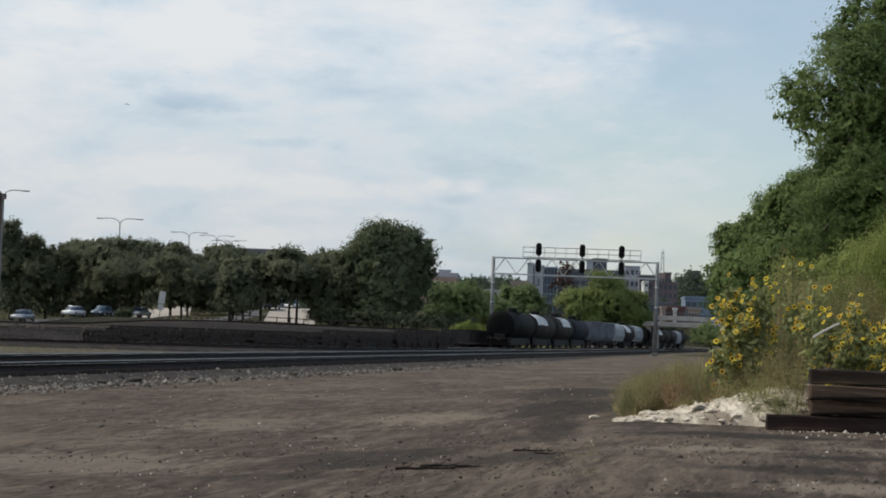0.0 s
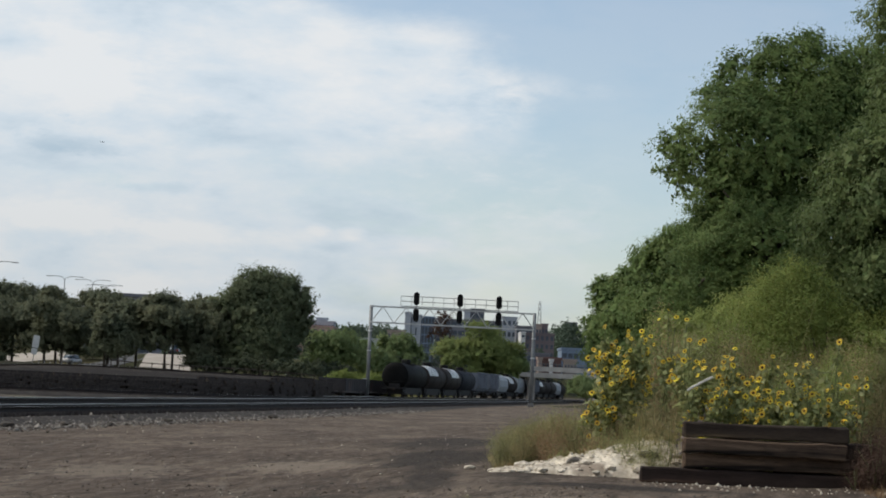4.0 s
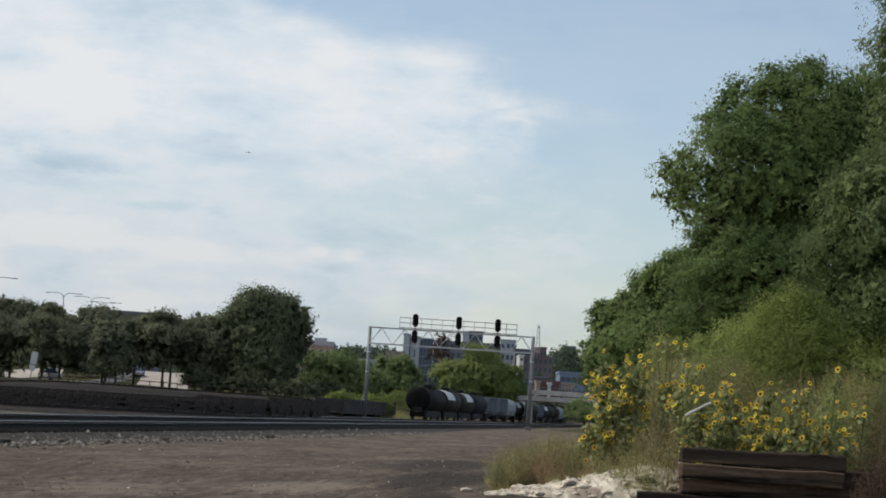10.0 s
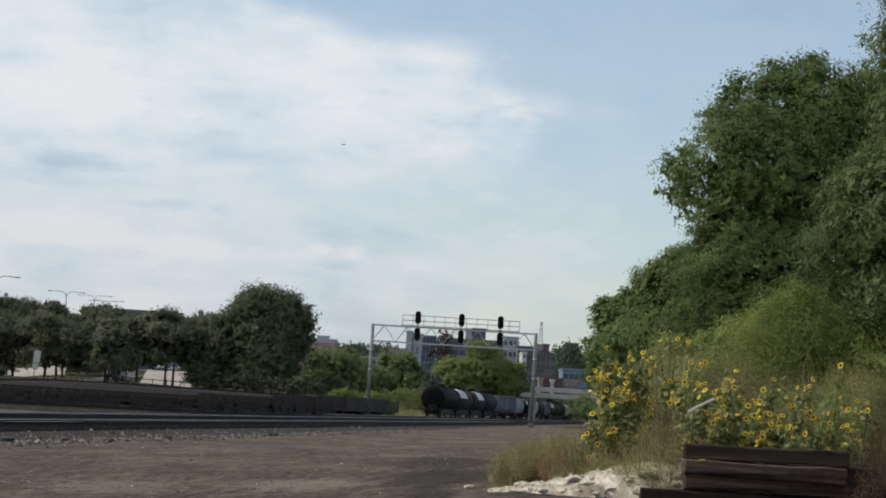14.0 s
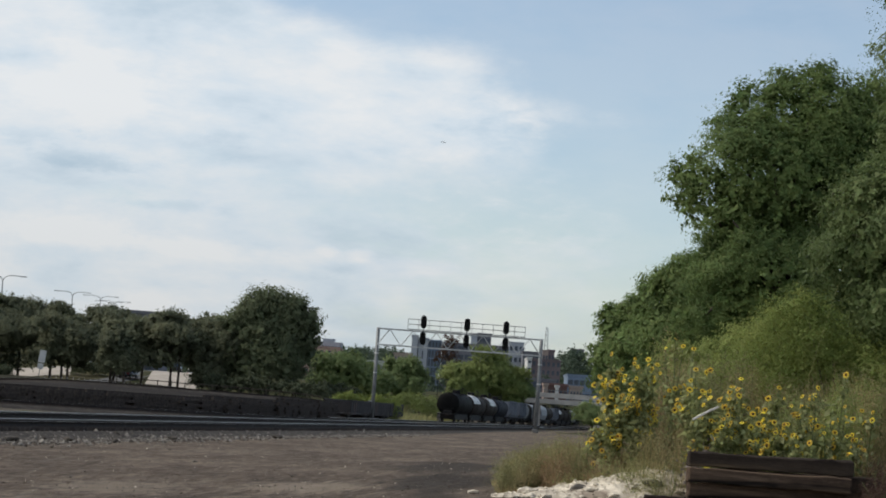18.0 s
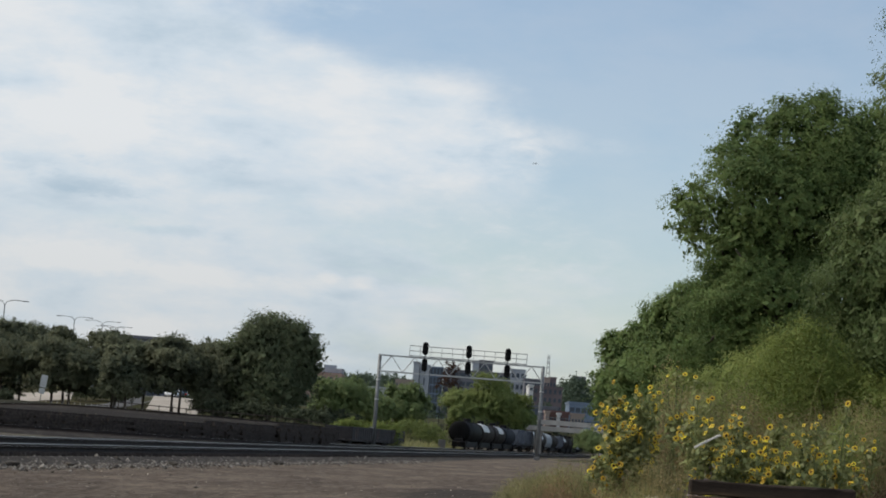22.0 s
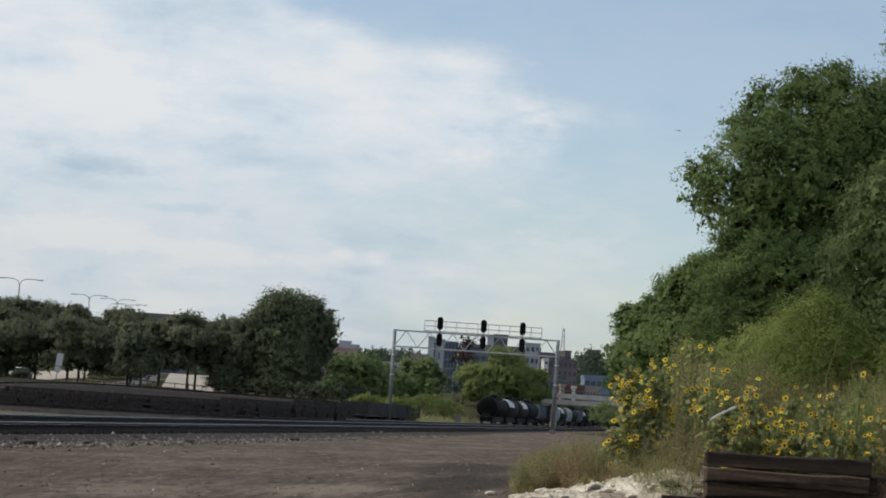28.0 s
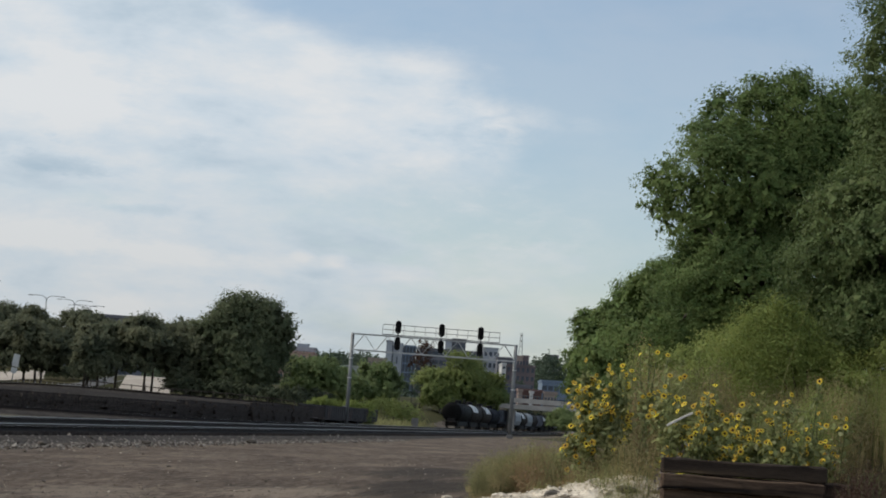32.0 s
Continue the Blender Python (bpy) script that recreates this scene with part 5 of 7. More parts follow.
shrub(7.4, 41.0, ((5.95, 0, 3.1, 0.65), (6.45, 0.2, 3.6, 0.7), (6.85, 0, 3.55, 0.65), (6.8, -0.2, 2.9, 0.85), (7.3, 0.1, 3.0, 0.75), (6.2, -0.3, 2.5, 0.8), (6.1, 0.1, 3.75, 0.3), (6.7, 0.1, 4.15, 0.32), (7.2, 0.1, 3.75, 0.35)), 30000, 0.06, M["leaf_mid"], "tall light green shrub in front of the locust trees", 0.42)
shrub(5.6, 58.0, ((6.2, 0, 2.2, 0.7), (6.6, 0, 3.0, 0.8), (6.1, 0, 1.4, 0.5)), 12000, 0.1, M["leaf_light"], "feathery light green shrub below the trees")


def blades(name, x0, x1, y0, y1, n, h, w, mt, label, lean=0.25, keep=None):
    """Standing grass blades, each a bent strip of two quads, joined."""
    x, y = rng.uniform(x0, x1, n), rng.uniform(y0, y1, n)
    dens = np.array([noise.noise(Vector((a * 0.9, b * 0.7, 5))) for a, b in zip(x, y)])
    ok = dens > rng.uniform(-0.5, 0.25, n)
    if keep is not None:
        ok &= keep(x, y)
    x, y, dens = x[ok], y[ok], dens[ok]
    n = len(x)
    z = ground_z(x, y)
    a = rng.uniform(0, 6.28, n)
    edge = np.clip((x - x0) / 1.6, 0.25, 1.0)
    hh = h * rng.lognormal(0, 0.32, n) * (0.8 + 0.6 * dens) * edge
    dx, dy = np.cos(a), np.sin(a)
    l = lean * hh * rng.uniform(0.2, 1.6, n)
    b = rng.uniform(0, 6.28, n)
    lx, ly = np.cos(b) * l, np.sin(b) * l
    rows = []
    for f, ww in ((0.0, 1.0), (0.55, 0.8), (1.0, 0.12)):
        cx, cy, cz = x + lx * f * f, y + ly * f * f, z - 0.02 + hh * f
        rows += [np.stack([cx - dx * w * ww / 2, cy - dy * w * ww / 2, cz], -1), np.stack([cx + dx * w * ww / 2, cy + dy * w * ww / 2, cz], -1)]
    v = np.stack(rows, 1)
    q = np.array([(0, 1, 3, 2), (2, 3, 5, 4)])
    f = (q[None] + 6 * np.arange(n)[:, None, None]).reshape(-1, 4)
    return tagged(finish(name, mesh_of(name, v.reshape(-1, 3), f), mt), label, "grass", kind="stuff")


def off_gravel(x, y):
    return ~((x > 0.9) & (x < 6.8) & (y < 36.4))


blades("tall_grass", 1.2, 4.2, 36.2, 47, 26000, 0.3, 0.008, M["grass"], "tall yellow-green grass at the edge of the lot", 0.3, off_gravel)
blades("tall_grass", 2.6, 9.0, 34.2, 45, 22000, 0.85, 0.009, M["grass"], "tall yellow-green weeds on the bank", 0.25, lambda x, y: ((x > 3.9) | (y > 36.8)) & ((x < 6.2) | (y > 37.5)))
blades("dry_grass", 1.0, 5.0, 36.0, 42, 15000, 0.48, 0.008, M["dry"], "dry straw-coloured grass round the gravel", 0.35, off_gravel)
blades("dry_grass", 3.8, 9.5, 35.5, 44, 12000, 0.95, 0.011, M["dry"], "dry seed stalks among the weeds on the bank", 0.1, lambda x, y: (x < 6.3) | (y > 37))
blades("tall_grass", 1.5, 9.5, 46, 75, 32000, 0.5, 0.013, M["grass"], "grass along the foot of the bank", 0.3, lambda x, y: x > 1.0 + 0.075 * (y - 46))
blades("tall_grass", 2.7, 4.6, 35.4, 36.6, 1500, 0.4, 0.01, M["grass"], "weeds growing through the gravel", 0.4)
blades("dry_grass", 1.2, 3.8, 36.0, 38.5, 9000, 0.36, 0.008, M["russet"], "russet dry weeds behind the gravel", 0.4)
blades("dry_grass", 6.3, 9.0, 30.0, 34.4, 4200, 0.42, 0.012, M["russet"], "reddish dry grass beside the stacked ties", 0.4)
blades("tall_grass", -0.05, 0.45, 22.6, 28.2, 2600, 0.08, 0.008, M["grass"], "thin patch of short grass in the dirt", 0.5)
blades("track_weeds", -37, -26, 108, 132, 2600, 0.11, 0.03, M["olive_weed"], "short olive weeds between the tracks", 0.4)
blades("field_grass", -8, 16, 262, 345, 15000, 0.9, 0.12, M["grass"], "rough yellow-green grass behind the tracks", 0.4, lambda x, y: x - (-21.4 + 0.1144 * y) < -15)


def weed(x, y, h, w, mt, label, n=1500, size=0.03):
    """A soft bushy weed: thin stems and a haze of tiny leaves, denser low down."""
    root = thing("weed", pose(x, y, gz(x, y) - 0.01), label, "weed", "soft weeds")
    tips = []
    for _ in range(9):
        t_ = Vector((rsw.gauss(0, w * 0.45), rsw.gauss(0, w * 0.45), h * rsw.uniform(0.6, 1.0)))
        tips.append(t_)
    for t_ in tips[:5]:
        bm = bmesh.new()
        tube(bm, (0, 0, 0), t_, 0.006, 0.003, 5)
        part("stem", bm, M["stalk"], root)
    k = rng.integers(0, len(tips), n)
    f = rng.uniform(0.12, 1.05, n)
    tp = np.array([tuple(v) for v in tips])
    pts = tp[k] * f[:, None] ** np.array([0.8, 0.8, 1.0]) + rng.normal(size=(n, 3)) * (0.05 + 0.09 * w)
    pts[:, 2] = np.maximum(pts[:, 2], 0.02)
    face = pts * (1, 1, 0) / (w + 0.1) + (0, 0, 0.5)
    finish("foliage", leaves("foliage", pts, size, 0.4, -0.4, face), mt, root)


rsw = random.Random(21)
for i in range(62):
    f = rsw.random()
    x, y = 1.12 + 2.4 * f + rsw.uniform(-0.25, 0.25), 37.4 + rsw.uniform(-0.9, 2.2)
    weed(x, y, 0.5 + 0.62 * f + rsw.uniform(-0.15, 0.2), 0.34 + 0.2 * f, M["grass_dark" if f < 0.4 and rsw.random() < 0.3 else rsw.choice(("grass", "dry", "olive_weed", "grass", "russet", "olive_weed") if f > 0.35 else ("grass", "dry", "grass", "olive_weed"))], "soft yellow-green weed at the edge of the lot", 2400, 0.026)
for i in range(12):
    x, y = 1.9 + 1.6 * rsw.random(), 36.4 + rsw.uniform(-0.2, 0.6)
    weed(x, y, 0.4 + 0.3 * rsw.random(), 0.3, M["russet"], "russet dry weed behind the gravel", 1000)
for x, y, h in ((3.25, 35.2, 0.55), (3.5, 35.0, 0.7), (3.75, 34.6, 0.8), (3.05, 35.5, 0.5), (3.6, 34.3, 0.45), (2.8, 35.9, 0.45), (3.9, 34.9, 0.9), (2.55, 35.6, 0.1), (3.3, 35.5, 0.75), (3.0, 35.3, 0.35), (3.6, 35.4, 0.95), (3.15, 34.75, 0.15), (2.2, 35.75, 0.05), (3.4, 34.5, 0.3)):
    weed(x, y, h + 0.3, 0.3, M["grass" if h < 0.6 else "dry"], "dusty olive weed growing through the gravel", 1200)
for i in range(26):
    x, y = 4.3 + 4.2 * rsw.random(), 35.6 + 3.0 * rsw.random()
    weed(x, y, 1.35 + 0.5 * rsw.random(), 0.45, M[rsw.choice(("grass", "leaf_light", "dry", "leaf_light"))], "tall bushy yellow-green weed on the bank", 2600, 0.04)
for i in range(44):
    f = (i + rsw.random()) / 44
    x, y = 3.75 + 3.9 * f, 38.2 + 1.9 * rsw.random()
    top = 2.95 + 0.3 * math.sin(7.0 * f + 0.5) * (1 - f) - 0.12 * f + rsw.uniform(-0.4, 0.2)
    weed(x, y, top - gz(x, y), 0.36, M[rsw.choice(("dry", "russet", "grass", "dry", "olive_weed", "olive_weed"))], "tall brownish seeding weed on the bank", 2400, 0.036)
for i in range(20):
    x, y = 6.5 + 1.7 * rsw.random(), 31.8 + 2.4 * rsw.random()
    weed(x, y, 0.55 + 0.45 * rsw.random(), 0.4, M["leaf_rust"], "reddish dry weed beside the stacked ties", 1500)

for i in range(9):
    x, y = 6.25 + 0.6 * rsw.random(), 32.15 + 0.5 * rsw.random()
    weed(x, y, 0.35 + 0.25 * rsw.random(), 0.3, M["leaf_rust"], "reddish dry weed beside the stacked ties", 1300)
for i in range(12):
    x, y = 3.3 + 0.9 * rsw.random(), 36.0 + 1.6 * rsw.random()
    weed(x, y, 1.0 + 0.7 * rsw.random(), 0.35, M[rsw.choice(("dry", "grass", "russet"))], "tan weed between the sunflowers", 2000, 0.03)


# ---- pale gravel spilled from the bank ----
def build_gravel():
    root = thing("gravel_heap", Matrix(), "spill of pale limestone gravel at the foot of the weeds", "gravel heap")
    xs, ys = np.linspace(0.8, 5.2, 70), np.linspace(34.1, 38.2, 50)
    X, Y = np.meshgrid(xs, ys)
    c = np.clip((X - 0.9) / 2.6, 0, 1)
    wide = 0.55 + 1.0 * c
    prof = np.clip(1 - ((Y - 35.6 - 0.25 * c) / wide) ** 2, 0, 1)
    ends = np.clip((X - 0.85) / 0.35, 0, 1) * np.clip((5.1 - X) / 0.6, 0, 1)
    nz = np.array([noise.noise(Vector((a * 1.7, b * 1.7, 1))) + 0.9 * noise.noise(Vector((a * 4.3, b * 4.3, 2))) + 0.5 * noise.noise(Vector((a * 11, b * 11, 4))) for a, b in zip(X.ravel(), Y.ravel())]).reshape(X.shape)
    H = (0.05 + 0.5 * c ** 1.6) * prof ** 0.8 * ends + (0.05 + 0.07 * c) * nz * prof
    Z = ground_z(X, Y) + np.where(prof * ends > 0.02, H, -0.12)
    n, m = X.shape
    idx = np.arange(n * m).reshape(n, m)
    f = np.stack([idx[:-1, :-1], idx[:-1, 1:], idx[1:, 1:], idx[1:, :-1]], -1).reshape(-1, 4)
    finish("gravel_mound", mesh_of("gravel_mound", np.stack([X, Y, Z], -1).reshape(-1, 3), f), M["gravel"], root, smooth=True)
    k = 4200
    i, j = rng.integers(0, n, k), rng.integers(0, m, k)
    ok = (prof * ends)[i, j] > 0.05
    pts = np.stack([X[i, j], Y[i, j], Z[i, j] + 0.01], -1)[ok] + rng.normal(size=(ok.sum(), 3)) * (0.04, 0.04, 0.004)
    stones("loose_gravel", pts, 0.016, M["gravel"], "pale limestone chips", root)
    for (x, y, s) in ((1.72, 34.75, 0.1), (2.3, 34.9, 0.13), (2.75, 35.0, 0.09), (2.0, 34.6, 0.07), (3.1, 34.7, 0.12), (2.55, 34.55, 0.06), (3.3, 35.2, 0.14), (0.6, 37.2, 0.09), (3.55, 34.9, 0.1)):
        rock_at(x, y, s, gz(x, y) + (0.05 if x > 1 else 0.02))
    for _ in range(150):
        i, j = rs0.randrange(n), rs0.randrange(m)
        if (prof * ends)[i, j] > 0.06:
            rock_at(X[i, j], Y[i, j], rs0.choice((0.04, 0.05, 0.07, 0.09, 0.12, 0.16)), Z[i, j] + 0.01)


rs0 = random.Random(5)


def rock_at(x, y, s, z):
    bm = bmesh.new()
    bmesh.ops.create_icosphere(bm, subdivisions=1 if s > 0.06 else 2, radius=s)
    for v in bm.verts:
        v.co *= 1 + 0.3 * noise.noise(v.co * 9 + Vector((x, y, 0)) * 5)
        v.co.z *= 0.5
        v.co.x *= 1.25
    ob = part("rock", bm, M["gravel"] if (x * 7) % 1 < 0.85 else M["stone"], None, smooth=False)
    ob.matrix_basis = pose(x, y, z, 0, 0, x * 900)
    tagged(ob, "rough pale limestone rock lying on the ground", "rock", "rocks by the gravel")


build_gravel()


# ---- stacked railway ties ----
def build_ties():
    specs = ((3.1, 33.0, 0.45, 3.75, 1), (3.76, 33.06, 0.685, 2.5, 1.2), (3.73, 32.97, 0.92, 2.45, 0.6), (3.74, 33.07, 1.155, 2.5, 1.4),
             (3.9, 33.32, 0.45, 2.6, 2), (3.85, 33.32, 0.685, 2.6, 1), (4.05, 33.33, 0.92, 2.6, 0.5), (4.35, 33.62, 0.45, 2.6, 1.0), (4.4, 33.6, 0.685, 2.6, -0.5), (4.3, 33.63, 0.92, 2.65, -1.0))
    for k, (x, y, z, L, a) in enumerate(specs):
        bm = bmesh.new()
        box(bm, L / 2, 0, 0.115, L, 0.25, 0.225, 0.018)
        bmesh.ops.subdivide_edges(bm, edges=[e for e in bm.edges if e.calc_length() > 1], cuts=14)
        for v in bm.verts:
            v.co += Vector((noise.noise(v.co * 3 + Vector((x, y, z))), noise.noise(v.co * 4 + Vector((z, x, y))), noise.noise(v.co * 3.3 + Vector((y, z, x))))) * 0.026
        ob = part("railway_tie", bm, M["tie_brown" if k in (1, 2, 5) else "tie"])
        ob.matrix_basis = pose(x, y + (0.035 if k in (1, 3) else -0.02), z, rs0.uniform(-2.5, 2.5), rs0.uniform(-0.5, 0.5), a)
        tagged(ob, "weathered dark creosoted railway tie in a low stack", "railway tie", "stacked ties")


build_ties()
n = 110
sx_, sy_ = rng.uniform(3.0, 7.2, n), 32.7 - np.abs(rng.normal(0, 0.9, n))
stones("tie_rubble", np.stack([sx_, sy_, ground_z(sx_, sy_) + 0.01], -1), 0.022, M["gravel"], "pale stone chips along the foot of the ties")

bm = bmesh.new()
box(bm, 0, 0, 0, 0.46, 0.03, 0.034, 0.006)
bmesh.ops.subdivide_edges(bm, edges=[e for e in bm.edges if e.calc_length() > 0.3], cuts=5)
for v in bm.verts:
    v.co.z += 0.012 * (v.co.x / 0.21) ** 2 * -0.6 + 0.006 * noise.noise(v.co * 14)
board = part("broken_board", bm, M["weathered"])
board.matrix_basis = pose(4.05, 33.85, 1.98, 0, -30, 4)
tagged(board, "pale weathered broken board caught in the sunflowers", "board")


# ---- sunflowers ----
def head_meshes():
    n = 15
    v, f = [], []
    for layer, (r0, r1, w, zt) in enumerate(((0.018, 0.058, 0.02, 0.010), (0.018, 0.052, 0.018, 0.018))):
        for i in range(n):
            a = 6.2832 * (i + 0.5 * layer) / n
            c, s = math.cos(a), math.sin(a)
            r1 = (0.058 if layer == 0 else 0.05) * (0.82 + 0.3 * ((i * 7 + layer * 3) % 5) / 5)
            for r, ww, z in ((r0, w * 0.5, 0.004), ((r0 + r1) / 2, w, zt + 0.006 * ((i * 3) % 4 - 1.5)), (r1, 0.003, zt * 0.3 * ((i * 5) % 3))):
                for sg in (-1, 1):
                    v.append((c * r - sg * s * ww / 2, s * r + sg * c * ww / 2, z))
            o = (layer * n + i) * 6
            f += [(o, o + 1, o + 3, o + 2), (o + 2, o + 3, o + 5, o + 4)]
    petals = mesh_of("petals", v, f)
    petals.materials.append(M["petal"])
    bm = bmesh.new()
    bmesh.ops.create_uvsphere(bm, u_segments=10, v_segments=6, radius=0.023)
    for q in bm.verts:
        q.co.z = q.co.z * 0.5 + 0.008
    disc = bpy.data.meshes.new("disc")
    bm.to_mesh(disc)
    bm.free()
    disc.materials.append(M["disc"])
    return petals, disc


PETALS, DISC = head_meshes()


def sunflower(x, y, h, heads, spread, rnd):
    """A branching plant: stalks, rough leaves, and flower heads turned about to the light."""
    z0 = gz(x, y)
    root = thing("sunflower", pose(x, y, z0 - 0.02), "wild sunflower with brown-centred yellow flowers and rough leaves", "sunflower", "wild sunflowers")
    bm = bmesh.new()
    lean = Vector((rnd.uniform(-0.12, 0.12), rnd.uniform(-0.1, 0.05), 1)).normalized()
    top = lean * h
    tube(bm, (0, 0, 0), top * 0.55, 0.014, 0.011, 6)
    tube(bm, top * 0.55, top, 0.011, 0.006, 6)
    stem = part("stem", bm, M["stalk"], root)
    tips, lv = [], []
    knots = [Vector((rnd.gauss(0, spread), rnd.gauss(-0.05, spread * 0.7), h * rnd.uniform(0.6, 0.98))) for _ in range(max(1, heads // 4))]
    for i in range(heads):
        st = top * rnd.uniform(0.45, 0.95)
        tip = rnd.choice(knots) + Vector((rnd.gauss(0, 0.075), rnd.gauss(0, 0.06), rnd.gauss(0, 0.075)))
        if i == 0:
            tip = top.copy()
        k = st.lerp(tip, 0.5) + Vector((0, 0, -0.04))
        if i:
            bm = bmesh.new()
            tube(bm, st, k, 0.007, 0.006, 5)
            tube(bm, k, tip, 0.006, 0.004, 5)
            part("branch", bm, M["stalk"], stem)
        tips.append(tip)
        lv += [st.lerp(k, rnd.random()) for _ in range(6)] + [k.lerp(tip, rnd.random()) for _ in range(4)]
    lv += [top * rnd.uniform(0.1, 0.95) for _ in range(20)]
    c = np.array([tuple(p + Vector((rnd.gauss(0, 0.06), rnd.gauss(0, 0.05), rnd.gauss(0, 0.04)))) for p in lv])
    finish("foliage", leaves("foliage", c, 0.12, 0.55, 0.4), M["flower_leaf"], root)
    for tip in tips:
        hd = new("flower_head", PETALS)
        hd.parent = root
        d = Vector((rnd.gauss(-0.3, 0.55), rnd.gauss(-0.8, 0.4), rnd.uniform(0.1, 0.9)))
        sc = rnd.uniform(0.62, 1.1)
        hd.matrix_basis = Matrix.Translation(tip) @ d.to_track_quat("Z", "Y").to_matrix().to_4x4() @ Matrix.Diagonal((sc, sc, sc, 1))
        dc = new("disc", DISC)
        dc.parent = hd
    return root


rs = random.Random(11)
for cx, cy, hz, hd, sp in ((2.72, 37.0, 2.0, 4, 0.16), (2.9, 37.3, 2.25, 5, 0.17), (3.12, 36.9, 2.35, 5, 0.17), (3.3, 37.4, 2.45, 5, 0.17), (3.0, 36.7, 1.75, 5, 0.18), (3.25, 36.8, 1.9, 4, 0.15), (2.6, 36.8, 1.35, 4, 0.14), (2.95, 36.6, 1.3, 3, 0.14), (2.45, 36.7, 0.95, 2, 0.12), (3.45, 36.9, 1.7, 3, 0.14), (2.8, 36.5, 0.85, 2, 0.1), (2.75, 37.5, 2.5, 3, 0.15),
                           (3.85, 38.0, 2.75, 4, 0.13), (4.05, 38.1, 2.7, 4, 0.15), (4.3, 37.4, 2.15, 3, 0.13), (4.5, 37.6, 1.9, 3, 0.13), (3.75, 37.6, 2.0, 3, 0.15), (4.0, 37.9, 2.85, 3, 0.1), (4.2, 37.8, 2.7, 4, 0.1), (3.68, 37.2, 2.3, 2, 0.14)):
    if cx < 3.6:
        cx, sp = 2.95 + (cx - 2.93) * 0.85 + 0.12 * (hz - 1.7), sp * 0.8
    sunflower(cx, cy, hz - gz(cx, cy) + 0.42, hd + ((20 if hz > 1.6 else 7 if hz > 1.2 else 0) if cx < 3.6 else 1), sp, rs)
for i in range(30):
    x = 3.95 + 2.75 * ((i + 0.5) / 30) ** 1.35
    hz = 2.0 + 0.35 * math.sin(i * 1.3) + rs.uniform(-0.3, 0.25) + (0.2 if 5.6 < x < 6.3 else 0)
    y = 34.1 + rs.uniform(0, 0.9)
    sunflower(x, y, hz - gz(x, y) + 0.1, rs.choice((8, 9, 10, 12)) if x < 5.6 else rs.choice((4, 5, 6)), 0.17, rs)
for i in range(16):
    x = 4.1 + 2.3 * (i + 0.5) / 16
    y = 33.75 + rs.uniform(0, 0.5)
    sunflower(x, y, 1.72 + rs.uniform(-0.12, 0.22) - gz(x, y), rs.choice((5, 6, 8)) if x < 5.4 else 3, 0.15, rs)
for i in range(7):
    x, y = 3.95 + 0.07 * i + rs.uniform(-0.1, 0.1), 34.0 + rs.uniform(0, 0.4)
    pts = np.array([(rs.gauss(0, 0.12), rs.gauss(0, 0.12), abs(rs.gauss(0.55, 0.25))) for _ in range(160)])
    root = thing("dead_weed", pose(x, y, gz(x, y)), "grey-purple dried weed behind the stacked ties", "weed", "dried weeds")
    for p in pts[:6]:
        bm = bmesh.new()
        tube(bm, (0, 0, 0), p, 0.006, 0.003, 5)
        part("stem", bm, M["twig"], root)
    finish("foliage", leaves("foliage", pts, 0.07, 0.4, 0.6), M["twig"], root)

# twists of dark dead wood in the dirt
def dead_branch(x, y, turn, size, seed):
    r = random.Random(seed)
    bm = bmesh.new()
    p = Vector((-0.45, 0, 0.02))
    knots = [p]
    for i in range(6):
        p = p + Vector((0.15, r.uniform(-0.05, 0.05), r.uniform(-0.008, 0.022)))
        p.z = max(p.z, 0.015)
        knots.append(p)
    for i, (a, b) in enumerate(zip(knots, knots[1:])):
        tube(bm, a, b, 0.026 - 0.0025 * i, 0.0235 - 0.0025 * i, 7)
    for k in knots[1:6]:
        q = k + Vector((r.uniform(0.06, 0.2), r.uniform(-0.12, 0.12), r.uniform(0.02, 0.1)))
        tube(bm, k, q, 0.012, 0.005, 6)
    ob = part("dead_branch", bm, M["dead_wood"])
    ob.matrix_basis = pose(x, y, gz(x, y), 0, 0, turn) @ Matrix.Diagonal((size, size, size, 1))
    tagged(ob, "short twisted dark dead branch lying in the dirt", "branch", "dead branches")


for row in ((-1.25, 24.3, 12, 0.62, 1), (-1.45, 23.9, -3, 0.72, 2), (-1.0, 24.0, 4, 0.4, 6), (-0.3, 26.6, -8, 0.55, 3), (-0.1, 25.9, -14, 0.4, 4)):
    dead_branch(*row)


# ---- street trees beyond the tracks ----
def street_tree(x, y, top, w, low, seed, mt="leaf_dark", n=24000, label="dark green street tree in a row by the road"):
    """top and low: height of the crown's top and underside above the ground's zero."""
    z0 = gz(x, y)
    low = low - 0.5 if y < 305 else low
    top = top + 0.8 if x < -60 else top
    hc, rz = (top + low) / 2 - z0, (top - low) / 2
    w *= 1.28
    return tree("tree", x, y, blob_set(13, w / 2, w / 2, rz * 1.04, hc, seed), low - z0 + 0.6, 0.2, n, 0.3 if mt == "leaf_dark" else 0.24, M[mt], label, 0.8, 7, "street trees", 0.5, wisps=7, rise=0.45)


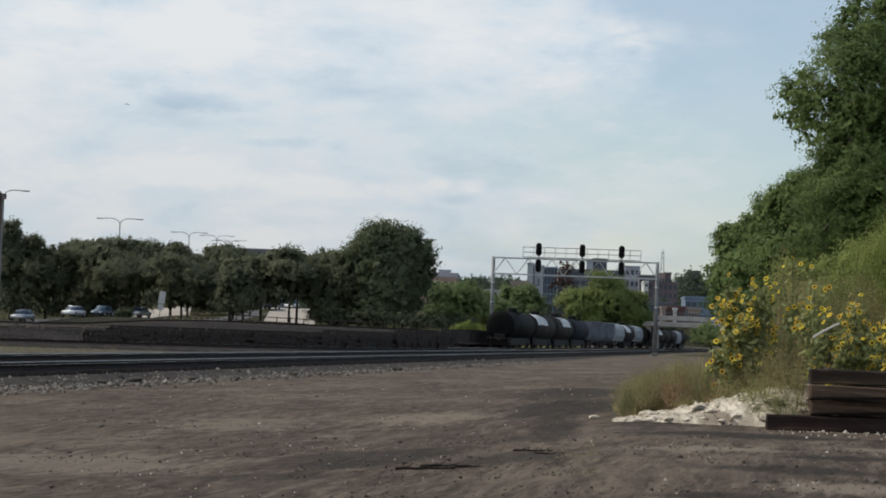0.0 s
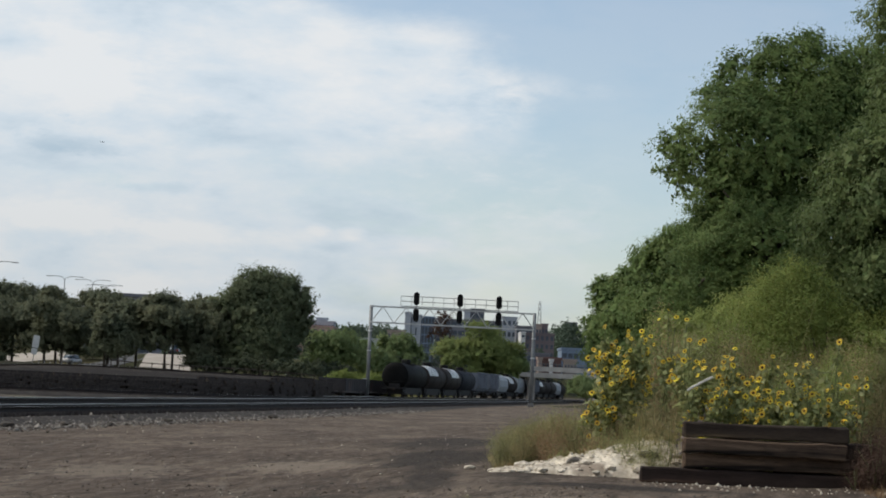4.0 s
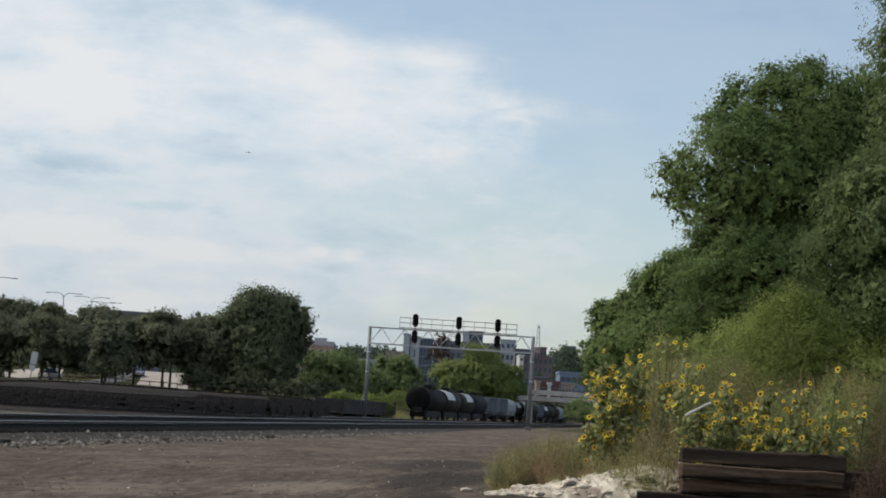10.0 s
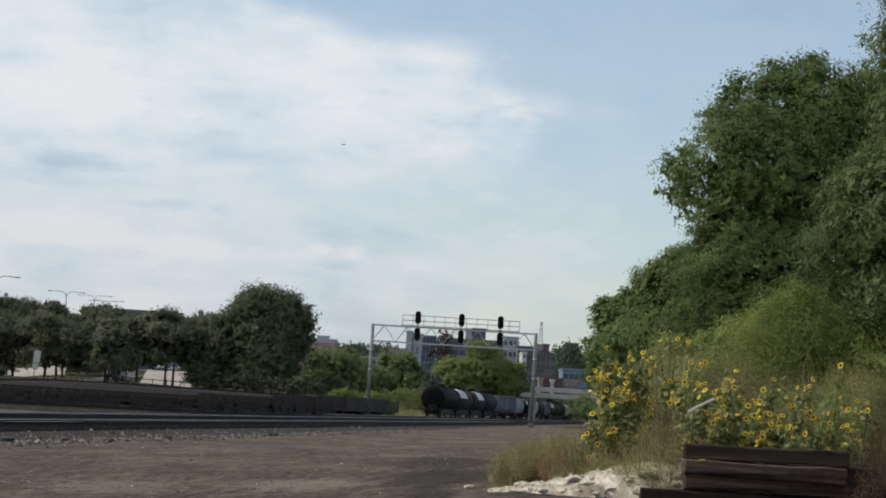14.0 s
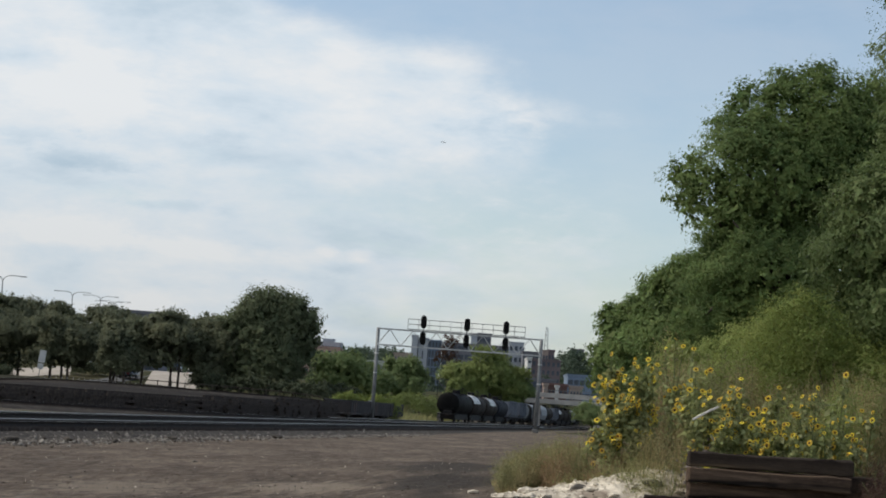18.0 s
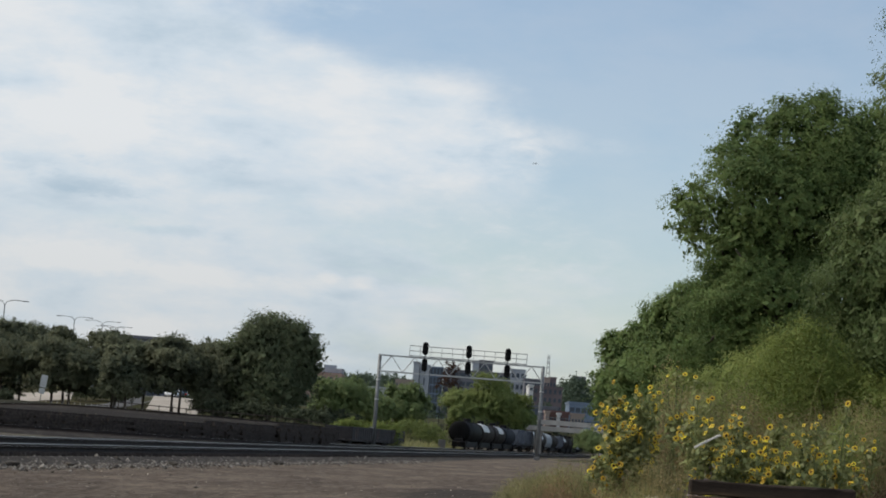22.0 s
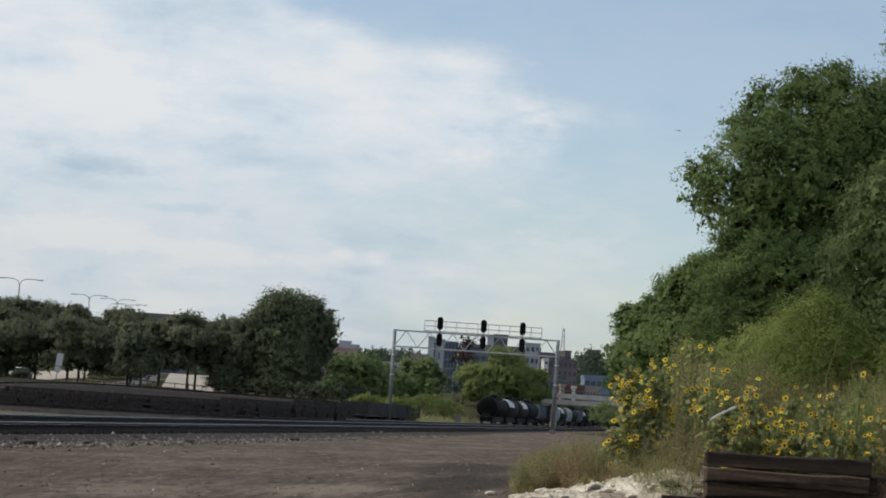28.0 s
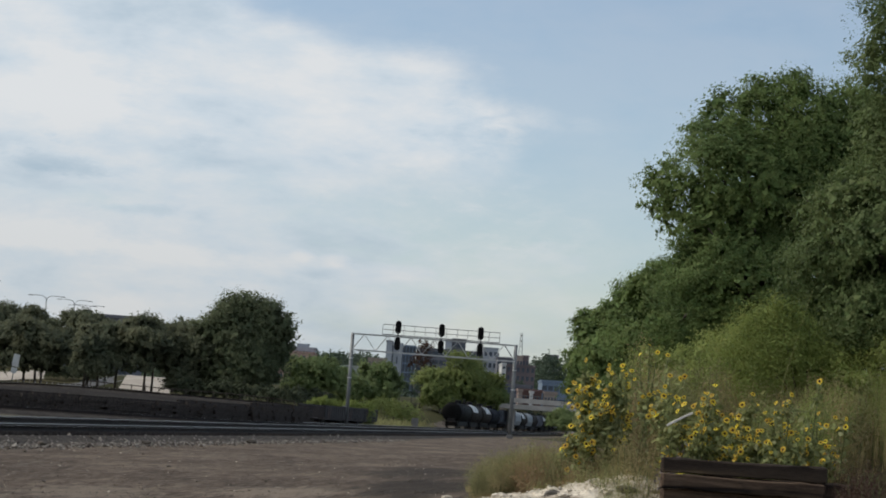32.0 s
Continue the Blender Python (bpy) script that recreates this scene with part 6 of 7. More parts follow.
for i, (x, y, top, w, low) in enumerate(((-79.0, 308, 15.0, 7, 4), (-74.4, 310, 12.8, 10.5, 3.6), (-67.5, 315, 14.7, 9.5, 4.2), (-62.4, 305, 12.4, 11.4, 3.9), (-52.0, 300, 12.1, 11.5, 4.0), (-46.5, 305, 12.4, 11, 4.4),
                                         (-42.3, 287, 11.0, 6.2, 3.4), (-36.6, 290, 13.0, 10.0, 4.2), (-43.5, 312, 13.0, 8, 5), (-30.6, 292, 12.6, 10.0, 2.6), (-26.4, 296, 11.6, 9.0, 2.2), (-56, 318, 13.2, 9, 6.5), (-33.5, 318, 13.4, 9, 5.5), (-62, 316, 13.4, 9, 6.5), (-49.5, 322, 13.8, 10, 6.8), (-70, 318, 13.6, 9, 6), (-39.5, 322, 13.6, 9, 6), (-32.0, 301, 13.9, 8, 4.5), (-28.3, 303, 14.0, 7, 4.5), (-55.5, 306, 12.9, 7, 5))):
    street_tree(x, y, top, w, low, 20 + i)
poplar = [(bx * 1.06 + 0.3, dy, bz * 1.02, r * 1.04, r, r * q) for bx, dy, bz, r, q in ((0, 0, 4.6, 4.6, 0.95), (-0.8, 0, 8.4, 3.9, 0.9), (-1.7, 0.2, 11.5, 2.1, 1.0), (-0.7, -0.3, 12.2, 1.4, 1.0), (1.1, 0, 12.1, 1.1, 1.0), (1.9, 0, 10.6, 2.3, 0.95), (3.6, 0.3, 8.6, 2.0, 0.95), (-3.8, 0.2, 7.0, 1.9, 0.95), (3.7, -0.2, 5.4, 1.9, 0.95), (-4.1, 0, 4.2, 2.0, 0.95), (3.5, 0, 11.7, 0.9, 1.0), (4.6, 0, 10.4, 0.8, 1.1), (4.9, 0.1, 8.9, 0.9, 1.1), (4.9, 0, 7.2, 1.0, 0.9), (-4.6, 0, 8.6, 1.9, 1.0), (-3.2, 0.2, 10.4, 1.7, 1.0))]
tree("tree", -23.7, 290, poplar, 2.4, 0.4, 44000, 0.3, M["leaf_poplar"], "tall dark poplar at the end of the tree row", 1.3, 9, "street trees", 0.45, wisps=10, rise=0.45)
for i, (x, y, top, w, low, mt) in enumerate(((-16.0, 330, 10.2, 7.5, 1.4, "leaf_far_green"), (-11.6, 338, 8.6, 5.5, 1.4, "leaf_far_green"), (-7.0, 345, 10.2, 6.6, 1.6, "leaf_far_green"), (8.2, 411, 14.6, 12.6, 2.2, "leaf_olive"), (12.6, 413, 11.8, 6.8, 2.4, "leaf_olive"), (14.6, 414, 8.6, 4.6, 4.8, "leaf_far_green"), (3.8, 409, 9.8, 6.8, 2.2, "leaf_olive"), (27.0, 396, 4.8, 6, 0.6, "leaf_far_green"), (32.0, 400, 4.6, 7, 0.6, "leaf_far_green"))):
    street_tree(x, y, top, w, low, 60 + i, mt, 66000 if w > 11 else 36000, "rounded green tree behind the tracks")
tree("tree", 0.2, 412, blob_set(9, 3.2, 3, 4.5, 9.6, 77), 3.0, 0.2, 2600, 0.2, M["leaf_rust"], "thin reddish-brown tree with sparse leaves", 0.6, 8, "street trees", 0.4, wisps=3)
for i, (x, y, top, w) in enumerate(((-11.2, 268, 3.5, 4.6), (-7.6, 268, 3.8, 3.4), (-5.6, 330, 4.6, 5.5), (-2.2, 333, 4.2, 4.2), (-57.0, 281, 3.5, 1.8))):
    z0 = gz(x, y)
    sp = [(x, 0, z0 + (top - z0) * 0.5, (top - z0) * 0.62), (x - w * 0.28, 0.3, z0 + (top - z0) * 0.45, (top - z0) * 0.5), (x + w * 0.28, -0.2, z0 + (top - z0) * 0.42, (top - z0) * 0.5)]
    shrub(x, y, sp, 5000, 0.24, M["leaf_mid" if y < 270 else "leaf_hedge" if x < -50 else "leaf_olive"], "rounded green bush beyond the tracks", 0.5, "far bushes")
for i, (x, y, top, w) in enumerate(((-57.0, 338, 5.6, 4), (-54.0, 340, 5.8, 4), (-51.2, 340, 5.6, 4), (-33.0, 300, 4.6, 5), (-29.5, 296, 4.4, 5), (-26, 294, 4.6, 5), (-20, 286, 4.4, 6), (-68, 310, 5.2, 5), (-72, 308, 5, 5), (-77, 306, 5, 5), (-64.5, 309, 4.8, 4), (-16.5, 300, 4.6, 5), (-29.0, 285, 4.7, 5), (-25.0, 284, 5.0, 5.5), (-21.0, 284, 4.7, 5), (-17.2, 283, 4.5, 5), (-13.8, 290, 4.6, 5)) + tuple((-88.0 + 3.3 * k, 312 + (k * 7) % 4, 6.4 + 0.5 * ((k * 5) % 3), 5) for k in range(9))):
    z0 = gz(x, y)
    sp = [(x, 0, z0 + (top - z0) * 0.5, (top - z0) * 0.62), (x - w * 0.28, 0.3, z0 + (top - z0) * 0.45, (top - z0) * 0.55), (x + w * 0.28, -0.2, z0 + (top - z0) * 0.42, (top - z0) * 0.55)]
    shrub(x, y, sp, 3000, 0.28, M["leaf_hedge"], "dark green hedge bush below the street trees", 0.5, "hedge bushes")


# ---- road, pavement, sign and fence beyond the tracks ----
def sheet(name, poly, lift, mt, label, category, nx=24, ny=12):
    """A paved sheet between two edge lines of (x, y), laid on the ground."""
    (a0, a1), (b0, b1) = poly
    v = []
    for j in range(ny + 1):
        for i in range(nx + 1):
            p = Vector(a0).lerp(Vector(a1), i / nx).lerp(Vector(b0).lerp(Vector(b1), i / nx), j / ny)
            v.append((p.x, p.y, gz(p.x, p.y) + lift))
    idx = np.arange((nx + 1) * (ny + 1)).reshape(ny + 1, nx + 1)
    f = np.stack([idx[:-1, :-1], idx[:-1, 1:], idx[1:, 1:], idx[1:, :-1]], -1).reshape(-1, 4)
    return tagged(finish(name, mesh_of(name, v, f), mt), label, category, kind="structure")


sheet("pavement", (((-67.0, 329), (-58.2, 338)), ((-69.4, 352), (-60.2, 352))), 0.05, M["pave"], "pale concrete parking area rising behind the street trees", "pavement")
sheet("pavement", (((-45.6, 331), (-37.4, 327)), ((-49.6, 376), (-41.6, 376))), 0.05, M["pave"], "pale concrete drive rising behind the street trees", "pavement")


def road_at(rel, lane=0.0):
    """A place on the road by its bearing from the road sign."""
    d = float(np.interp(rel, (-900, -250, 0, 115, 200, 240, 300), (150, 256, 304, 326, 348, 367, 430))) + lane
    x = (-0.1874 + rel / 3853.0) * d
    return Vector((x, d, gz(x, d)))


rv, rels = [], list(range(-900, 301, 20))
for r in rels:
    for ln in (-3.5, 9.0):
        p = road_at(r, ln)
        rv.append((p.x, p.y, p.z + 0.06))
rf = [(2 * i, 2 * i + 2, 2 * i + 3, 2 * i + 1) for i in range(len(rels) - 1)]
tagged(finish("road", mesh_of("road", rv, rf), M["asphalt"]), "grey asphalt road behind the tracks", "road", kind="structure")

sg = thing("road_sign", pose(-53.0, 284, gz(-53.0, 284), 0, 7, 0), "pale rectangular road sign seen from the back on a post", "road sign")
bm = bmesh.new()
box(bm, 0, 0, 1.7, 0.09, 0.09, 3.4)
part("post", bm, M["galv"], sg)
bm = bmesh.new()
box(bm, 0, -0.06, 2.75, 0.85, 0.03, 1.6, 0.01)
part("panel", bm, M["galv_pale"], sg, "pale aluminium sign panel")
bm = bmesh.new()
box(bm, 0, -0.06, 1.45, 0.75, 0.03, 0.75, 0.01)
part("panel", bm, M["galv_pale"], sg, "smaller pale sign panel")


def fence_run(x0, y0, x1, y1, n, name, label, mt, h):
    root = thing(name, Matrix(), label, "fence" if name == "fence" else "guard rail")
    a, b = Vector((x0, y0, 0)), Vector((x1, y1, 0))
    bm0 = bmesh.new()
    box(bm0, 0, 0, h / 2, 0.1, 0.1, h)
    me = bpy.data.meshes.new("post")
    bm0.to_mesh(me)
    bm0.free()
    me.materials.append(mt)
    for i in range(n):
        p = a.lerp(b, i / (n - 1))
        ob = new("post", me)
        ob.parent = root
        ob.location = (p.x, p.y, gz(p.x, p.y))
    for i in range(n - 1):
        p, q = a.lerp(b, i / (n - 1)), a.lerp(b, (i + 1) / (n - 1))
        bm = bmesh.new()
        tube(bm, (p.x, p.y, gz(p.x, p.y) + h * 0.85), (q.x, q.y, gz(q.x, q.y) + h * 0.85), 0.05, seg=6)
        part("rail", bm, M["tie_old"], root)
    return root


fence_run(-52, 283, -34, 287, 26, "guard_rail", "low grey guard rail with pale posts along the road", M["footing"], 0.28)
fence_run(-42, 279, -16, 281, 16, "fence", "low dark post-and-rail fence beside the track", M["bark"], 1.0)


def street_lamp(x, y, top, arm, label="tall grey street lamp with two curved arms"):
    z0 = gz(x, y)
    h = top - z0
    root = thing("street_lamp", pose(x, y, z0), label, "street lamp", "street lamps")
    bm = bmesh.new()
    tube(bm, (0, 0, 0), (0, 0, h - 0.8), 0.12, 0.08, 8)
    part("pole", bm, M["galv"], root)
    for s in (-1, 1):
        bm = bmesh.new()
        pts = [(0, h - 0.8), (0.12 * arm, h - 0.3), (0.35 * arm, h - 0.02), (0.7 * arm, h + 0.02), (arm, h - 0.03)]
        for (xa, za), (xb, zb) in zip(pts, pts[1:]):
            tube(bm, (s * xa, 0, za), (s * xb, 0, zb), 0.06, 0.05, 6)
        am = part("arm", bm, M["galv"], root)
        bm = bmesh.new()
        box(bm, s * (arm + 0.4), 0, h - 0.05, 1.0, 0.35, 0.14, 0.04)
        part("luminaire", bm, M["galv"], am)
    return root


street_lamp(-68.2, 330, 17.6, 2.7)
street_lamp(-73.1, 420, 19.7, 2.7)
street_lamp(-80.5, 500, 22.6, 3.2)
street_lamp(-100.5, 640, 27.0, 3.4)
street_lamp(-86.5, 560, 24.0, 3.2)
street_lamp(-67.6, 258, 17.1, 2.3)


# ---- vehicles ----
def vehicle(name, label, paint, suv):
    """Along +y: a body with shoulders, a glazed cabin, wheels and lights."""
    root = thing(name, Matrix(), label, name if name != "suv" else "car", "cars on the road")
    L, W = (4.75, 1.9) if suv else (4.6, 1.8)
    zb, zs, zt = (0.35, 1.0, 1.75) if suv else (0.28, 0.85, 1.43)

    def lofted(rows, mt, nm, parent, lab=""):
        bm = bmesh.new()
        rings = [[bm.verts.new((sx * w, y, z)) for sx, z in ((-1, z0), (-1, z1), (1, z1), (1, z0))] for y, w, z0, z1 in rows]
        for a, b in zip(rings, rings[1:]):
            for i in range(4):
                bm.faces.new((a[i], a[(i + 1) % 4], b[(i + 1) % 4], b[i]))
        bm.faces.new(rings[0])
        bm.faces.new(rings[-1])
        bmesh.ops.recalc_face_normals(bm, faces=bm.faces)
        bmesh.ops.bevel(bm, geom=bm.edges[:], offset=0.05, segments=2, affect="EDGES")
        return part(nm, bm, mt, parent, lab, smooth=True)

    w = W / 2
    body = lofted([(-L / 2, w * 0.88, zb + 0.1, zs - 0.06), (-L / 2 + 0.3, w, zb, zs), (L / 2 - 1.2, w, zb, zs), (L / 2 - 0.25, w * 0.95, zb, zs - 0.1), (L / 2, w * 0.82, zb + 0.1, zs - 0.25)], paint, "body", root)
    y0 = -L / 2 + (0.12 if suv else 0.55)
    y1 = L / 2 - 1.15
    lofted([(y0, w * 0.86, zs - 0.05, zs), (y0 + (0.25 if suv else 0.55), w * 0.78, zs - 0.05, zt - 0.06), (y1 - 0.85, w * 0.78, zs - 0.05, zt - 0.06), (y1, w * 0.86, zs - 0.05, zs)], M["glass"], "glazing", root, "dark tinted glazing")
    lofted([(y0 + (0.2 if suv else 0.5), w * 0.77, zt - 0.12, zt - 0.03), (y0 + 0.9, w * 0.78, zt - 0.1, zt), (y1 - 0.9, w * 0.77, zt - 0.12, zt - 0.02)], paint, "roof", root)
    for sx in (-1, 1):
        for y in (-L / 2 + 0.85, L / 2 - 0.9):
            bm = bmesh.new()
            tube(bm, (sx * (w - 0.22), y, 0.33), (sx * (w + 0.01), y, 0.33), 0.33, seg=16)
            tyre = part("wheel", bm, M["rubber"], root)
            bm = bmesh.new()
            tube(bm, (sx * (w - 0.1), y, 0.33), (sx * (w + 0.02), y, 0.33), 0.2, seg=10)
            part("rim", bm, M["car_silver"], tyre)
        bm = bmesh.new()
        box(bm, sx * (w - 0.25), -L / 2 - 0.01, zs - 0.15, 0.35, 0.06, 0.18, 0.02)
        part("tail_light", bm, M["lens_red"], body)
        bm = bmesh.new()
        box(bm, sx * (w - 0.3), L / 2 - 0.03, zs - 0.3, 0.36, 0.1, 0.14, 0.02)
        part("headlight", bm, M["white"], body)
    bm = bmesh.new()
    box(bm, 0, -L / 2 - 0.02, zb + 0.18, W * 0.8, 0.1, 0.2, 0.03)
    part("bumper", bm, paint, body)
    return root


CARS = []
for name, label, paint, suv, keys, lane in (
    ("car", "silver car driving on the road behind the tracks", "car_silver", False, ((-3, -60), (0, -243), (0.5, -270), (3, -420), (6, -700)), 5),
    ("car", "white car driving on the road behind the tracks", "car_white", False, ((-3, 30), (0, -151), (0.5, -187), (3, -360), (7, -700)), 5),
    ("car", "pale blue car driving on the road behind the tracks", "car_blue", False, ((-3, 60), (0, -99), (0.5, -120), (1, -145), (4, -330), (8, -700)), 5),
    ("car", "white car driving on the road behind the tracks", "car_white", False, ((-3, 90), (0, -32), (0.5, -52), (1, -67), (1.5, -87), (2, -109), (2.5, -126), (6, -330), (10, -700)), 5),
    ("car", "silver car driving on the road behind the tracks", "car_silver", False, ((0, -800), (3.5, -260), (5.5, -20), (6, 11), (6.5, 48), (7, 80), (7.5, 107), (8, 130), (9.5, 179), (10.5, 198), (13, 235), (16, 280)), 0),
    ("suv", "white sport utility car driving away on the road", "car_white", True, ((0, -880), (7, -260), (9.5, -11), (10, 38), (10.5, 82), (11, 115), (11.5, 139), (12.5, 188), (13, 202), (13.5, 213), (16, 245), (19, 290)), 0),
    ("suv", "dark sport utility car driving away on the road", "car_dark", True, ((0, -890), (8.5, -260), (11, -15), (11.5, 29), (12, 59), (12.5, 93), (13, 118), (13.5, 133), (16, 205), (18, 245), (21, 290)), 0),
    ("suv", "black sport utility car driving away on the road", "car_dark", True, ((0, -895), (13, -260), (15.5, -20), (16, 30), (16.5, 71), (17, 111), (17.5, 127), (18, 162), (19, 199), (20, 223), (21, 241), (25, 295)), 0),
    ("car", "white car driving on the road behind the tracks", "car_white", False, ((0, 299), (18, 280), (22, 235), (25, 110), (27.5, -31), (28, -59), (28.5, -84), (29, -116), (29.5, -150), (32, -330)), 5),
    ("suv", "dark delivery van driving away on the road", "car_dark", True, ((-3, 150), (0, 206), (0.5, 213), (1, 219), (3, 240), (7, 290)), 0),
    ("car", "white car driving on the road behind the tracks", "car_white", False, ((0, 240), (3, 120), (5, 20), (6, -30), (6.5, -36), (7, -45), (7.5, -72), (8, -85), (10, -200), (14, -600)), 5),
):
    CARS.append((vehicle(name, label, M[paint], suv), keys, lane))


# ---- the city behind ----
def building(name, x, y, w, depth, top, base, wall, label, rows=0, cols=0, win=(0.6, 0.55), roof_lip=0.6, turn=0.0, band=False):
    root = thing(name, pose(x, y, base, 0, 0, turn), label, "building")
    h = top - base
    bm = bmesh.new()
    box(bm, 0, depth / 2, h / 2, w, depth, h)
    body = part("wall", bm, wall, root)
    bm = bmesh.new()
    for sx, sy, px, py in ((w + 0.4, 0.4, 0, -0.05), (w + 0.4, 0.4, 0, depth + 0.05), (0.4, depth, -w / 2 - 0.05, depth / 2), (0.4, depth, w / 2 + 0.05, depth / 2)):
        box(bm, px, py, h + roof_lip / 2 - 0.2, sx, sy, roof_lip)
    part("parapet", bm, wall, root)
    if rows:
        me = None
        for r in range(rows):
            for c in range(cols):
                cw, ch = w / cols, h / rows
                if me is None:
                    bm = bmesh.new()
                    box(bm, 0, 0, 0, cw * win[0], 0.2, ch * win[1])
                    me = bpy.data.meshes.new("window")
                    bm.to_mesh(me)
                    bm.free()
                    me.materials.append(M["glass_far"])
                ob = new("window", me)
                ob.parent = root
                ob.location = (-w / 2 + cw * (c + 0.5), -0.06, ch * (r + 0.5))
    return root


building("office_building", -14.0, 900, 2.5, 40, 32.2, 9.0, M["panel_grey"], "pale grey panelled wing of an office building", 0, 0)
building("office_building", -10.5, 902, 3.9, 38, 31.4, 9.0, M["panel_grey"], "pale grey panelled stair wing of the office building", 5, 1, (0.12, 0.7))
building("office_building", -12.5, 906, 0.6, 30, 30.6, 9.0, M["facade_dark"], "dark shadow joint between two office wings", 0, 0)
building("office_building", 14.5, 905, 34, 44, 30.4, 9.0, M["facade_dark"], "dark grey office building with bands of windows", 6, 11, (0.82, 0.5))
building("office_building", -5.6, 902, 5.4, 20, 30.8, 9.0, M["blue_panel"], "blue glass bay of the office building", 6, 4, (0.8, 0.86))
building("office_building", 10.5, 908, 2.6, 18, 34.6, 30.0, M["panel_grey"], "pale end of the plant room on the office roof", 0, 0)
building("office_building", 14.8, 910, 5.6, 18, 35.3, 30.0, M["facade_dark"], "dark plant room on the office roof", 1, 3, (0.7, 0.3))
building("office_building", 28.1, 903, 6.0, 30, 32.4, 9.0, M["panel_grey"], "grey panelled block beside the office building", 5, 3, (0.6, 0.4))
building("office_building", 33.6, 880, 6.6, 20, 28.2, 9.0, M["facade_dark"], "low dark wing at the end of the office building", 5, 4, (0.7, 0.4))
building("brick_building", 36.3, 800, 10.6, 30, 23.4, 8.0, M["brick"], "dark red brick building with rows of windows", 5, 6, (0.5, 0.5))
# pale left ends: sunlit side faces put into the wall colour
building("brick_building", 30.1, 799, 1.6, 28, 23.6, 8.0, M["panel_white"], "white left end of the brick building, coloured as its sunlit face", 6, 1, (0.6, 0.35))
building("brick_building", 37.0, 829, 2.2, 12, 27.6, 20.0, M["tan_wall"], "tan left half of the small rooftop block, coloured as its sunlit face", 1, 2)
building("brick_building", 39.3, 830, 2.4, 12, 27.9, 20.0, M["brick"], "small red brick rooftop block", 1, 2)
building("tower_block", 71.5, 1200, 6.5, 14, 41.2, 25.0, M["facade_dark"], "square dark block on the wooded hill", 4, 3)
building("tower_block", 66.0, 1210, 6, 14, 37.5, 25.0, M["brick"], "low red block on the wooded hill", 2, 3)
building("warehouse", 38.2, 600, 9.6, 20, 14.2, 7.0, M["blue_panel"], "low grey-blue warehouse with a flat roof", 2, 6, (0.8, 0.35))
building("warehouse", 27.8, 640, 9.0, 20, 13.2, 7.0, M["facade_dark"], "low dark warehouse behind the overpass", 2, 5)
building("brick_building", -40.4, 700, 11.4, 20, 19.6, 7.0, M["pink_brick"], "pinkish brick building behind the trees", 4, 5, (0.5, 0.4))
building("brick_building", -38.5, 706, 7.4, 10, 21.3, 18.0, M["panel_grey"], "grey set-back top storey of the brick building", 1, 7, (0.7, 0.4))
building("brick_building", -39.0, 709, 3.4, 5, 22.4, 20.0, M["panel_grey"], "grey rooftop plant box", 0, 0)
building("shop", 28.2, 560, 6.0, 10, 10.7, 6.0, M["shop_red"], "low red-brown shop front beyond the overpass", 1, 6, (0.4, 0.35))
building("shop", 25.6, 557, 1.0, 5, 10.5, 6.0, M["tan_wall"], "small tan kiosk beyond the overpass", 0, 0)
building("shop", 28.5, 557, 0.8, 3, 10.2, 6.0, M["panel_white"], "small white hut beyond the overpass", 0, 0)
building("shop", 33.4, 558, 3.2, 6, 10.4, 6.0, M["tan_wall"], "low tan shop front beyond the overpass", 1, 4, (0.5, 0.5))
building("tan_building", -17.0, 820, 6.5, 20, 22.4, 8.0, M["tan_wall"], "tan building with small windows on the slope", 4, 5, (0.4, 0.4))
building("tan_building", -24.0, 760, 12.0, 15, 17.6, 8.0, M["shed"], "long low grey-roofed shed among trees", 1, 6, (0.6, 0.4))
building("flat_roof_building", -62.5, 420, 12.5, 20, 16.6, 3.0, M["facade_dark"], "dark flat-roofed building behind the street trees", 3, 6)
building("brick_tower", -70.5, 262, 2.4, 3, 16.6, 2.0, M["tower_brick"], "tall narrow red brick tower by the road", 0, 0)

# overpass with its parapet, piers and street lights
ov = thing("overpass", pose(26, 425, 0), "long pale concrete road bridge over the tracks", "bridge")
for nm, z, dz, dy, mt in (("deck", 5.2, 0.9, 9, "concrete"), ("parapet", 6.4, 0.9, 0.35, "concrete"), ("parapet", 7.4, 0.12, 0.12, "galv")):
    bm = bmesh.new()
    box(bm, 14.5, 0 if dy > 1 else -4.4, z, 53 if dz > 0.5 else 52, dy, dz)
    part(nm, bm, M[mt], ov)
for px in (-8, 4, 17, 30):
    bm = bmesh.new()
    box(bm, px, 0, 2.3, 1.2, 7, 5.2)
    part("pier", bm, M["concrete"], ov)
for x, z in ((-3.8, 8.3), (3.9, 8.0), (-1.5, 8.5)):
    lt = thing("street_lamp", pose(x, 418, gz(x, 418)), "short street lamp with a white globe", "street lamp", "globe lamps")
    bm = bmesh.new()
    tube(bm, (0, 0, 0), (0, 0, z - gz(x, 418)), 0.08, 0.06, 6)
    part("pole", bm, M["black"], lt)
    bm = bmesh.new()
    bmesh.ops.create_uvsphere(bm, u_segments=12, v_segments=8, radius=0.3)
    bmesh.ops.translate(bm, vec=(0, 0, z - gz(x, 418)), verts=bm.verts)
    part("globe", bm, M["white"], lt, smooth=True)
mastz = 46.0
mast = thing("radio_mast", pose(67.0, 1500, mastz - 6), "pale steel lattice mast on the hill", "mast")
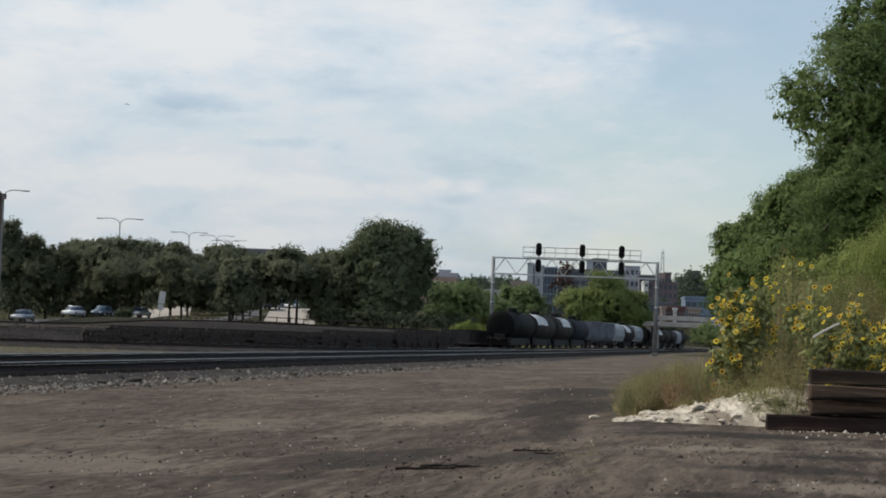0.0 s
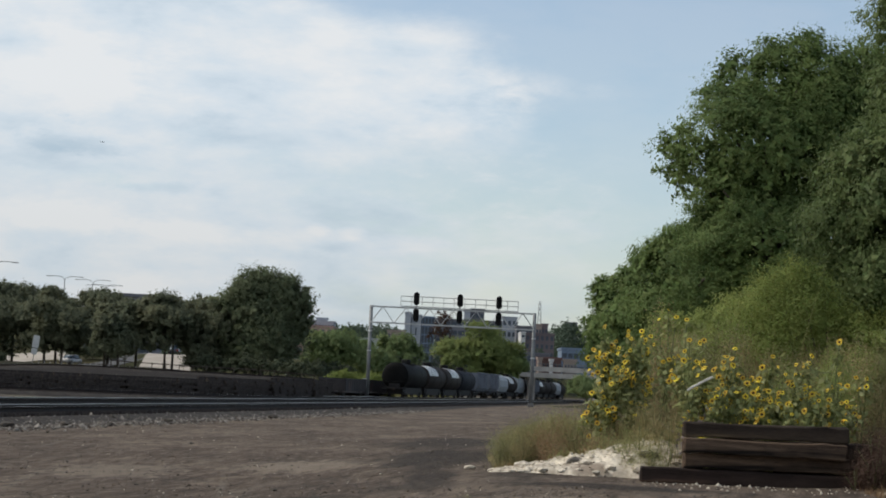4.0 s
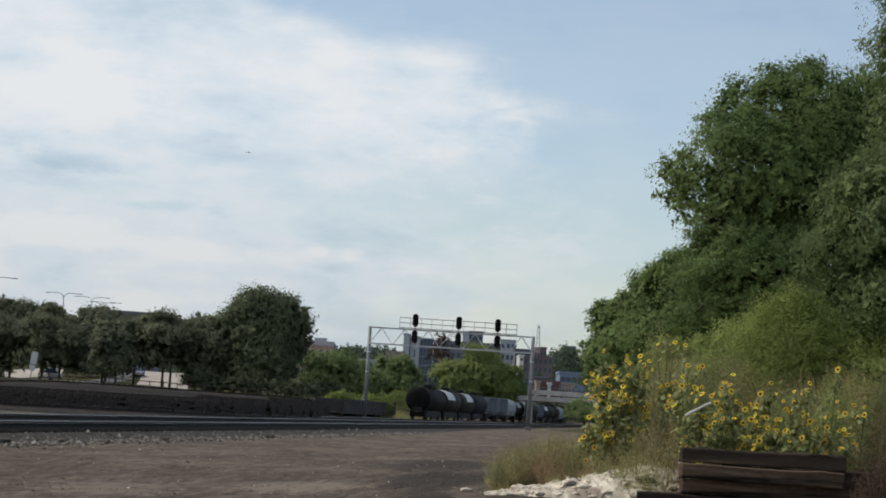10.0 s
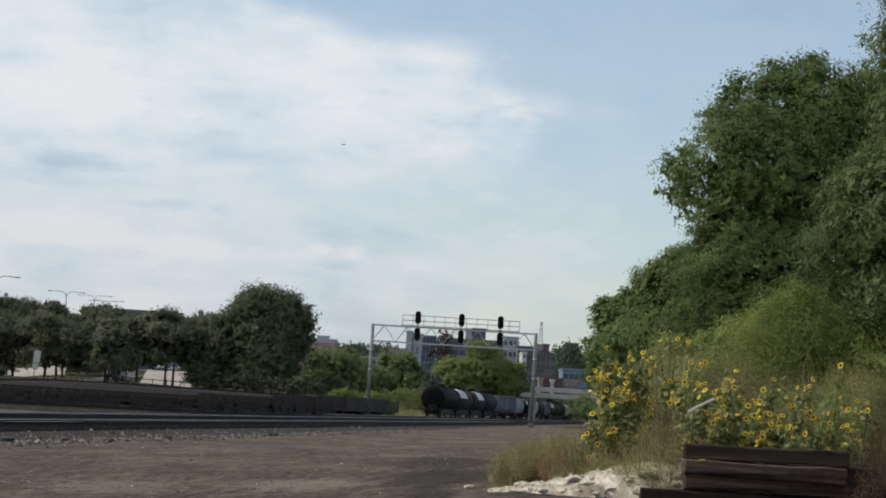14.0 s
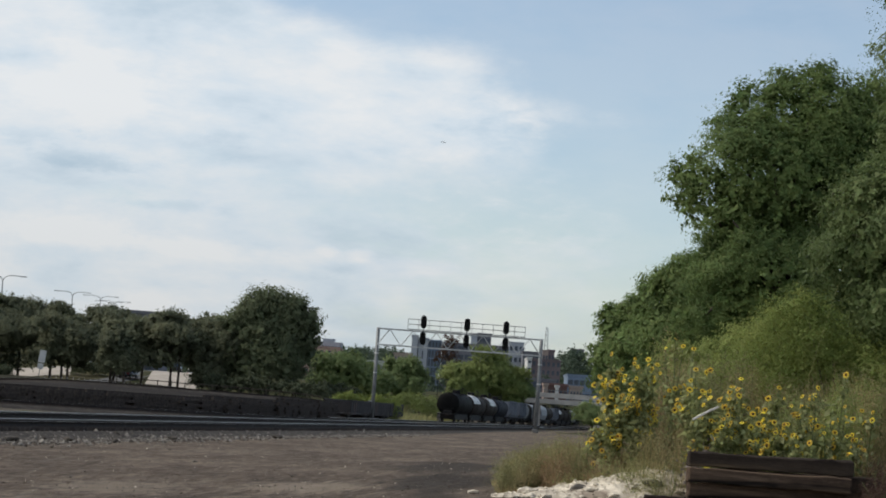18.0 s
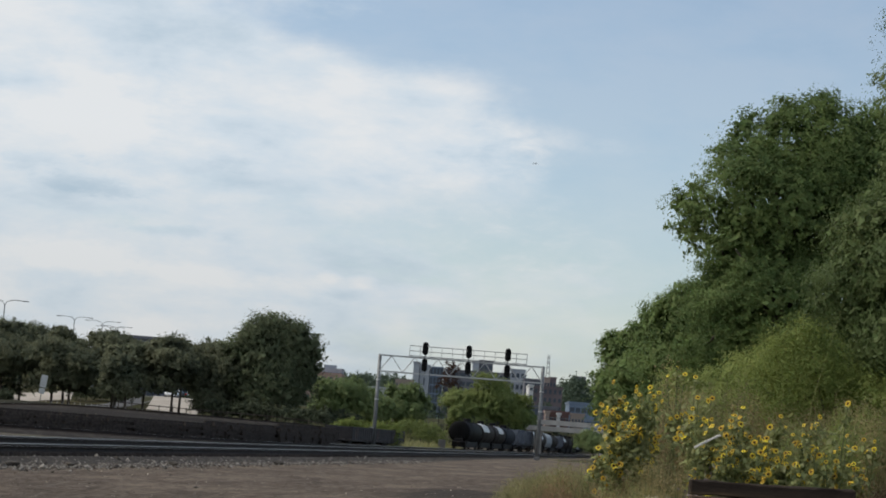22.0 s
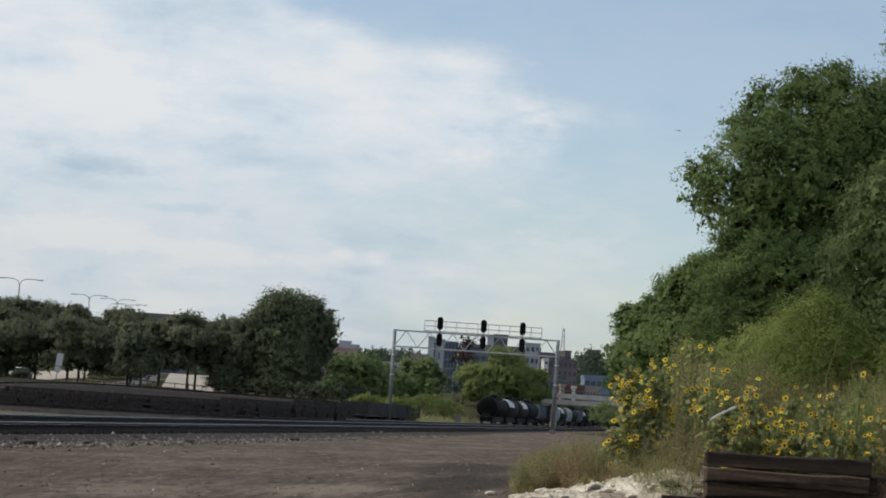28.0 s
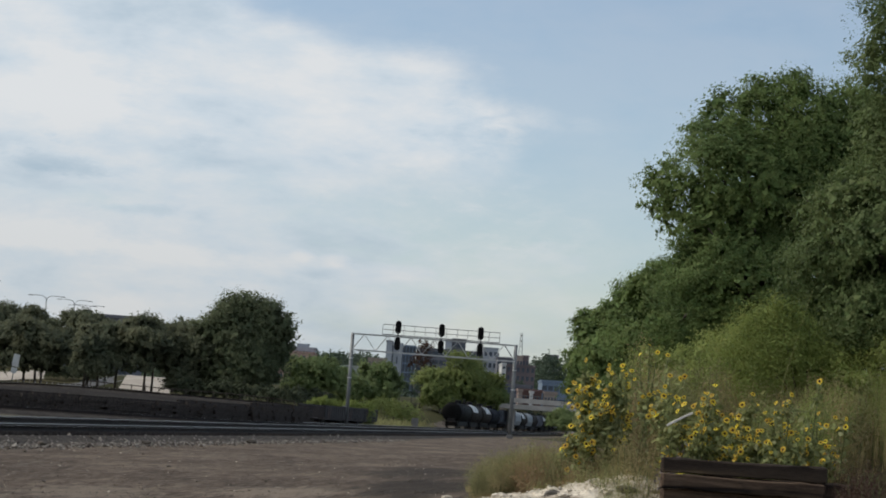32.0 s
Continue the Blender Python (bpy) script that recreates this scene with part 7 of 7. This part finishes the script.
for dx, dy in ((-1.6, -1.6), (1.6, -1.6), (1.6, 1.6), (-1.6, 1.6)):
    bm = bmesh.new()
    tube(bm, (dx, dy, 0), (dx * 0.35, dy * 0.35, 25), 0.3, 0.2, 6)
    part("leg", bm, M["galv_pale"], mast)
for k in range(7):
    bm = bmesh.new()
    s = 1.6 * (1 - 0.65 * k / 7)
    for a, b in (((-1, -1), (1, -1)), ((1, -1), (1, 1)), ((1, 1), (-1, 1)), ((-1, 1), (-1, -1))):
        tube(bm, (a[0] * s, a[1] * s, 25 * k / 7), (b[0] * s, b[1] * s, 25 * (k + 0.9) / 7), 0.14, seg=5)
    part("brace", bm, M["galv_pale"], mast)

# far woods on the hill and between the buildings
pts = []
for k in range(420):
    x, y = rng.uniform(-420, 420), rng.uniform(1300, 2500)
    r = rng.uniform(6, 11)
    z = gz(x, y) + r * 0.7
    pts.append((x, y, z, r * 1.3, r, r))
finish("far_woods", leaves("far_woods", crown_points(pts, 90000, 2.5, 10, 0.6), 2.0), M["leaf_far"])
tagged(bpy.data.objects["far_woods"], "dark wooded hill on the skyline", "woods", kind="stuff")
pts = []
for k in range(90):
    x, y = rng.uniform(-70, 120), rng.uniform(470, 860)
    if abs(x - 28) < 16 and y < 640:
        continue
    r = rng.uniform(3.5, 5.5)
    pts.append((x, y, gz(x, y) + r * 0.8, r * 1.2, r, r))
finish("town_trees", leaves("town_trees", crown_points(pts, 36000, 1.2, 10, 0.55), 1.1), M["leaf_far"])
tagged(bpy.data.objects["town_trees"], "dark green trees among the town buildings", "trees", kind="stuff")

pts = []
for k in range(70):
    x, y = (rng.uniform(-75, -22) if k < 38 else rng.uniform(38, 110)), rng.uniform(1000, 1180)
    top = 27.8 if x < 0 else 32.5
    r = rng.uniform(4, 7)
    pts.append((x, y, top - r * 0.8 + rng.uniform(-2.5, 0.5), r * 1.4, r, r * 1.3))
    pts.append((x, y, top - r * 2.4, r * 1.6, r, r * 1.6))
finish("hill_trees", leaves("hill_trees", crown_points(pts, 60000, 1.8, 10, 0.55), 1.2), M["leaf_far"])
tagged(bpy.data.objects["hill_trees"], "dark woods on the slope behind the offices", "woods", kind="stuff")

# relay box and cabinet beside the track
for x, y, w, h in ((-0.4, 312, 1.0, 1.5),):
    cb = thing("relay_cabinet", pose(x, y, gz(x, y)), "small grey steel relay cabinet beside the track", "cabinet", "track cabinets")
    bm = bmesh.new()
    box(bm, 0, 0, h / 2 + 0.1, w, 0.7, h, 0.03)
    bd = part("body", bm, M["tankgrey"], cb)
    bm = bmesh.new()
    box(bm, 0, -0.36, h / 2 + 0.1, w * 0.8, 0.03, h * 0.85, 0.01)
    part("door", bm, M["tankgrey"], bd)
    bm = bmesh.new()
    box(bm, 0, 0, 0.03, w + 0.3, 1.0, 0.2)
    part("footing", bm, M["footing"], cb)

# ---- aeroplane and insect ----
plane = thing("aeroplane", Matrix(), "tiny distant light aeroplane crossing the sky", "aeroplane")
bm = bmesh.new()
tube(bm, (-2.9, 0, 0), (1.8, 0, 0), 0.16, 0.38, 8)
tube(bm, (1.8, 0, 0), (2.8, 0, 0), 0.38, 0.14, 8)
part("fuselage", bm, M["shed"], plane)
bm = bmesh.new()
box(bm, 0.6, 0, 0.4, 1.2, 9, 0.14, 0.04)
part("wing", bm, M["shed"], plane)
bm = bmesh.new()
box(bm, -2.6, 0, 0.15, 0.7, 3.0, 0.1)
box(bm, -2.7, 0, 0.5, 0.7, 0.1, 0.9)
part("tail", bm, M["shed"], plane)
bug = thing("flying_insect", Matrix(), "small dark blurred flying insect", "insect")
bm = bmesh.new()
bmesh.ops.create_uvsphere(bm, u_segments=10, v_segments=6, radius=0.0042)
bmesh.ops.scale(bm, vec=(1.2, 0.7, 0.8), verts=bm.verts)
part("body", bm, M["insect"], bug)
for s in (-1, 1):
    bm = bmesh.new()
    bmesh.ops.create_circle(bm, cap_ends=True, segments=8, radius=0.004)
    bmesh.ops.transform(bm, matrix=pose(0, s * 0.004, 0.002, 20 * s, 0, 0), verts=bm.verts)
    part("wing", bm, M["insect"], bug)


midge = copy_thing(bug, Matrix())


# ---- what moves ----
def sky_place(az, el, d):
    a, e = radians(az), radians(el)
    return Vector((math.sin(a) * math.cos(e) * d, math.cos(a) * math.cos(e) * d, 1.7 + math.sin(e) * d))


# seconds, bearing to the right, height (degrees)
PLANE = ((0, -11.622, 5.675), (6, -7.868, 6.1), (9, -5.995, 6.34), (13, -3.551, 6.66), (19, 0.079, 7.15), (23, 2.407, 7.46), (28, 5.233, 7.76), (32, 7.4, 8.0))


MIDGE = ((0, -30, 6), (11.4, -16.5, 6.6), (11.8, -6.63, 5.36), (12.0, -1.83, 5.82), (12.2, 0.75, 5.73), (12.6, 11.0, 7.0), (32, 30, 8))


def motions():
    keys = ((0, 232.3), (2, 239), (6, 255.2), (8, 263), (13, 279.6), (16, 288.5), (19, 298), (22, 307.2), (25, 316.2), (28, 323.8), (32, 335.3))
    for i, car in enumerate(TRAIN):
        rows = []
        for t, y in keys:
            yy = y + SPACING * i * math.cos(math.atan(SLOPE))
            rows.append((t, pose(on_track(-33.3, yy), yy, 0.47, 0, 0, TURN)))
        walk(car, rows)
    for car, rels, lane in CARS:
        ts = [t for t, r in rels]
        rs_ = [r for t, r in rels]
        rows = []
        for k in range(65):
            t = 0.5 * k
            r, r2 = float(np.interp(t, ts, rs_)), float(np.interp(t + 0.05, ts, rs_))
            if k and t > ts[-1] + 0.5 and t < 32:
                continue
            p = road_at(r, lane)
            q = road_at(r + (5 if rs_[-1] > rs_[0] else -5), lane)
            d = q - p
            rows.append((t, pose(p.x, p.y, p.z + 0.07, 0, 0, math.degrees(math.atan2(-d.x, d.y)))))
        walk(car, rows)
    rows = []
    for t, a, e in PLANE:
        p = sky_place(a, e, 2600)
        rows.append((t, pose(p.x, p.y, p.z, 0, 0, 0)))
    walk(plane, rows)
    rows = []
    for t, a, e in ((0, 20, 9), (6.9, 18, 9), (7.0, 3.55, 5.63), (7.1, -17, 4), (32, -24, 4)):
        rows.append((t, pose(*sky_place(a, e, 3.2))))
    walk(bug, rows)
    rows = []
    for t, a, e in MIDGE:
        rows.append((t, pose(*sky_place(a, e, 7.0))))
    walk(midge, rows)


motions()
